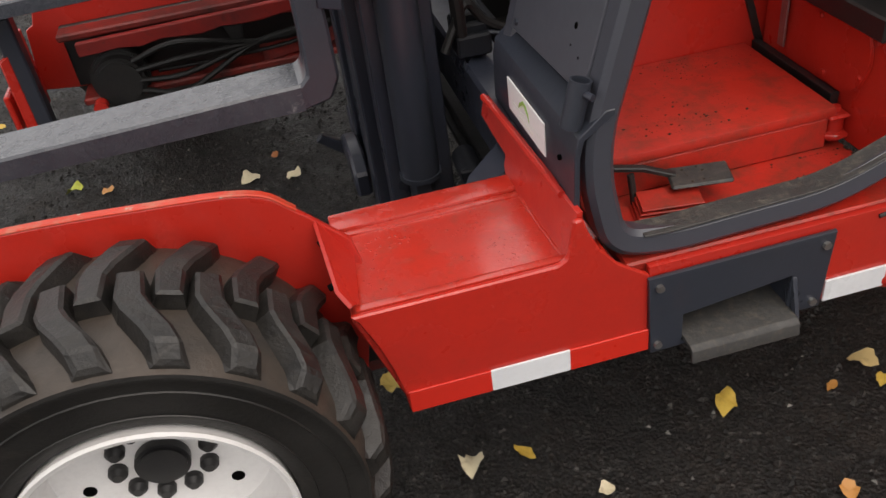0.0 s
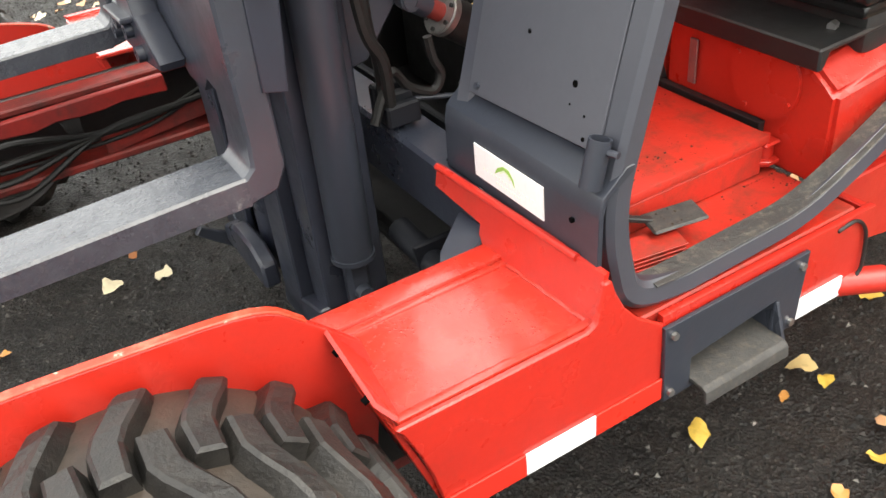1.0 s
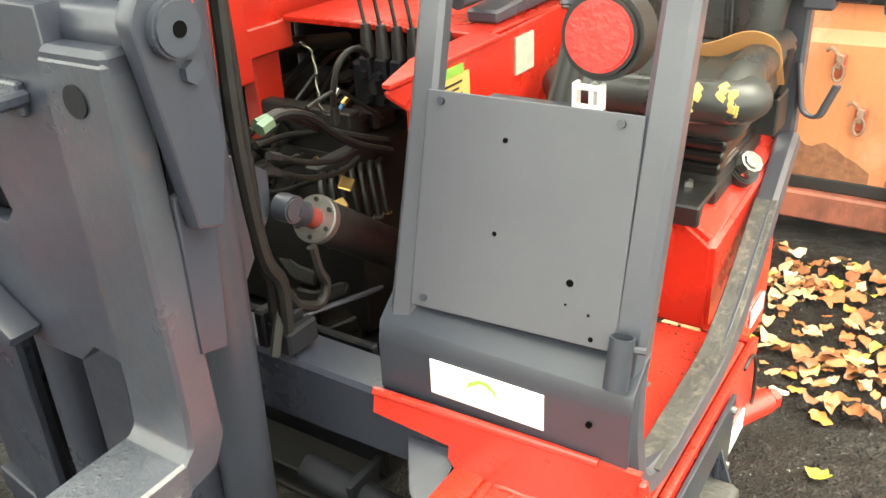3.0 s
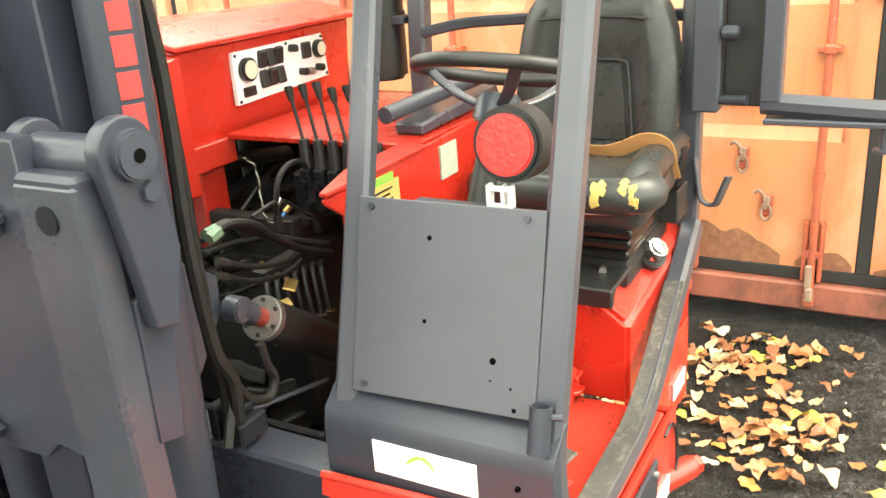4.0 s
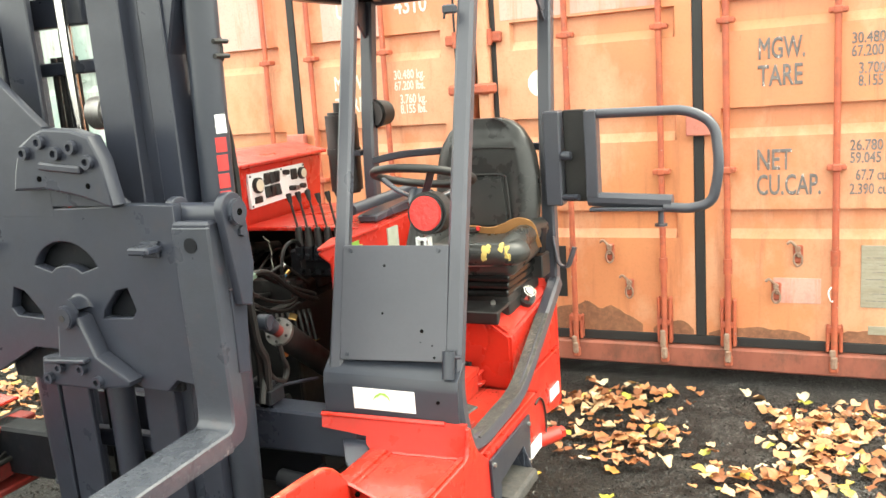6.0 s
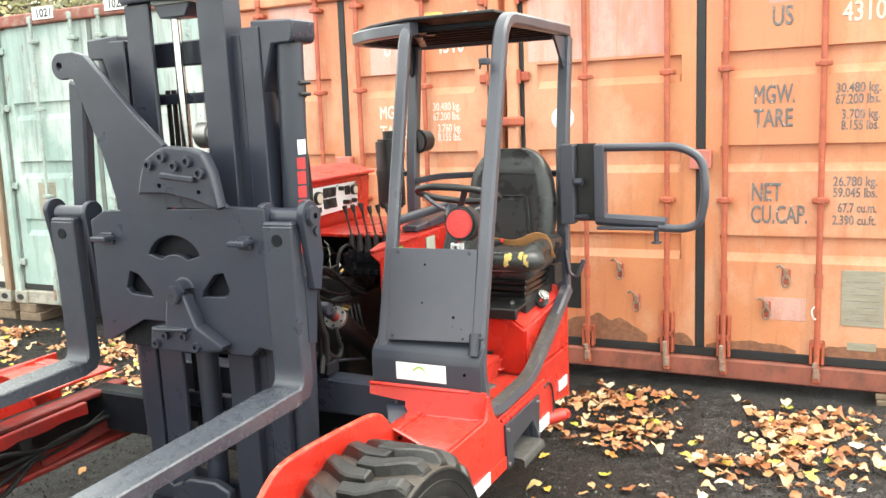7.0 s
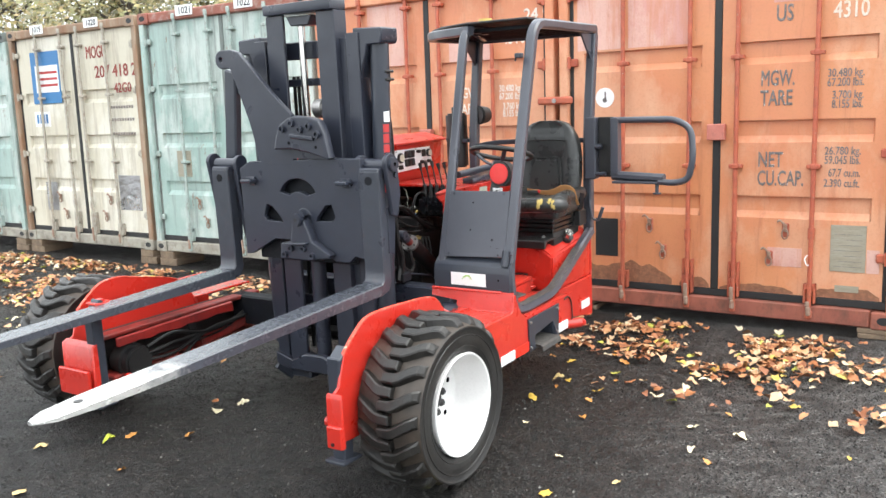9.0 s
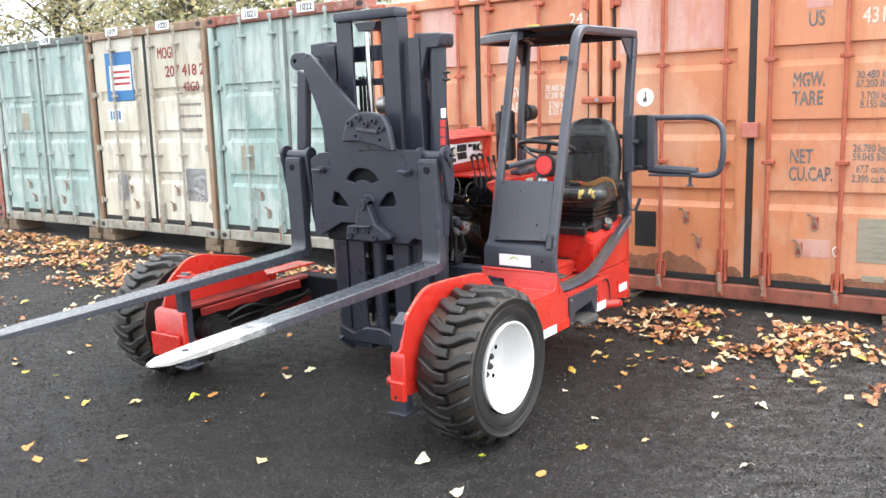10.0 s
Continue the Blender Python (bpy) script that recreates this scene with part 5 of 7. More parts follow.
P("front_post", sweep(rounded([(3.70, 4.23, 2.096), (front_x(2.094) + 0.006, 4.185, 2.094), (front_x(1.25), 4.148, 1.25), (front_x(0.85), 4.143, 0.85)], 0.10, 6), rect(0.042, 0.046, 0.008), up=(0, 1, 0)), POST)
for xb, y, zl in ((4.12, 3.795, 0.86), (4.05, 4.56, 1.18)):
    P("rear_post", sweep(rounded([(xb, y, zl), (xb + 0.015, y, 1.5), (xb + 0.105, y, 2.06)], 0.3, 5), rect(0.055, 0.055, 0.008), up=(0, 1, 0)), POST, "slate grey rear guard post")
    P("post_gusset", prism([(xb - 0.08, 2.065), (xb + 0.08, 2.065), (xb + 0.07, 1.90)], "y", y - 0.006, y + 0.006, 0.002), POST)
for y, yy in ((3.768, 3.80), (4.19, 4.56)):
    P("roof_rail", sweep([(3.66, y + (yy - y) * 0.25, 2.096), (4.25, yy, 2.096)], rect(0.050, 0.042, 0.008), up=(0, 1, 0)), POST)
ring = P("roof_frame", sweep(rounded([(3.40, 4.16, 2.085), (3.50, 4.44, 2.085), (3.68, 4.63, 2.085), (4.10, 4.62, 2.085), (4.26, 4.58, 2.085), (4.265, 3.79, 2.085)], 0.12, 6), rect(0.046, 0.05, 0.006)), POST, "slate grey roof frame")
PM("roof_plate", plate([[(3.38, 3.80), (3.38, 4.18), (3.50, 4.42), (3.68, 4.60), (4.20, 4.60), (4.24, 3.82)]], "z", 2.122, 0.012, 0.003), BLACK, "black mesh roof panel", parent=ring)
# Slats take a near-black colour to stand for the roof's shaded underside.
for k in range(7):
    x = 3.46 + 0.115 * k
    P("roof_slat", box(x, x + 0.022, 3.80, 4.18 + min(0.40, max(0.0, (x - 3.40) * 1.5)), 2.072, 2.096, 0.004), GREASY_SHADED, parent=ring)
P("beacon_stub", cyl((3.46, 4.10, 2.129), (3.46, 4.10, 2.145), 0.038, 16, bevel=0.003), YELLOW, "yellow stub on the roof")
P("lamp_clip", hose([(3.255, 3.785, 1.925), (3.243, 3.800, 1.922), (3.238, 3.806, 1.90)], 0.004), DARK)
P("clip_block", box(3.235, 3.275, 3.775, 3.81, 1.915, 1.94, 0.004), GREY)

# Lower front plate and the bolted panel.
lean = math.degrees(math.atan(0.310))


def on_front(y, z, off=0.0):
    return Vector((front_x(z) - off * math.cos(radians(lean)), y, z + off * math.sin(radians(lean))))


def sheet(corners, thick, inset=0.0, bevel=0.0015):
    """A flat plate on the leaning front, from (y, z) corners."""
    b = bmesh.new()
    f = b.faces.new([b.verts.new(on_front(y, z, inset)) for y, z in corners])
    n = Vector((-math.cos(radians(lean)), 0, math.sin(radians(lean)))) * thick
    r = bmesh.ops.extrude_face_region(b, geom=[f])
    bmesh.ops.translate(b, vec=n, verts=[g for g in r["geom"] if isinstance(g, bmesh.types.BMVert)])
    bmesh.ops.recalc_face_normals(b, faces=b.faces[:])
    if bevel:
        bmesh.ops.bevel(b, geom=b.edges[:], offset=bevel, segments=1, affect="EDGES")
    return b


lower = prism([(2.947, 0.738), (2.950, 0.835), (2.957, 0.868), (3.004, 0.908), (3.020, 0.908), (3.020, 0.898), (2.967, 0.862), (2.960, 0.832), (2.957, 0.738)], "y", 3.722, 4.176, 0.0015)
lp = P("lower_front_plate", lower, GREY, "slate grey folded front plate")
pn = P("front_panel", sheet([(4.122, 0.898), (4.134, 1.235), (3.775, 1.238), (3.766, 0.912)], 0.006, 0.018), GREY_PANEL, "grey bolted front panel with small drilled holes")
P("panel_frame", sheet([(4.118, 0.905), (4.130, 1.23), (3.777, 1.232), (3.768, 0.915)], 0.020, -0.004), GREY, parent=pn)
for y, z in ((4.097, 0.915), (4.106, 1.22), (3.807, 1.224)):
    P("bolt", cyl(on_front(y, z, 0.022), on_front(y, z, 0.029), 0.0065, 10), GREY, parent=pn)
for y, z, r, m in ((3.985, 1.177, 0.0045, HOLE), (3.983, 1.039, 0.004, HOLE), (3.848, 0.994, 0.006, HOLE), (3.85, 0.962, 0.002, HOLE), (3.812, 0.955, 0.0025, HOLE), (3.803, 0.922, 0.004, HOLE)):
    P("drilled_hole", cyl(on_front(y, z, 0.0235), on_front(y, z, 0.0248), r, 10), m, parent=pn)
stk = P("company_sticker", box(2.9455, 2.9487, 3.860, 4.069, 0.764, 0.831, 0.0008), STICKER, "white sticker with a green leaf mark", parent=lp)
P("leaf_mark", sweep([(2.9446, 3.985 - 0.004 * k, 0.803 + 0.010 * math.sin(k / 8 * math.pi)) for k in range(9)], rect(0.0006, 0.0035, 0.0001), up=(0, 0, 1)), PALE_GREEN, parent=stk)
P("leaf_mark", prism([(4.002, 0.795), (3.992, 0.811), (3.975, 0.821), (3.957, 0.820), (3.945, 0.808), (3.941, 0.793), (3.950, 0.806), (3.960, 0.812), (3.974, 0.812), (3.988, 0.805)], "x", 2.9444, 2.9454, 0), GREEN, parent=stk)
for k, (y0, y1, z) in enumerate(((4.04, 3.88, 0.788), (4.0, 3.92, 0.776))):
    n_ = 16 if k == 0 else 10
    for i in range(n_):
        ya = y0 + (y1 - y0) * i / n_
        P("text_bar", box(2.9447, 2.9454, ya - 0.0045, ya - 0.0018, z, z + 0.005, 0), FAINT_GREEN, parent=stk)
P("plate_hole", cyl((2.944, 3.785, 0.805), (2.949, 3.785, 0.805), 0.005, 10), HOLE, parent=lp)
# Tube socket at the corner.
sk = revolve([(-0.042, 0.0185), (0.038, 0.0185), (0.038, 0.0155), (-0.042, 0.0155)], (0, 0, 0), 24)
bmesh.ops.transform(sk, matrix=Matrix.Translation((2.965, 3.750, 0.919)) @ Matrix.Rotation(radians(14), 4, "Y") @ Matrix.Rotation(radians(90), 4, "X"), verts=sk.verts)
soc = P("tube_socket", sk, GREY, "short open tube socket")
P("socket_bolt", cyl((2.975, 3.733, 0.938), (2.98, 3.716, 0.938), 0.006, 8), MAST, parent=soc)
# Round red lamp on its bracket.
lm = P("round_lamp", cyl((3.173, 3.886, 1.325), (3.24, 3.883, 1.318), 0.067, 36, bevel=0.008), BLACK, "round red lamp in a black rubber housing")
P("lens", cyl((3.165, 3.886, 1.326), (3.176, 3.886, 1.325), 0.054, 36, bevel=0.004), LENS, parent=lm)
br = box(3.185, 3.193, 3.884, 3.934, 1.236, 1.246, 0.002)
box(3.185, 3.193, 3.884, 3.934, 1.206, 1.214, 0.002, br)
for y in (3.884, 3.898, 3.926):
    box(3.183, 3.203, y, y + 0.008, 1.205, 1.248, 0.002, br)
P("lamp_bracket", br, STICKER, parent=lm)

# Entry gate, swung open behind the post.
gb = box(4.03, 4.10, 3.708, 3.776, 1.205, 1.572, 0.006)
gate = P("gate_post", gb, POST, "slate grey gate hinge post")
P("gate_channel", box(4.078, 4.092, 3.614, 3.707, 1.215, 1.572, 0.003), DARK, parent=gate)
P("gate_flange", box(4.03, 4.092, 3.566, 3.613, 1.235, 1.568, 0.004), POST, parent=gate)
gl = rounded([(4.06, 3.60, 1.553), (4.05, 3.23, 1.551), (4.035, 3.135, 1.50), (4.02, 3.118, 1.34), (4.02, 3.145, 1.215), (4.025, 3.22, 1.192), (4.03, 3.32, 1.198)], 0.075, 8)
P("gate_tube", sweep(gl, circle(0.0185, 14)), POST, "bent steel gate tube", parent=gate)
P("arm_pad", sweep([(4.06, 3.61, 1.228), (4.04, 3.29, 1.216)], rect(0.05, 0.052, 0.016)), POST, "padded grey arm rest", parent=gate)
P("pad_shoe", box(4.015, 4.075, 3.30, 3.60, 1.184, 1.198, 0.003), POST, parent=gate)
gk = cyl((4.045, 3.335, 1.19), (4.045, 3.335, 1.13), 0.011, 12)
cyl((4.045, 3.335, 1.132), (4.045, 3.335, 1.124), 0.024, 14, gk)
P("gate_stop", gk, POST, parent=gate)
P("gate_knob", cyl((4.03, 3.705, 1.40), (4.03, 3.665, 1.40), 0.018, 14, bevel=0.004), GREY, parent=gate)
P("hinge_pin", cyl((4.05, 3.73, 1.235), (4.025, 3.64, 1.24), 0.012, 10), GREY, parent=gate)
P("hook", sweep(rounded([(4.10, 3.775, 1.07), (4.09, 3.755, 0.955), (4.08, 3.715, 0.945), (4.085, 3.685, 1.03)], 0.03), rect(0.010, 0.028, 0.003), up=(1, 0, 0)), POST, parent=gate)

# -- seat --
seat = P("seat_base", box(3.70, 4.06, 3.83, 4.17, 0.845, 0.93, 0.02, None, 2), BLACK, "black seat suspension box")
for k in range(3):
    P("seat_bellows", box(3.662 + 0.008 * k, 4.07, 3.812 + 0.006 * k, 4.185, 0.985 - 0.030 * k, 1.013 - 0.030 * k, 0.012, None, 3), BELLOWS, "glossy black rubber bellows", parent=seat)
P("fixing_nut", cyl((3.678, 3.885, 0.905), (3.66, 3.88, 0.905), 0.010, 6), STEEL, parent=seat)
cu = obox(pose(3.85, 3.985, 1.07, 0, -4, 0), 0.40, 0.40, 0.11, 0.045, None, 5)
cu = P("seat_cushion", cu, SEAT, "black vinyl seat cushion with torn yellow foam")
for y in (3.822, 4.16):
    P("side_bolster", sweep(spline([(3.68, y, 1.09), (3.80, y, 1.112), (3.98, y, 1.118), (4.06, y, 1.115)], 6), circle(0.044, 14)), SEAT, parent=cu)
P("front_roll", sweep(spline([(3.70, 4.20, 1.08), (3.655, 4.14, 1.085), (3.648, 3.98, 1.090), (3.652, 3.86, 1.092), (3.672, 3.80, 1.092), (3.72, 3.785, 1.092)], 6), circle(0.044, 18)), SEAT, parent=cu)
P("seat_piping", sweep(spline([(3.70, 4.19, 1.050), (3.632, 4.12, 1.052), (3.624, 3.98, 1.054), (3.630, 3.86, 1.057), (3.655, 3.79, 1.060), (3.72, 3.765, 1.062)], 6), circle(0.0035, 8)), STEEL, "pale worn piping", parent=cu)
rt = random.Random(21)
for y, w, lo, hi in ((3.880, 0.020, -0.25, 0.95), (3.868, 0.016, 0.35, 1.1), (3.806, 0.022, -0.1, 0.85), (3.822, 0.016, 0.4, 1.25), (3.795, 0.012, -0.35, 0.25)):
    arcs = [(3.650 + 0.5 * max(0.0, 3.84 - y) - 0.0455 * math.cos(q), y + rt.uniform(-0.004, 0.004), 1.091 + 0.0455 * math.sin(q)) for q in np.linspace(lo, hi, 8)]
    P("torn_foam", sweep(arcs, rect(0.005, w, 0.001), up=(0, 1, 0)), YELLOW, "yellow foam showing through torn vinyl", parent=cu)
b = bmesh.new()
prof_ = [(1.06, 0.19), (1.12, 0.212), (1.22, 0.222), (1.33, 0.220), (1.41, 0.206), (1.46, 0.188), (1.51, 0.158), (1.54, 0.122), (1.557, 0.07)]
rings = []
for z, hw in prof_:
    xr = 4.02 + 0.12 * (z - 1.06)
    th = 0.055 if z < 1.5 else 0.035
    ring_ = []
    for i in range(36):
        a = 2 * math.pi * i / 36
        cx, sy2 = math.cos(a), math.sin(a)
        yy = hw * math.copysign(abs(sy2) ** 0.55, sy2)
        xx = -th * math.copysign(abs(cx) ** 0.6, cx)
        hollow = 0.026 * max(0.0, 1 - (abs(yy) / (hw * 0.70)) ** 4) * (0.55 if z > 1.40 else 1.0) if cx > 0 else 0.0
        ring_.append(b.verts.new((xr + xx + hollow, 4.025 + yy, z)))
    rings.append(ring_)
for r, s in zip(rings, rings[1:]):
    for i in range(36):
        b.faces.new((r[i], r[(i + 1) % 36], s[(i + 1) % 36], s[i]))
b.faces.new(rings[0])
b.faces.new(rings[-1])
bmesh.ops.subdivide_edges(b, edges=[e for e in b.edges], cuts=1, smooth=0.6, use_grid_fill=True)
bkp = P("seat_back", b, SEAT, "black moulded vinyl seat back")
P("back_seam", sweep(spline([(3.993, 4.16, 1.440), (4.016, 4.11, 1.442), (4.018, 4.02, 1.444), (4.016, 3.93, 1.442), (3.993, 3.88, 1.440)], 5), circle(0.004, 8)), BLACK, parent=bkp)
P("back_seam", sweep(spline([(4.010, 4.12, 1.336), (4.014, 4.02, 1.338), (4.012, 3.94, 1.334), (4.008, 3.928, 1.30), (3.996, 3.918, 1.22), (3.988, 3.912, 1.15)], 5), circle(0.0045, 8)), BLACK, parent=bkp)
P("back_pad", hull([(x_, 4.025 + k_ * w_, z_) for z_, w_, x_ in ((1.328, 0.082, 4.006), (1.23, 0.098, 3.994), (1.13, 0.105, 3.984)) for k_ in (-1, 1)] + [(x_ + 0.03, 4.025 + k_ * w_, z_) for z_, w_, x_ in ((1.334, 0.088, 4.006), (1.23, 0.108, 3.994), (1.12, 0.115, 3.984)) for k_ in (-1, 1)], 0.008), SEAT, parent=bkp)
bl = P("seat_belt", sweep(spline([(3.93, 4.11, 1.135), (3.88, 4.02, 1.137), (3.865, 3.95, 1.134), (3.868, 3.90, 1.146), (3.872, 3.855, 1.166), (3.876, 3.822, 1.168), (3.892, 3.800, 1.148), (3.905, 3.792, 1.10), (3.93, 3.79, 1.06)], 6), rect(0.040, 0.004, 0.001), up=(1, 0, 0.3)), BELT, "tan seat belt webbing")
P("belt_buckle", obox(pose(3.875, 4.045, 1.138, 0, 0, 20), 0.035, 0.075, 0.022, 0.005), BLACK, parent=bl)
P("buckle_button", obox(pose(3.873, 4.005, 1.146, 0, 0, 20), 0.02, 0.018, 0.018, 0.003), LENS, parent=bl)
P("belt_reel", obox(pose(3.985, 3.798, 1.078, 4, 8, 0), 0.060, 0.042, 0.100, 0.006, None, 2), GREASY_SHADED, "grey-black plastic belt reel", parent=bl)
P("reel_bracket", box(3.96, 4.06, 3.782, 3.83, 0.93, 1.02, 0.004), BLACK, parent=bl)

# -- steering --
sc = (3.40, 3.995, 1.412)
tr = revolve([(0.014 * math.cos(a), 0.166 + 0.014 * math.sin(a)) for a in np.linspace(0, 2 * math.pi, 13)[:-1]], (0, 0, 0), 48)
bmesh.ops.transform(tr, matrix=Matrix.Translation(sc) @ Matrix.Rotation(radians(90 + 12), 4, "X") @ Matrix.Rotation(radians(0), 4, "Y"), verts=tr.verts)
bmesh.ops.transform(tr, matrix=Matrix.Translation(sc) @ Matrix.Rotation(radians(-12), 4, "X") @ Matrix.Rotation(radians(17), 4, "Y") @ Matrix.Translation(-Vector(sc)), verts=tr.verts)
sw = P("steering_wheel", tr, BLACK, "black steering wheel")
tiltm = Matrix.Translation(sc) @ Matrix.Rotation(radians(17), 4, "Y")
for a in (90, 215, 325):
    q = tiltm @ Vector((0.162 * math.cos(radians(a)), 0.162 * math.sin(radians(a)), 0))
    c0 = tiltm @ Vector((0.03 * math.cos(radians(a)), 0.03 * math.sin(radians(a)), -0.07))
    P("spoke", sweep(spline([c0, (c0 + q) / 2 + Vector((0, 0, -0.01)), q], 4), rect(0.026, 0.010, 0.003)), GREY, parent=sw)
P("hub", cyl(tiltm @ Vector((0, 0, -0.10)), tiltm @ Vector((0, 0, -0.045)), 0.050, 24, r2=0.042, bevel=0.005), GREY, parent=sw)
P("steering_column", cyl(tiltm @ Vector((0, 0, -0.085)), (3.24, 4.03, 0.99), 0.026, 18), BLACK)
P("column_box", prism([(3.11, 1.19), (3.26, 1.19), (3.255, 1.06), (3.07, 1.06)], "y", 3.90, 4.12, 0.008), GREY, "slate grey steering column box")

# -- left wall of the cab, hood and dash --
lw = prism([(3.205, 0.60), (3.205, 1.15), (3.145, 1.192), (3.142, 1.203), (3.20, 1.205), (3.62, 1.215), (3.98, 1.225), (4.11, 1.225), (4.11, 0.60)], "y", 4.262, 4.272, 0.003)
lw = P("cab_side_wall", lw, RED, "red wall between cab and engine bay")
P("wall_tread", prism([(3.143, 4.256), (3.143, 4.274), (3.30, 4.325), (3.54, 4.330), (3.54, 4.256)], "z", 1.207, 1.217, 0.002), RED, parent=lw)
P("label_green", box(3.285, 3.385, 4.256, 4.2615, 1.178, 1.196, 0.0005), GREEN, parent=lw)
P("label_yellow", box(3.285, 3.405, 4.256, 4.2615, 1.110, 1.178, 0.0005), YELLOW, "yellow and green warning label", parent=lw)
P("label_white", box(3.598, 3.680, 4.256, 4.2615, 1.115, 1.196, 0.0005), OLD_LABEL, "pale instruction label", parent=lw)
for k in range(4):
    P("label_line", box(3.30, 3.375 - 0.012 * (k % 2), 4.2545, 4.2557, 1.162 - 0.012 * k, 1.166 - 0.012 * k, 0), DARK, parent=lw)
ar = sweep(rounded([(3.570, 4.385, 1.272), (3.75, 4.365, 1.283), (3.985, 4.33, 1.296)], 0.05), circle(0.021, 16))
P("arm_rest", ar, POST, "grey cylindrical arm rest")
P("arm_rest_base", prism([(3.63, 1.213), (3.63, 1.242), (4.05, 1.268), (4.08, 1.222)], "y", 4.318, 4.40, 0.006), POST)
P("back_tube", sweep(rounded([(4.04, 4.54, 1.405), (4.10, 4.44, 1.425), (4.16, 4.20, 1.43), (4.16, 3.82, 1.43)], 0.08), rect(0.03, 0.03, 0.006)), GREY, "rear guard cross tube")

hd = prism([(4.90, 1.178), (4.875, 1.442), (5.02, 1.482), (5.62, 1.442), (5.68, 1.178)], "x", 3.42, 4.16, 0.008)
hd = P("engine_hood", hd, RED, "red engine hood with the instrument panel")
P("hood_lid", prism([(4.855, 1.441), (4.855, 1.455), (5.02, 1.497), (5.64, 1.459), (5.64, 1.445), (5.02, 1.483)], "x", 3.40, 4.18, 0.003), RED, parent=hd)
P("hood_side", prism([(3.33, 1.10), (3.36, 1.425), (3.416, 1.435), (3.416, 1.08), (3.345, 1.08)], "y", 4.86, 5.60, 0.004), RED, parent=hd)
P("hood_cheek", box(3.42, 3.575, 4.872, 4.898, 1.130, 1.20, 0.004), RED, parent=hd)
P("hood_leg", box(3.455, 3.55, 4.90, 4.95, 0.80, 1.17, 0.005), RED, parent=hd)
P("hood_rod", cyl((3.335, 4.83, 1.42), (3.355, 4.86, 1.10), 0.006, 10), STEEL, parent=hd)
sh = P("lever_shelf", box(3.545, 4.14, 4.294, 4.872, 1.196, 1.212, 0.003), RED, "red shelf behind the levers")


dm = prism([(3.606, 1.272), (3.606, 1.412), (4.005, 1.412), (4.02, 1.285)], "y", 4.868, 4.884, 0.002)
dash = P("instrument_panel", dm, STICKER, "white instrument panel with gauges and switches")
for x, z, r in ((3.652, 1.362, 0.032), (3.972, 1.372, 0.026)):
    g = P("gauge", cyl((x, 4.869, z), (x, 4.850, z), r, 28, bevel=0.003), BLACK, "round gauge", parent=dash)
    P("gauge_face", cyl((x, 4.851, z), (x, 4.848, z), r * 0.76, 24), GAUGE, parent=g)
for i in range(3):
    for k in range(2):
        P("rocker_switch", obox(pose(3.718 + 0.036 * i, 4.864, 1.380 - 0.054 * k, 8 - 16 * ((i + k) % 2)), 0.031, 0.016, 0.048, 0.004), BLACK, parent=dash)
P("warning_lamp", box(3.895, 3.935, 4.858, 4.869, 1.352, 1.398, 0.003), BLACK, parent=dash)
P("hour_meter", box(3.630, 3.678, 4.861, 4.869, 1.290, 1.316, 0.002), DARK, parent=dash)
for x, z in ((3.848, 1.39), (3.885, 1.318), (3.915, 1.315), (3.965, 1.318)):
    P("key_switch", cyl((x, 4.869, z), (x, 4.845, z), 0.011, 14), DARK if x != 3.915 else STEEL, parent=dash)
for x, z in ((3.615, 1.402), (3.83, 1.405), (3.996, 1.404), (3.615, 1.281), (4.008, 1.294)):
    P("screw", cyl((x, 4.869, z), (x, 4.866, z), 0.005, 10), DARK, parent=dash)
for k in range(6):
    y = 4.640 - 0.0435 * k
    b0, t0 = Vector((3.535, y - 0.030, 1.205)), Vector((3.540, y, 1.335 + 0.006 * (k % 3)))
    lv = P("control_lever", cyl(b0, t0, 0.0045, 8), BLACK, "black control lever")
    P("lever_knob", cyl(t0 - (t0 - b0) * 0.24, t0 + (t0 - b0) * 0.06, 0.007, 12, r2=0.0125, bevel=0.003), BLACK, parent=lv)
    P("lever_boot", cyl(b0 - Vector((0, 0.004, 0.065)), b0 + Vector((0, 0, 0.008)), 0.019, 12, r2=0.012), BLACK, parent=lv)
vb = box(3.53, 3.64, 4.33, 4.66, 1.02, 1.125, 0.008)
for k in range(6):
    y = 4.606 - 0.0435 * k
    box(3.512, 3.60, y - 0.016, y + 0.016, 1.085, 1.142, 0.005, vb)
    cyl((3.530, y, 1.045), (3.505, y, 1.045), 0.013, 6, vb)
    cyl((3.512, y, 1.105), (3.498, y, 1.105), 0.011, 6, vb)
P("valve_bank", vb, GREASY_SHADED, "black hydraulic valve bank")
# Exhaust and air cleaner behind the cab.
ex = P("air_cleaner", cyl((4.06, 4.69, 1.27), (4.06, 4.69, 1.62), 0.070, 28, bevel=0.012), BLACK, "black upright air cleaner canister")
P("canister_band", cyl((4.06, 4.69, 1.44), (4.06, 4.69, 1.465), 0.074, 28), DARK, parent=ex)
P("canister_cap", cyl((4.06, 4.69, 1.62), (4.06, 4.69, 1.66), 0.03, 16), BLACK, parent=ex)
P("canister_arm", box(4.02, 4.16, 4.59, 4.63, 1.43, 1.455, 0.004), GREY, parent=ex)
wl_ = P("work_lamp", cyl((4.07, 4.535, 1.603), (4.16, 4.515, 1.603), 0.062, 24, r2=0.050, bevel=0.01), BLACK, "black round work lamp")

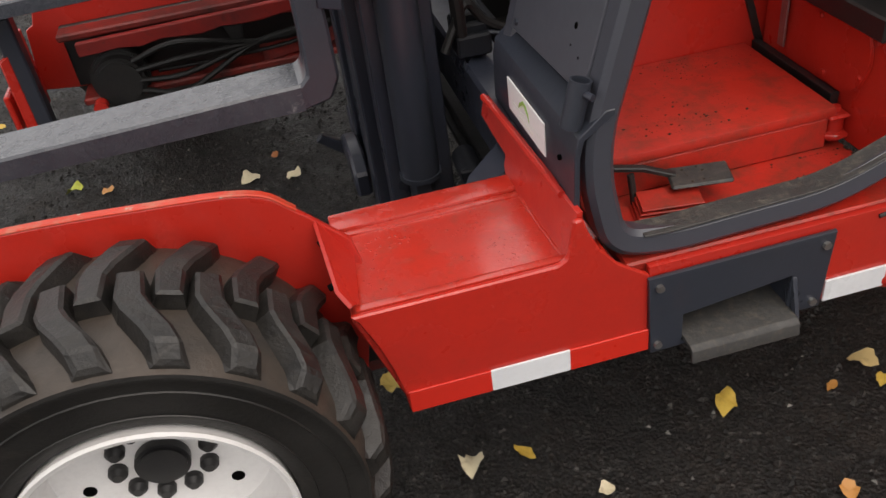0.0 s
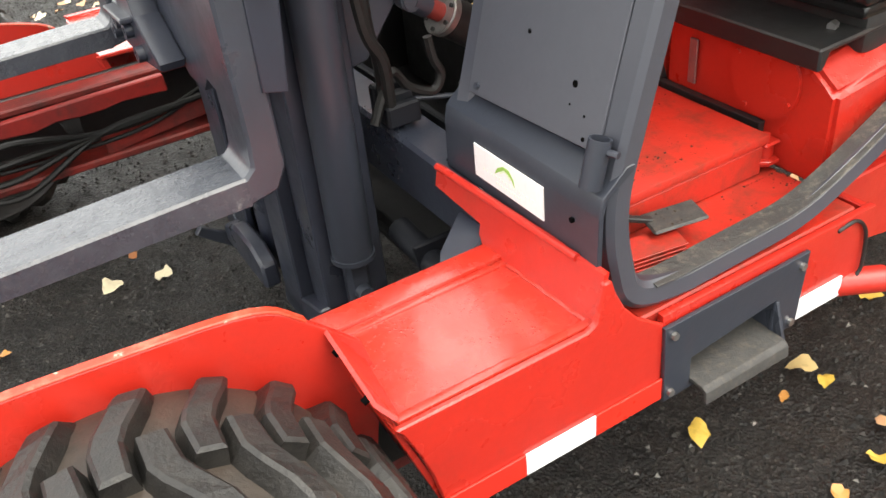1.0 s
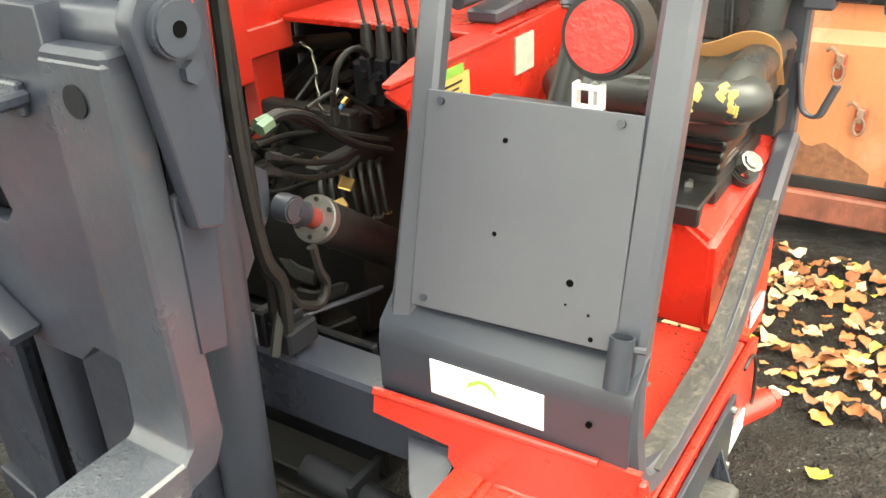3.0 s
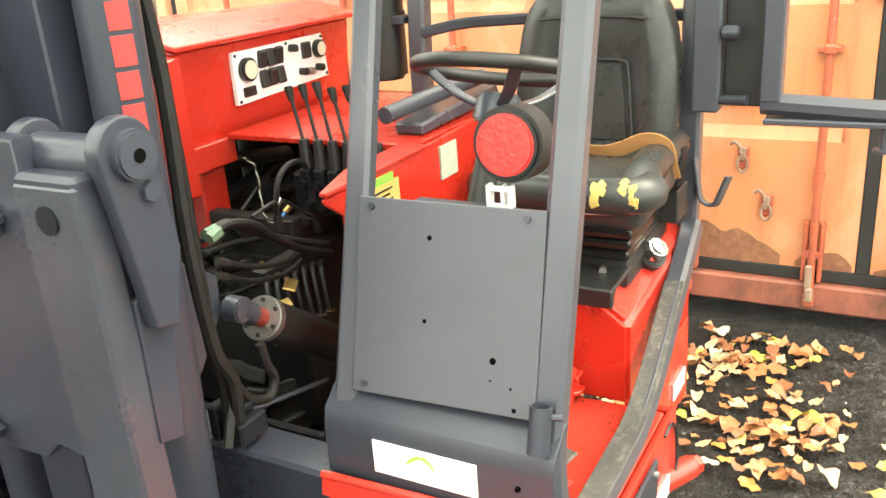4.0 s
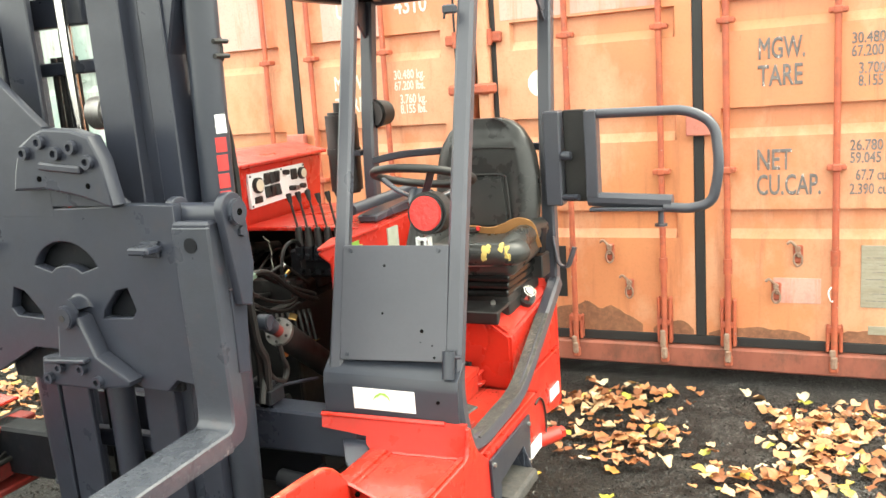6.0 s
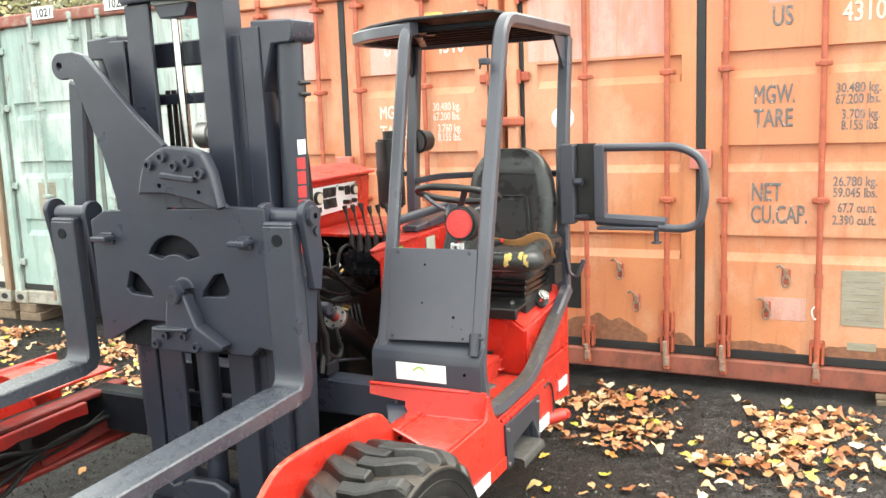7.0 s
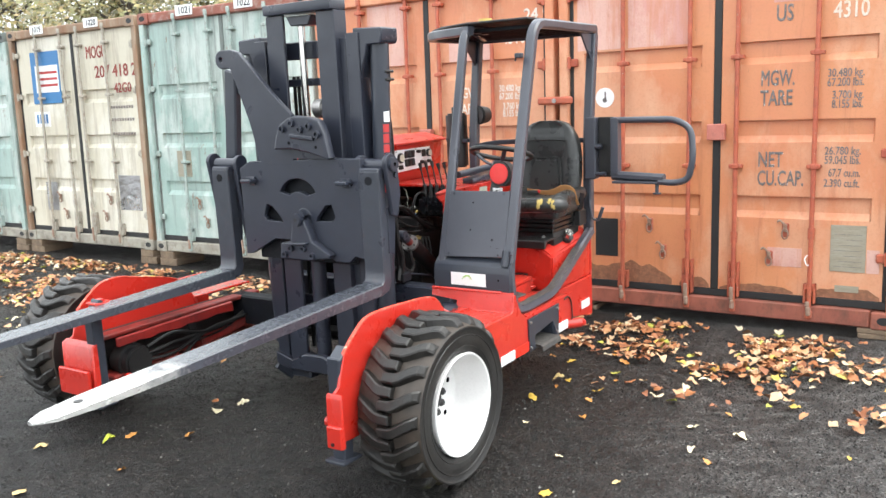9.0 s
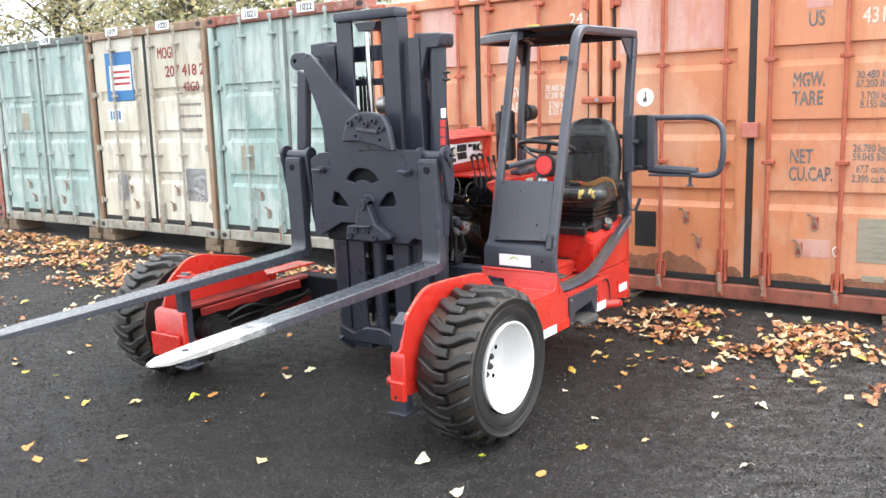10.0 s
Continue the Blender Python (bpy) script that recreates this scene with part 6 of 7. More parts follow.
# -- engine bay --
# Near-black floor, back and side sheets stand in for the bay's unlit depth.
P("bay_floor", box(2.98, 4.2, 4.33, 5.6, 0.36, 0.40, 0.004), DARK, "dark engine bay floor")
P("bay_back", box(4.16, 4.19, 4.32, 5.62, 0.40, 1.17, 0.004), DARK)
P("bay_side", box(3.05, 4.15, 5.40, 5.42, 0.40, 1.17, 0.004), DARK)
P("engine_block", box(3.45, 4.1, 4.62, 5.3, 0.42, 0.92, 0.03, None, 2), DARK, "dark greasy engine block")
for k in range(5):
    P("rocker_cover", box(3.5 + 0.11 * k, 3.59 + 0.11 * k, 4.66, 4.86, 0.92, 0.98, 0.012), DARK)
a_, e_ = Vector((3.123, 4.445, 0.930)), Vector((3.55, 4.495, 0.625))
d_ = (e_ - a_).normalized()
ti = P("tilt_cylinder", cyl(a_, e_, 0.046, 28, bevel=0.003), DARK, "dark grey tilt cylinder with a greasy rod")
P("gland", cyl(a_ - d_ * 0.012, a_ + d_ * 0.010, 0.049, 28, bevel=0.003), STEEL, parent=ti)
s_ = d_.cross(Vector((0, 0, 1))).normalized()
t_ = s_.cross(d_)
for k in range(6):
    o_ = (s_ * math.cos(k * 1.047 + 0.6) + t_ * math.sin(k * 1.047 + 0.6)) * 0.038
    P("bolt", cyl(a_ - d_ * 0.017 + o_, a_ + o_, 0.0048, 8), DARK, parent=ti)
P("rod", cyl(a_ - d_ * 0.085, a_, 0.021, 18), DARK_RED, parent=ti)
P("rod_clevis", cyl(a_ - d_ * 0.10, a_ - d_ * 0.05, 0.026, 16, bevel=0.003), GREY, parent=ti)
P("rod_eye", cyl(a_ - d_ * 0.105 + Vector((0, -0.022, 0)), a_ - d_ * 0.105 + Vector((0, 0.022, 0)), 0.027, 20, bevel=0.004), GREY, parent=ti)
P("tilt_lug", prism([(2.88, 0.86), (2.90, 1.12), (2.95, 1.12), (3.035, 1.06), (3.03, 0.985), (2.94, 0.87)], "y", 4.468, 4.486, 0.003), GREY, "grey lug for the tilt cylinder")
rng = random.Random(5)
for k in range(16):
    y = 4.66 + 0.24 * rng.random()
    z = 0.80 + 0.24 * rng.random()
    x0 = 3.14 + 0.2 * rng.random()
    pts = [(x0, y, z), (x0 + 0.12, y - 0.05 + 0.10 * rng.random(), z - 0.06 * rng.random()), (x0 + 0.26, y + 0.08 * rng.random(), z - 0.14 * rng.random()), (x0 + 0.42 + 0.1 * rng.random(), y + 0.1 * rng.random(), z + 0.12 * (rng.random() - 0.4)), (x0 + 0.62, y + 0.1, z + 0.05)]
    h = P("bay_hose", hose(pts, rng.choice((0.006, 0.008, 0.011))), HOSE)
    if k % 4 == 0:
        q, q2 = Vector(pts[1]), Vector(pts[2])
        P("hose_fitting", cyl(q, q + (q2 - q).normalized() * 0.026, 0.011, 6), STEEL if k % 8 else BRASS, parent=h)
# Pipe under the dash, arched hose, twisted wire.
pp = P("air_pipe", cyl((3.58, 4.975, 1.113), (3.95, 5.015, 1.050), 0.023, 18, bevel=0.003), BLACK, "black rubber air pipe")
P("pipe_clamp", cyl((3.72, 4.990, 1.089), (3.736, 4.992, 1.086), 0.0255, 18), DARK, parent=pp)
ah = P("arched_hose", hose([(3.388, 4.60, 1.04), (3.390, 4.60, 1.09), (3.415, 4.60, 1.150), (3.462, 4.60, 1.170), (3.505, 4.60, 1.160), (3.532, 4.60, 1.125)], 0.0075), HOSE, "arched black hose")
P("hose_ferrule", cyl((3.532, 4.60, 1.127), (3.536, 4.60, 1.05), 0.0125, 12, bevel=0.002), DARK, parent=ah)
P("hose_ferrule", cyl((3.388, 4.60, 1.062), (3.386, 4.60, 1.020), 0.011, 12, bevel=0.002), DARK, parent=ah)
wp = spline([(3.326, 4.62, 1.217), (3.357, 4.62, 1.189), (3.363, 4.62, 1.137), (3.362, 4.62, 1.084), (3.373, 4.62, 1.052), (3.402, 4.62, 1.036), (3.430, 4.62, 1.042)], 12)
for k, m_ in enumerate((OLD_LABEL, BLACK)):
    tw = [Vector(q_) + Vector((0.0019 * math.cos(i * 0.55 + math.pi * k), 0.0019 * math.sin(i * 0.55 + math.pi * k), 0)) for i, q_ in enumerate(wp)]
    wr = P("wire", sweep(tw, circle(0.0017, 6)), m_, "twisted pale and black wires")
P("wire_sleeve", cyl((3.418, 4.62, 1.038), (3.440, 4.62, 1.050), 0.0042, 8), BLUE, parent=wr)
P("wire_plug", cyl((3.440, 4.62, 1.050), (3.462, 4.615, 1.064), 0.0075, 8), BRASS, parent=wr)
P("thin_pipe", hose([(3.30, 4.60, 1.085), (3.40, 4.60, 1.094), (3.47, 4.60, 1.05), (3.56, 4.60, 0.985)], 0.005), DARK)
P("pipe_fitting", cyl((3.392, 4.60, 1.088), (3.404, 4.60, 1.098), 0.009, 6), STEEL)
# Added dark sheet that paints shade in front of the engine.
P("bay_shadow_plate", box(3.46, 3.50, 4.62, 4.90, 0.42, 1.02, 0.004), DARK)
for k in range(7):
    x = 3.24 + 0.034 * k
    lo = P("looped_hose", hose([(x, 4.52, 0.845 - 0.008 * k), (x + 0.012, 4.54, 0.905 - 0.006 * k), (x + 0.045, 4.57, 0.932 - 0.006 * k), (x + 0.10, 4.61, 0.915 - 0.006 * k), (x + 0.16, 4.64, 0.86)], 0.008), HOSE)
    P("hose_fitting", cyl((x, 4.52, 0.80), (x, 4.52, 0.846 - 0.008 * k), 0.0125, 6), STEEL if k % 3 else BRASS, parent=lo)
P("hose_manifold", box(3.31, 3.47, 4.60, 4.64, 0.905, 0.945, 0.006), DARK, "greasy black hose manifold")
for x, y, z, a in ((3.285, 4.50, 0.935, 25), (3.235, 4.49, 0.905, -30)):
    P("brass_tag", obox(pose(x, y, z, 20, -12, a), 0.045, 0.030, 0.006, 0.002), BRASS, "tarnished brass tag")
braid = (([(3.078, 4.50, 1.131), (3.107, 4.50, 1.138), (3.153, 4.50, 1.130), (3.207, 4.50, 1.103), (3.260, 4.50, 1.057), (3.338, 4.50, 1.005), (3.450, 4.50, 0.953)], 0.0095), ([(3.100, 4.53, 1.125), (3.150, 4.53, 1.128), (3.225, 4.52, 1.080), (3.322, 4.51, 1.030), (3.450, 4.51, 0.976)], 0.0090), ([(3.090, 4.50, 1.063), (3.18, 4.50, 1.02), (3.27, 4.50, 0.995), (3.32, 4.50, 0.998)], 0.0065), ([(3.090, 4.51, 1.030), (3.18, 4.51, 0.985), (3.28, 4.51, 0.962), (3.36, 4.52, 0.965)], 0.0065))
for k, (pts, rr) in enumerate(braid):
    lh = P("long_hose", hose(pts, rr), HOSE, "braided black hydraulic hose")
    q, q2 = Vector(pts[0]), Vector(pts[1])
    P("green_fitting", cyl(q - (q2 - q).normalized() * 0.020, q + (q2 - q).normalized() * 0.012, rr * 1.5, 6), GREEN_CAP if k < 2 else DARK, "pale green hose fitting" if k < 2 else "", parent=lh)

# -- frame between mast and cab --
cb = P("cross_beam", prism([(4.065, 0.735), (4.065, 0.60), (5.30, 0.58), (5.36, 0.60), (5.36, 0.745)], "x", 2.93, 3.03, 0.008), MAST, "slate grey cross beam")
P("beam_gusset", hull([(2.928, 4.112, 0.671), (2.935, 4.012, 0.668), (2.815, 4.012, 0.607), (2.845, 4.055, 0.640), (2.928, 4.112, 0.655), (2.935, 4.012, 0.652), (2.815, 4.012, 0.592), (2.845, 4.055, 0.625)], 0.002), MAST, "slate grey triangular gusset")
# Added sheet, near black, so the gap below the beam reads as shade.
P("shade_pan", box(2.96, 4.10, 4.30, 5.40, 0.35, 0.365, 0.004), DARK, "near-black plate added under the engine to darken the void")
P("outrigger_root", box(2.82, 2.925, 5.16, 5.60, 0.42, 0.60, 0.010), GREASY_SHADED, "dark outrigger root")
# Added upright sheet that hides lit floor and ground behind the beam.
P("shade_wall", box(3.08, 3.10, 4.30, 5.38, 0.37, 0.70, 0.004), GREASY_SHADED, "near-black sheet added to block light behind the cross beam")
P("pivot_tube", cyl((2.90, 4.34, 0.52), (2.90, 4.10, 0.50), 0.030, 18), GREASY_SHADED)
P("pivot_flange", prism([(2.86, 0.56), (2.96, 0.56), (2.91, 0.44), (2.88, 0.44)], "y", 4.20, 4.215, 0.003), GREASY_SHADED)
P("stay_rod", cyl((2.941, 4.403, 0.80), (3.25, 4.40, 0.725), 0.006, 8), GREY)
for k in range(3):
    P("manifold_block", box(2.92, 3.0, 4.36 + 0.03 * k, 4.385 + 0.03 * k, 0.75, 0.80 + 0.015 * k, 0.005), GREASY_SHADED)
P("drop_hose", hose([(3.055, 4.403, 0.91), (3.062, 4.40, 0.86), (3.078, 4.40, 0.82), (3.054, 4.40, 0.787), (2.996, 4.40, 0.815), (2.955, 4.39, 0.865), (2.92, 4.38, 0.82), (2.89, 4.37, 0.77)], 0.0105), HOSE)

# -- mast --
for s in (-1, 1):
    def my(d):
        return YC + s * d
    rail = prism([(2.725, my(0.28)), (2.725, my(0.36)), (2.885, my(0.36)), (2.885, my(0.28)), (2.855, my(0.28)), (2.855, my(0.335)), (2.755, my(0.335)), (2.755, my(0.28))], "z", 0.20, 2.075, 0.004)
    ra = P("outer_rail", rail, MAST, "slate grey outer mast channel")
    inner = prism([(2.70, my(0.115)), (2.70, my(0.235)), (2.80, my(0.235)), (2.80, my(0.206)), (2.722, my(0.206)), (2.722, my(0.115))], "z", 0.22, 2.196, 0.004)
    P("inner_rail", inner, MAST, "slate grey inner mast channel")
    mid = prism([(2.735, my(0.16)), (2.735, my(0.275)), (2.85, my(0.275)), (2.85, my(0.245)), (2.76, my(0.245)), (2.76, my(0.16))], "z", 0.22, 2.055, 0.004)
    P("middle_rail", mid, MAST)
    co_ = 0.50 if s < 0 else 0.49
    P("rail_cap", prism([(my(0.32), 2.098), (my(co_), 2.090), (my(co_), 2.03), (my(co_ - 0.012), 2.012), (my(0.41), 2.010), (my(0.352), 1.823), (my(0.317), 1.823)], "x", 2.735, 2.875, 0.006), MAST, parent=ra)
    cy = P("lift_cylinder", cyl((2.80, my(0.382), 0.46), (2.80, my(0.438), 2.02), 0.048, 28, bevel=0.004), GREY, "slate grey lift cylinder")
    P("cylinder_collar", cyl((2.80, my(0.382), 0.455), (2.80, my(0.382), 0.475), 0.052, 28, bevel=0.004), GREY, parent=cy)
    clv = box(2.77, 2.83, my(0.362), my(0.402), 0.30, 0.46, 0.012)
    cyl((2.80, my(0.337), 0.37), (2.80, my(0.427), 0.37), 0.020, 14, clv)
    P("cylinder_clevis", clv, GREY, parent=cy)
    if s < 0:
        for k in range(7):
            z = 1.592 - 0.051 * k
            P("logo_shape", sweep([(2.80 - 0.0490 * math.cos(a), my(0.382 + 0.056 * (z - 0.46) / 1.56) - 0.0490 * math.sin(a), z) for a in np.linspace(0.80, 1.5, 7)], rect(0.0016, 0.041 + 0.004 * (k % 2), 0.0004), up=(0, 0, 1)), REDPRINT, "red logo shape", parent=cy)
        P("logo_plate", sweep([(2.80 - 0.0490 * math.cos(a), my(0.4247) - 0.0490 * math.sin(a), 1.650) for a in np.linspace(0.90, 1.6, 7)], rect(0.0016, 0.052, 0.0004), up=(0, 0, 1)), STICKER, parent=cy)
        cl = obox(pose(2.81, my(0.468), 1.855), 0.04, 0.022, 0.07, 0.006)
        for z in (1.835, 1.875):
            cyl((2.78, my(0.482), z), (2.84, my(0.482), z), 0.007, 8, cl)
        P("hose_clamp", cl, DARK, parent=ra)
    P("mast_foot", prism([(my(0.10), 0.20), (my(0.30), 0.20), (my(0.36), 0.27), (my(0.36), 0.33), (my(0.10), 0.25)], "x", 2.70, 2.88, 0.005), MAST)
    for k in range(26):
        z = 0.30 + 0.066 * k
        P("chain_link", box(2.775, 2.800, my(0.075) - 0.010, my(0.075) + 0.010, z, z + 0.05, 0.006), GREY_WORN)
    P("mast_brace", prism([(2.72, 0.22), (2.60, 0.30), (2.58, 0.28), (2.70, 0.18)], "y", my(0.24), my(0.26), 0.003), GREY)
P("mast_foot_plate", prism([(YC - 0.10, 0.255), (YC - 0.10, 0.33), (YC - 0.03, 0.36), (YC + 0.10, 0.355), (YC + 0.20, 0.31), (YC + 0.20, 0.255)], "x", 2.655, 2.70, 0.008), MAST, "grey plate across the mast foot")
hdb = box(2.672, 2.80, YC - 0.236, YC + 0.228, 2.196, 2.250, 0.010, None, 2)
head = P("mast_head", hdb, MAST, "slate grey mast cross head")
P("rod_mount", prism([(YC - 0.08, 2.185), (YC + 0.10, 2.185), (YC + 0.07, 2.135), (YC - 0.05, 2.135)], "x", 2.71, 2.80, 0.004), GREY, parent=head)
P("lift_rod", cyl((2.75, YC + 0.03, 1.25), (2.75, YC + 0.03, 2.14), 0.018, 22), CHROME, "polished chrome lift rod")
P("rod_barrel", cyl((2.75, YC + 0.03, 0.24), (2.75, YC + 0.03, 1.25), 0.042, 24, bevel=0.004), MAST)
for z0, z1 in ((1.967, 2.06), (1.825, 1.865), (1.46, 1.53), (0.20, 0.29), (0.60, 0.66)):
    P("mast_crossbar", box(2.80, 2.84, YC - 0.36, YC + 0.36, z0, z1, 0.005), MAST)
P("chain_roller", cyl((2.775, YC - 0.085, 1.705), (2.775, YC - 0.015, 1.705), 0.050, 28, bevel=0.008), STEEL)
P("roller_pin", cyl((2.775, YC - 0.11, 1.705), (2.775, YC + 0.005, 1.705), 0.018, 14), STEEL)
for k in range(12):
    P("lift_chain", box(2.822, 2.838, YC - 0.072, YC - 0.028, 1.60 + 0.028 * k, 1.622 + 0.028 * k, 0.004), GREY_WORN)
P("hose_guard", prism([(YC + 0.545, 1.92), (YC + 0.632, 1.945), (YC + 0.735, 0.95), (YC + 0.645, 0.95)], "x", 2.745, 2.80, 0.010), GREY, "slate grey hose guard beside the mast")
for z in (1.22, 1.80):
    P("guard_bracket", box(2.765, 2.79, YC + 0.36, YC + 0.606, z, z + 0.05, 0.004), GREY)
for k in range(6):
    y = YC + (-0.13, -0.10, 0.08, 0.11, 0.14, 0.17)[k]
    P("mast_hose", hose([(2.82, y, 0.35), (2.825, y + 0.005, 0.9), (2.815, y - 0.004, 1.4), (2.82, y, 1.88)], 0.010), HOSE)
for k in range(2):
    y = 4.365 + 0.024 * k
    P("side_hose", hose([(2.845, y + 0.02, 1.74 - 0.03 * k), (2.868 + 0.006 * k, y, 1.66), (2.888 + 0.02 * k, y, 1.49), (2.880 + 0.032 * k, y, 1.20), (2.895 + 0.018 * k, y, 0.985), (2.927, y, 0.905), (2.935, y + 0.01, 0.80)], 0.0135), HOSE, "thick black hydraulic hose beside the mast")

# -- carriage --
XP = 2.60
ol = [(YC + 0.40, 1.40), (YC + 0.40, 0.925), (YC + 0.355, 0.930), (YC + 0.175, 1.02), (YC - 0.14, 1.02), (YC - 0.19, 0.95), (YC - 0.24, 0.92), (YC - 0.33, 0.92), (YC - 0.37, 0.955), (YC - 0.44, 0.945), (YC - 0.44, 1.452), (YC - 0.346, 1.455), *arc(YC - 0.01, 1.15, 0.395, 52, 130, 12), (YC + 0.325, 1.438)]
w1 = arc(YC - 0.01, 1.245, 0.13, 18, 162, 10, 0.105) + arc(YC - 0.01, 1.24, 0.07, 150, 30, 5, 0.04)
w2 = [(YC + 0.222, 1.207), (YC + 0.18, 1.197), (YC + 0.12, 1.135), (YC + 0.115, 1.115), (YC + 0.225, 1.12), (YC + 0.245, 1.142)]
w3 = [(2 * YC - 0.012 - y, z + 0.012) for y, z in w2]
cp = PM("carriage_plate", plate([ol, w1, w2, w3], "x", XP, 0.035, 0.004), MAST, "slate grey rotating carriage plate with cut-outs")
P("backing_plate", box(XP + 0.030, XP + 0.05, YC - 0.34, YC + 0.34, 0.90, 1.43, 0.004), GREASY_SHADED, parent=cp)
armo = [(YC - 0.005, 1.68), (YC + 0.12, 1.793), (YC + 0.26, 1.936), (YC + 0.345, 2.018), (YC + 0.40, 2.035), *arc(YC + 0.467, 1.985, 0.050, 100, -110, 10), (YC + 0.41, 1.935), (YC + 0.365, 1.823), (YC + 0.298, 1.65), (YC + 0.258, 1.50), (YC + 0.235, 1.42), (YC + 0.0, 1.42)]
hole = arc(YC + 0.475, 1.985, 0.014, 0, 330, 11)
P_arm = PM("carriage_arm", plate([armo, hole], "x", XP - 0.003, 0.030, 0.004), MAST, "slate grey curved reach arm")
tb_ = PM("top_bracket", plate([[(YC + 0.09, 1.505), (YC + 0.075, 1.56), (YC + 0.045, 1.63), (YC - 0.015, 1.663), (YC - 0.06, 1.676), (YC - 0.16, 1.668), (YC - 0.225, 1.648), (YC - 0.258, 1.583), (YC - 0.280, 1.460), (YC - 0.27, 1.452), (YC - 0.16, 1.485), (YC - 0.03, 1.508)]], "x", XP - 0.040, 0.05, 0.008), MAST, "slate grey bolted top bracket")
for y, z in ((0.016, 1.611), (-0.048, 1.639), (-0.104, 1.606), (-0.164, 1.621), (-0.216, 1.580)):
    q = revolve([(0, 0.019), (0.018, 0.019), (0.018, 0.010), (0.006, 0.010), (0.006, 0.001), (0, 0.001)], (0, 0, 0), 18)
    bmesh.ops.transform(q, matrix=Matrix.Translation((XP - 0.063, YC + y, z)) @ Matrix.Rotation(radians(90), 4, "Z"), verts=q.verts)
    P("socket_bolt", q, MAST, parent=tb_)
P("bracket_bar", obox(pose(XP - 0.072, YC - 0.115, 1.567, 6, 0, 0), 0.022, 0.155, 0.022, 0.005), MAST, parent=tb_)
for y, z in ((-0.02, 1.538), (-0.20, 1.515)):
    P("bolt_hole", cyl((XP - 0.067, YC + y, z), (XP - 0.064, YC + y, z), 0.008, 10), HOLE, parent=tb_)
lb = PM("lower_bracket", plate([[(YC + 0.098, 0.928), (YC + 0.085, 1.012), (YC + 0.015, 1.024), (YC - 0.005, 1.14), *arc(YC - 0.045, 1.147, 0.042, 160, 20, 8), (YC - 0.088, 1.14), (YC - 0.135, 1.03), (YC - 0.25, 0.962), (YC - 0.24, 0.945), (YC - 0.11, 0.926)]], "x", XP - 0.045, 0.055, 0.008), MAST, "slate grey bolted lower bracket")
P("pivot_boss", cyl((XP - 0.092, YC - 0.048, 1.142), (XP - 0.06, YC - 0.048, 1.142), 0.034, 24, bevel=0.004), MAST, parent=lb)
P("pivot_hole", cyl((XP - 0.0935, YC - 0.048, 1.142), (XP - 0.0915, YC - 0.048, 1.142), 0.010, 12), BLACK, parent=lb)
P("bracket_bar", obox(pose(XP - 0.082, YC - 0.03, 1.014, -3, 0, 0), 0.03, 0.16, 0.012, 0.003), MAST, parent=lb)
for y, z in ((0.056, 0.954), (0.01, 0.988), (-0.077, 0.99), (-0.135, 0.955)):
    q = revolve([(0, 0.017), (0.016, 0.017), (0.016, 0.009), (0.006, 0.009), (0.006, 0.001), (0, 0.001)], (0, 0, 0), 18)
    bmesh.ops.transform(q, matrix=Matrix.Translation((XP - 0.073, YC + y, z)) @ Matrix.Rotation(radians(90), 4, "Z"), verts=q.verts)
    P("socket_bolt", q, MAST, parent=lb)
for s in (-1, 1):
    yt = YC + (0.315 if s > 0 else -0.347)
    q = obox(pose(XP - 0.045, yt, 1.335), 0.06, 0.075, 0.02, 0.005)
    box(XP - 0.03, XP - 0.017, yt - 0.03, yt + 0.03, 1.31, 1.355, 0.003, q)
    P("stop_block", q, MAST, parent=cp)

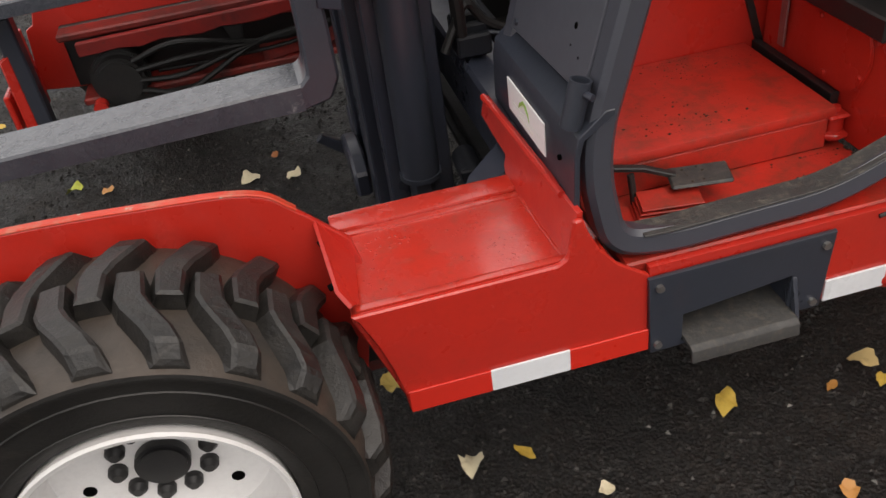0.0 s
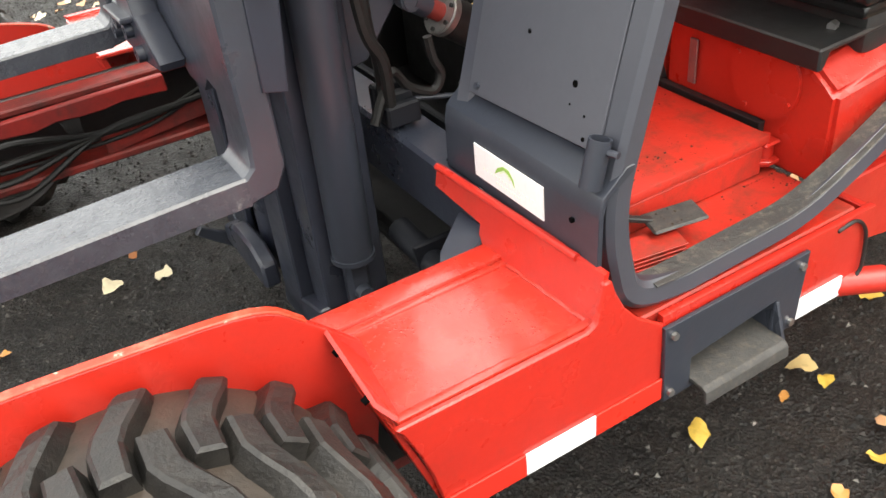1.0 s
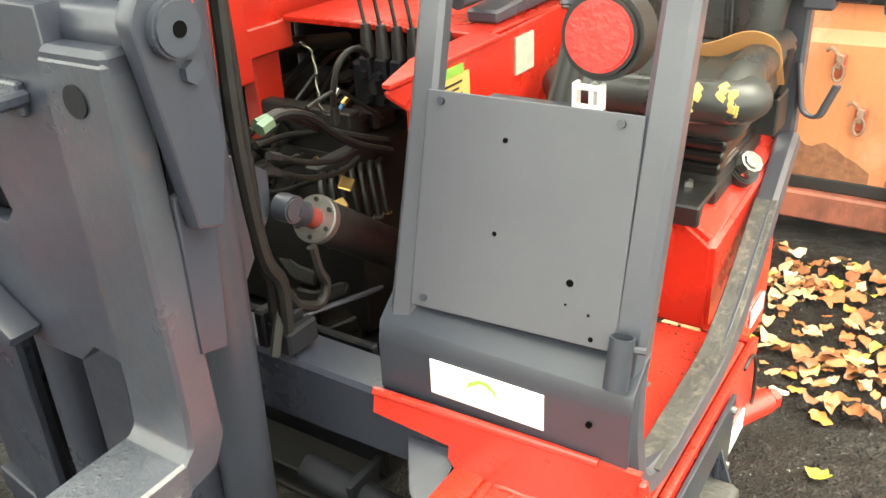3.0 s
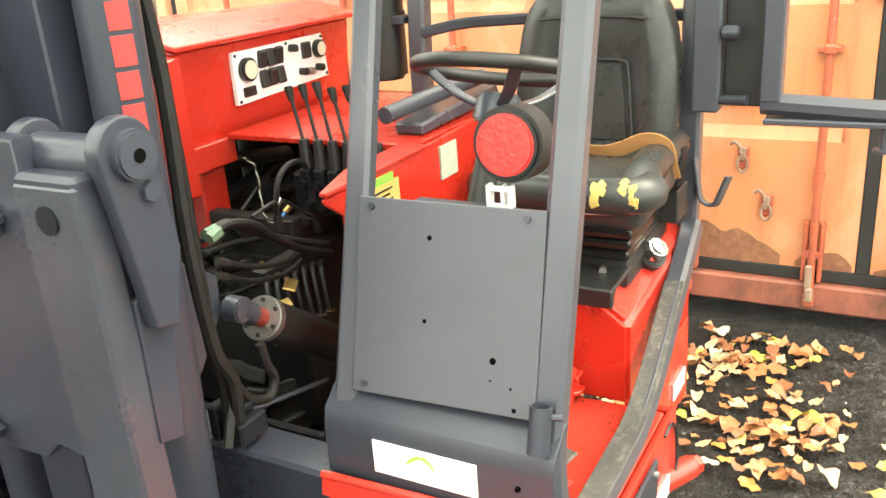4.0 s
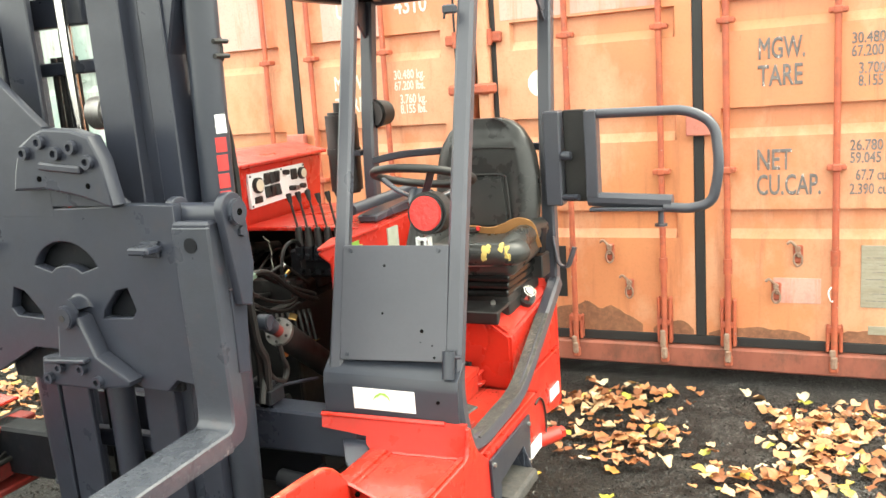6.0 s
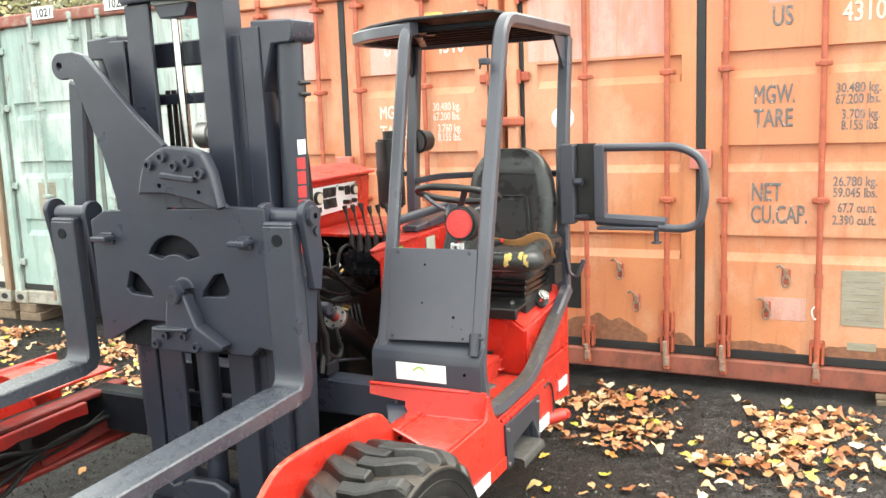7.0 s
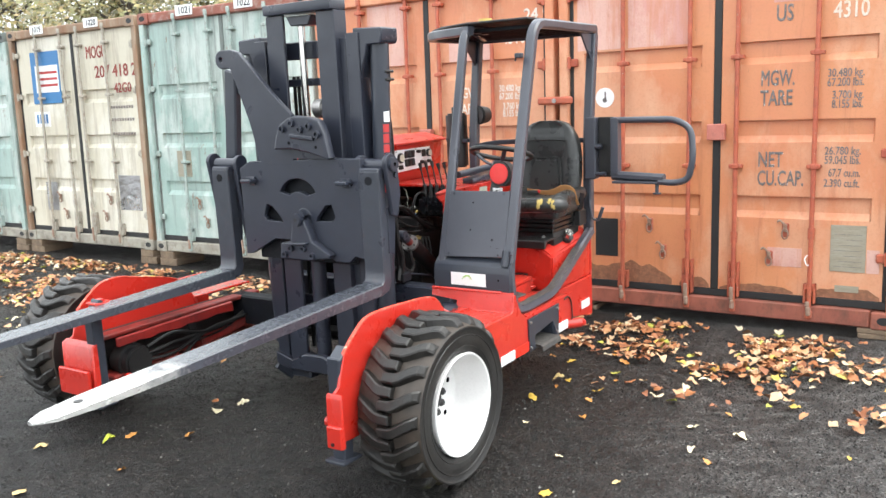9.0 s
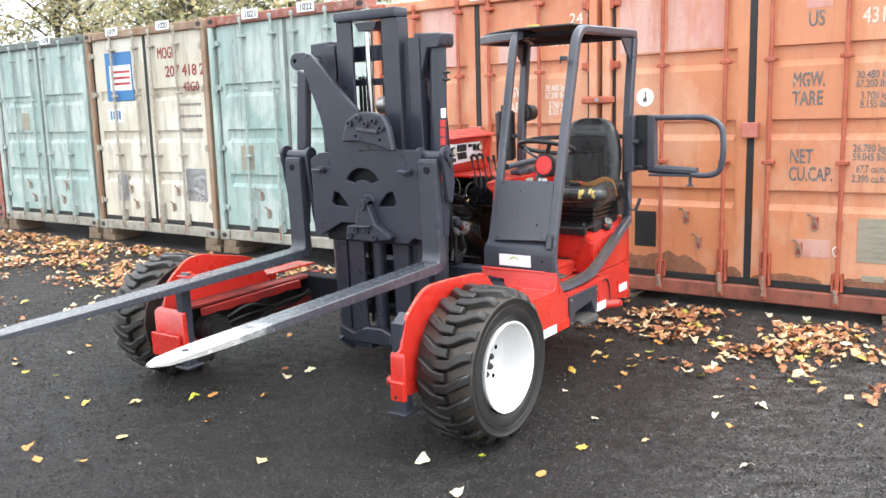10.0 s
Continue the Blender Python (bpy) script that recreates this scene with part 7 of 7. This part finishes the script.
# -- forks --
for s in (-1, 1):
    yc = YC + (0.558 if s > 0 else -0.490)
    fy0, fy1 = yc - 0.063, yc + 0.063
    sh_ = prism([(2.574, 1.395), (2.628, 1.395), (2.640, 0.92), (2.642, 0.83), (2.618, 0.785), (2.56, 0.772), (2.515, 0.772), (2.515, 0.826), (2.56, 0.829), (2.577, 0.845), (2.580, 0.90)], "y", fy0, fy1, 0.006)
    fk = P("fork_shank", sh_, SHANK, "slate grey upright fork shank")
    b = bmesh.new()
    rows = []
    for x, zt, th, hw in ((2.562, 0.8302, 0.0592, 0.0638), (2.48, 0.8282, 0.057, 0.0638), (2.2, 0.817, 0.052, 0.063), (1.6, 0.797, 0.044, 0.063), (1.05, 0.779, 0.034, 0.063), (0.92, 0.774, 0.030, 0.061), (0.78, 0.767, 0.022, 0.050), (0.735, 0.764, 0.016, 0.030), (0.712, 0.762, 0.012, 0.014)):
        x -= 0.12 * (s > 0 and x < 1.0)
        c_ = 0.005
        rows.append([b.verts.new((x, yc + u, z)) for u, z in ((-hw + c_, zt), (hw - c_, zt), (hw, zt - c_), (hw, zt - th + c_ * 0.5), (hw - c_, zt - th), (-hw + c_, zt - th), (-hw, zt - th + c_ * 0.5), (-hw, zt - c_))])
    for r, q in zip(rows, rows[1:]):
        for k in range(8):
            b.faces.new((r[k], r[(k + 1) % 8], q[(k + 1) % 8], q[k]))
    b.faces.new(rows[0])
    b.faces.new(rows[-1])
    bl_ = P("fork_blade", b, FORK if s > 0 else FORK_GLARE, "wet grey steel fork blade" if s > 0 else "grey steel fork blade with sky glare painted on its tip", parent=fk)
    P("tip_hole", cyl((0.892, yc, 0.7748), (0.892, yc, 0.768), 0.016, 18), BLACK, parent=bl_)
    P("shank_hole", cyl((2.5715, yc, 1.345), (2.585, yc, 1.345), 0.021, 22), GREASY_SHADED, parent=fk)
    tu = P("fork_hook", cyl((2.642, fy0 - 0.015, 1.417), (2.642, fy1 + 0.015, 1.417), 0.033, 24, bevel=0.003), MAST, "fork hanger tube", parent=fk)
    P("hook_weld", box(2.577, 2.642, fy0, fy1, 1.372, 1.407, 0.008), MAST, parent=fk)
    for d in (-0.095, 0.082 if s < 0 else 0.115):
        y = yc + s * d
        if d > 0:
            o_ = [(2.558, 1.40), *arc(2.605, 1.405, 0.050, 170, 20, 8), (2.66, 1.33), (2.668, 1.25), (2.640, 1.135), (2.598, 1.148), (2.570, 1.33)]
        else:
            o_ = [(2.56, 1.40), *arc(2.605, 1.40, 0.045, 170, 20, 8), (2.655, 1.30), (2.68, 0.95), (2.62, 0.93), (2.60, 1.02)]
        o_ = [(x + 0.042, z + 0.022) for x, z in o_]
        pl_ = PM("hanger_plate", plate([o_], "y", y, 0.026, 0.004), MAST, "slate grey fork hanger plate")
        if d > 0:
            PM("hanger_tail", plate([[(2.630, 1.21), (2.698, 1.21), (2.672, 0.965), (2.626, 0.978)]], "y", y - s * 0.024, 0.02, 0.003), MAST, parent=pl_)
            P("pin_end", cyl((2.654, y, 1.422), (2.654, y + s * 0.028, 1.422), 0.036, 24, bevel=0.004), GREY, parent=pl_)
            P("pin_hole", cyl((2.654, y + s * 0.0275, 1.422), (2.654, y + s * 0.0295, 1.422), 0.010, 12), HOLE, parent=pl_)
            P("keeper_bolt", cyl((2.670, y, 1.367), (2.670, y + s * 0.022, 1.367), 0.015, 6), GREY, parent=pl_)

# ---- fallen leaves, grit and trees ----


def leaf_material(name, stops):
    m, n, l, bsdf = material(name)
    g = n.new("ShaderNodeNewGeometry")
    r = ramp(n, l, g.outputs["Random Per Island"], stops)
    r.color_ramp.interpolation = "CONSTANT"
    spots = noise_node(n, l, 60.0, 4, 0.6, g.outputs["Position"])
    col = mix(n, l, ramp(n, l, spots.outputs["Fac"], [(0.55, G3(0.0)), (0.75, G3(0.45))]).outputs["Color"], r.outputs["Color"], (0.16, 0.07, 0.025))
    l.new(col, bsdf.inputs["Base Color"])
    bsdf.inputs["Roughness"].default_value = 0.5
    return m


LEAF = leaf_material("fallen_leaf", [(0.0, (0.36, 0.14, 0.055)), (0.22, (0.46, 0.22, 0.10)), (0.42, (0.52, 0.30, 0.16)), (0.56, (0.24, 0.09, 0.04)), (0.70, (0.56, 0.39, 0.23)), (0.86, (0.54, 0.38, 0.09)), (0.90, (0.40, 0.40, 0.07)), (0.93, (0.62, 0.54, 0.38))])
LEAF_PALE = leaf_material("pale_fallen_leaf", [(0.0, (0.60, 0.40, 0.07)), (0.25, (0.60, 0.44, 0.20)), (0.42, (0.50, 0.23, 0.06)), (0.66, (0.66, 0.58, 0.40)), (0.93, (0.42, 0.46, 0.05))])
LEAF_WHITE = leaf_material("bleached_leaf", [(0.0, (0.66, 0.60, 0.47)), (0.5, (0.62, 0.55, 0.42))])
SHAPE = [(0.0, -0.56), (0.16, -0.44), (0.24, -0.30), (0.38, -0.14), (0.36, 0.08), (0.30, 0.26), (0.16, 0.44), (0.0, 0.62), (-0.17, 0.43), (-0.28, 0.28), (-0.40, 0.10), (-0.36, -0.12), (-0.27, -0.30), (-0.14, -0.46)]


def scatter_leaves(name, spots, mat, label, size, lift_=0.0):
    """Many curled leaves as one sheet of stuff; spots are rows of x, y."""
    verts, faces = [], []
    rg_ = random.Random(len(spots) + 3)
    for x, y in spots:
        s = size * rg_.uniform(0.55, 1.25)
        a = rg_.uniform(0, 6.283)
        curl, bend, tx, ty = rg_.uniform(-0.5, 1.3), rg_.uniform(-0.9, 0.9), rg_.uniform(-0.35, 0.35), rg_.uniform(-0.35, 0.35)
        wide = rg_.uniform(0.85, 1.35)
        base = len(verts)
        zs = []
        pts = [(0.0, 0.05), *[(u * rg_.uniform(0.85, 1.1), v) for u, v in SHAPE]]
        for u, v in pts:
            u *= wide
            z = s * (curl * u * u * 1.3 + bend * v * v * 0.8 + tx * u + ty * v + rg_.uniform(-0.12, 0.12))
            zs.append(z)
            verts.append((x + s * (u * math.cos(a) - v * math.sin(a)), y + s * (u * math.sin(a) + v * math.cos(a)), z))
        g0 = ground_height(x, y) + 0.004 + lift_ * rg_.random() - min(zs)
        for i in range(base, len(verts)):
            vx, vy, vz = verts[i]
            verts[i] = (vx, vy, vz + g0)
        k = len(SHAPE)
        faces += [(base, base + 1 + i, base + 1 + (i + 1) % k) for i in range(k)]
    me = bpy.data.meshes.new(name)
    me.from_pydata(verts, [], faces)
    me.materials.append(mat)
    me.polygons.foreach_set("use_smooth", [True] * len(me.polygons))
    tagged(new(name, me), label, "leaves", kind="stuff")


rg = random.Random(11)
drift, pale = [], []


def clear(x, y):
    return not (x > XF - 0.05)


def cloud_of(n, x0, x1, y0, y1, power, into):
    for _ in range(n):
        x = x0 + (x1 - x0) * rg.random() ** power
        y = y0 + (y1 - y0) * rg.random()
        w = 0.5 + 0.8 * noise.noise(Vector((x * 2.3, y * 2.3, 2.0)))
        if clear(x, y) and rg.random() < 0.06 + max(0.0, w - 0.33) * 1.8:
            into.append((x, y))


cloud_of(1700, 4.25, 5.25, 2.3, 5.0, 1.0, drift)
cloud_of(520, 4.0, 4.9, 0.6, 3.0, 1.0, drift)
cloud_of(260, 3.6, 4.3, 1.4, 3.6, 1.0, drift)
cloud_of(300, 4.6, 5.45, 4.3, 6.6, 1.0, drift)
cloud_of(7500, 3.4, 5.2, 6.6, 15.5, 0.8, drift)
cloud_of(700, 2.0, 4.0, 8.0, 15.5, 1.0, drift)
cloud_of(70, 1.5, 5.2, 1.2, 4.0, 1.0, pale)
cloud_of(90, -1.0, 4.0, 0.5, 3.4, 1.0, pale)
cloud_of(70, -1.5, 2.0, 3.4, 9.0, 1.0, pale)
cloud_of(120, 1.5, 4.5, 6.2, 12.0, 1.0, pale)
cloud_of(12, 2.2, 3.6, 4.0, 5.6, 1.0, drift)
lone = [(3.688, 3.807), (4.127, 4.056), (4.43, 4.293), (4.393, 4.102), (4.32, 3.691), (4.219, 3.6), (3.942, 4.547), (4.399, 4.708), (4.323, 4.898), (4.171, 4.391), (2.745, 3.806), (2.868, 3.815), (3.001, 3.668), (3.342, 3.802), (3.593, 3.774), (3.457, 3.513), (1.754, 5.398), (3.711, 3.751), (4.077, 3.897), (3.604, 3.52), (2.356, 5.261), (2.502, 5.213), (4.395, 3.726), (3.275, 2.169), (3.322, 2.895), (3.289, 2.652), (3.879, 3.096), (1.75, 3.747), (1.348, 4.386), (0.888, 5.12), (0.847, 5.538), (1.865, 5.373), (2.011, 5.093), (1.593, 6.565), (1.533, 6.831), (2.118, 7.039), (1.938, 6.972), (3.06, 5.969), (3.201, 3.437), (2.676, 3.325), (1.549, 3.415)]
pale = [(x, y) for x, y in pale if all((x - u) ** 2 + (y - v) ** 2 > 0.04 for u, v in lone)] + lone
scatter_leaves("dry_leaf", [(2.482, 2.487)], LEAF_WHITE, "large bleached dry leaf on the asphalt", 0.085)
scatter_leaves("fallen_leaves", drift, LEAF, "drift of brown and orange fallen leaves along the containers", 0.060, 0.035)
scatter_leaves("scattered_leaves", pale, LEAF_PALE, "scattered pale yellow leaves on the asphalt", 0.056)


def grit():
    g = np.random.RandomState(4)
    n_ = 120000
    xy = np.stack([g.uniform(-1.0, 5.3, n_), 0.8 + 8.2 * g.rand(n_) ** 1.25], 1)
    size = 0.0025 + 0.0075 * g.rand(n_) ** 2.5
    shape = np.array([(1, 0, -0.2), (-0.6, 0.9, -0.2), (-0.5, -0.9, -0.2), (0.1, 0.1, 0.9)])
    v = shape[None] * g.uniform(0.6, 1.4, (n_, 4, 3)) * size[:, None, None]
    a = g.uniform(0, 6.283, n_)
    c, s = np.cos(a)[:, None], np.sin(a)[:, None]
    x, y = v[..., 0] * c - v[..., 1] * s, v[..., 0] * s + v[..., 1] * c
    base = np.array([ground_height(px, py) for px, py in xy])
    verts = np.stack([x + xy[:, :1], y + xy[:, 1:], v[..., 2] + base[:, None]], -1).reshape(-1, 3)
    k = np.arange(n_)[:, None, None] * 4
    faces = (k + np.array([(0, 1, 3), (1, 2, 3), (2, 0, 3)])[None]).reshape(-1, 3)
    me = bpy.data.meshes.new("grit")
    me.from_pydata(verts.tolist(), [], faces.tolist())
    m, n, l, bsdf = material("loose_grit")
    r = ramp(n, l, n.new("ShaderNodeNewGeometry").outputs["Random Per Island"], [(0.0, (0.005, 0.0048, 0.0045)), (0.50, (0.012, 0.011, 0.010)), (0.82, (0.026, 0.023, 0.021)), (0.97, (0.060, 0.054, 0.048)), (0.996, (0.24, 0.23, 0.21))])
    l.new(r.outputs["Color"], bsdf.inputs["Base Color"])
    bsdf.inputs["Roughness"].default_value = 0.7
    me.materials.append(m)
    tagged(new("grit", me), "loose grit on the asphalt", "grit", kind="stuff")


grit()
BARK = surface("grey_bark", (0.10, 0.085, 0.07), (0.06, 0.052, 0.045), 0.9, relief=0.8, relief_scale=12, relief_size=0.02, stretch=(1, 1, 0.25))
TREELEAF = leaf_material("autumn_tree_leaf", [(0.0, (0.22, 0.22, 0.09)), (0.3, (0.34, 0.29, 0.12)), (0.55, (0.18, 0.18, 0.09)), (0.75, (0.36, 0.27, 0.12)), (0.9, (0.28, 0.27, 0.17))])


def tree(x, y, height, seed, spread):
    r_ = random.Random(seed)
    t = thing("tree", (x, y, 0), "thinning yellow-green autumn tree behind the containers", "tree", "trees behind the yard")
    b = bmesh.new()
    top = Vector((x + r_.uniform(-0.4, 0.4), y + r_.uniform(-0.4, 0.4), height * 0.72))

    def limb(p, q, r0, r1, bm):
        mid = (p + q) / 2 + Vector((r_.uniform(-0.15, 0.15), r_.uniform(-0.15, 0.15), 0.1)) * (q - p).length * 0.5
        line = spline([p, mid, q], 5)
        side = None
        rings_ = []
        for i, a in enumerate(line):
            d = (line[min(i + 1, len(line) - 1)] - line[max(i - 1, 0)]).normalized()
            s0 = d.cross(Vector((0.3, 1, 0.2))).normalized()
            t0 = s0.cross(d)
            rr = r0 + (r1 - r0) * i / (len(line) - 1)
            rings_.append([bm.verts.new(a + (s0 * math.cos(k) + t0 * math.sin(k)) * rr) for k in np.linspace(0, 6.283, 8)[:-1]])
        for u, v in zip(rings_, rings_[1:]):
            for k in range(7):
                bm.faces.new((u[k], u[(k + 1) % 7], v[(k + 1) % 7], v[k]))
        return line

    trunk = limb(Vector((x, y, -0.1)), top, 0.17, 0.05, b)
    tips = []
    for k in range(15):
        p = trunk[int(len(trunk) * (0.3 + 0.68 * k / 15))]
        a = k * 2.4 + r_.uniform(-0.4, 0.4)
        ln = spread * r_.uniform(0.6, 1.1)
        q = p + Vector((math.cos(a) * ln, math.sin(a) * ln, ln * r_.uniform(0.25, 0.9)))
        line = limb(p, q, 0.05, 0.012, b)
        for j in range(5):
            s = line[r_.randrange(len(line) // 3, len(line))]
            e = s + Vector((r_.uniform(-1, 1), r_.uniform(-1, 1), r_.uniform(-0.2, 0.9))) * spread * 0.42
            limb(s, e, 0.016, 0.005, b)
            tips += [e, (s + e) / 2]
    part("trunk", b, BARK, t)
    verts, faces = [], []
    for e in tips:
        for _ in range(34):
            c = e + Vector((r_.gauss(0, 1), r_.gauss(0, 1), r_.gauss(0, 0.8))) * 0.30
            s = r_.uniform(0.05, 0.11)
            u = Vector((r_.uniform(-1, 1), r_.uniform(-1, 1), r_.uniform(-1, 1))).normalized() * s
            v = u.orthogonal().normalized() * s * 0.6
            k = len(verts)
            verts += [c - u, c + v, c + u, c - v]
            faces.append((k, k + 1, k + 2, k + 3))
    me = bpy.data.meshes.new("crown")
    me.from_pydata([tuple(v) for v in verts], [], faces)
    part_mesh("crown", me, TREELEAF, t)


for k, (x, y, h, sp) in enumerate(((14.5, 17.0, 6.5, 1.6), (14.0, 20.5, 7.5, 1.8), (15.5, 23.5, 8.0, 2.0), (14.5, 27.0, 8.5, 2.0), (17.0, 31.0, 9.0, 2.2), (14.0, 34.5, 9.0, 2.2), (20.0, 26.0, 9.5, 2.3), (21.0, 36.0, 10.0, 2.4), (20.0, 20.5, 8.0, 2.0))):
    tree(x, y, h, 40 + k, sp)
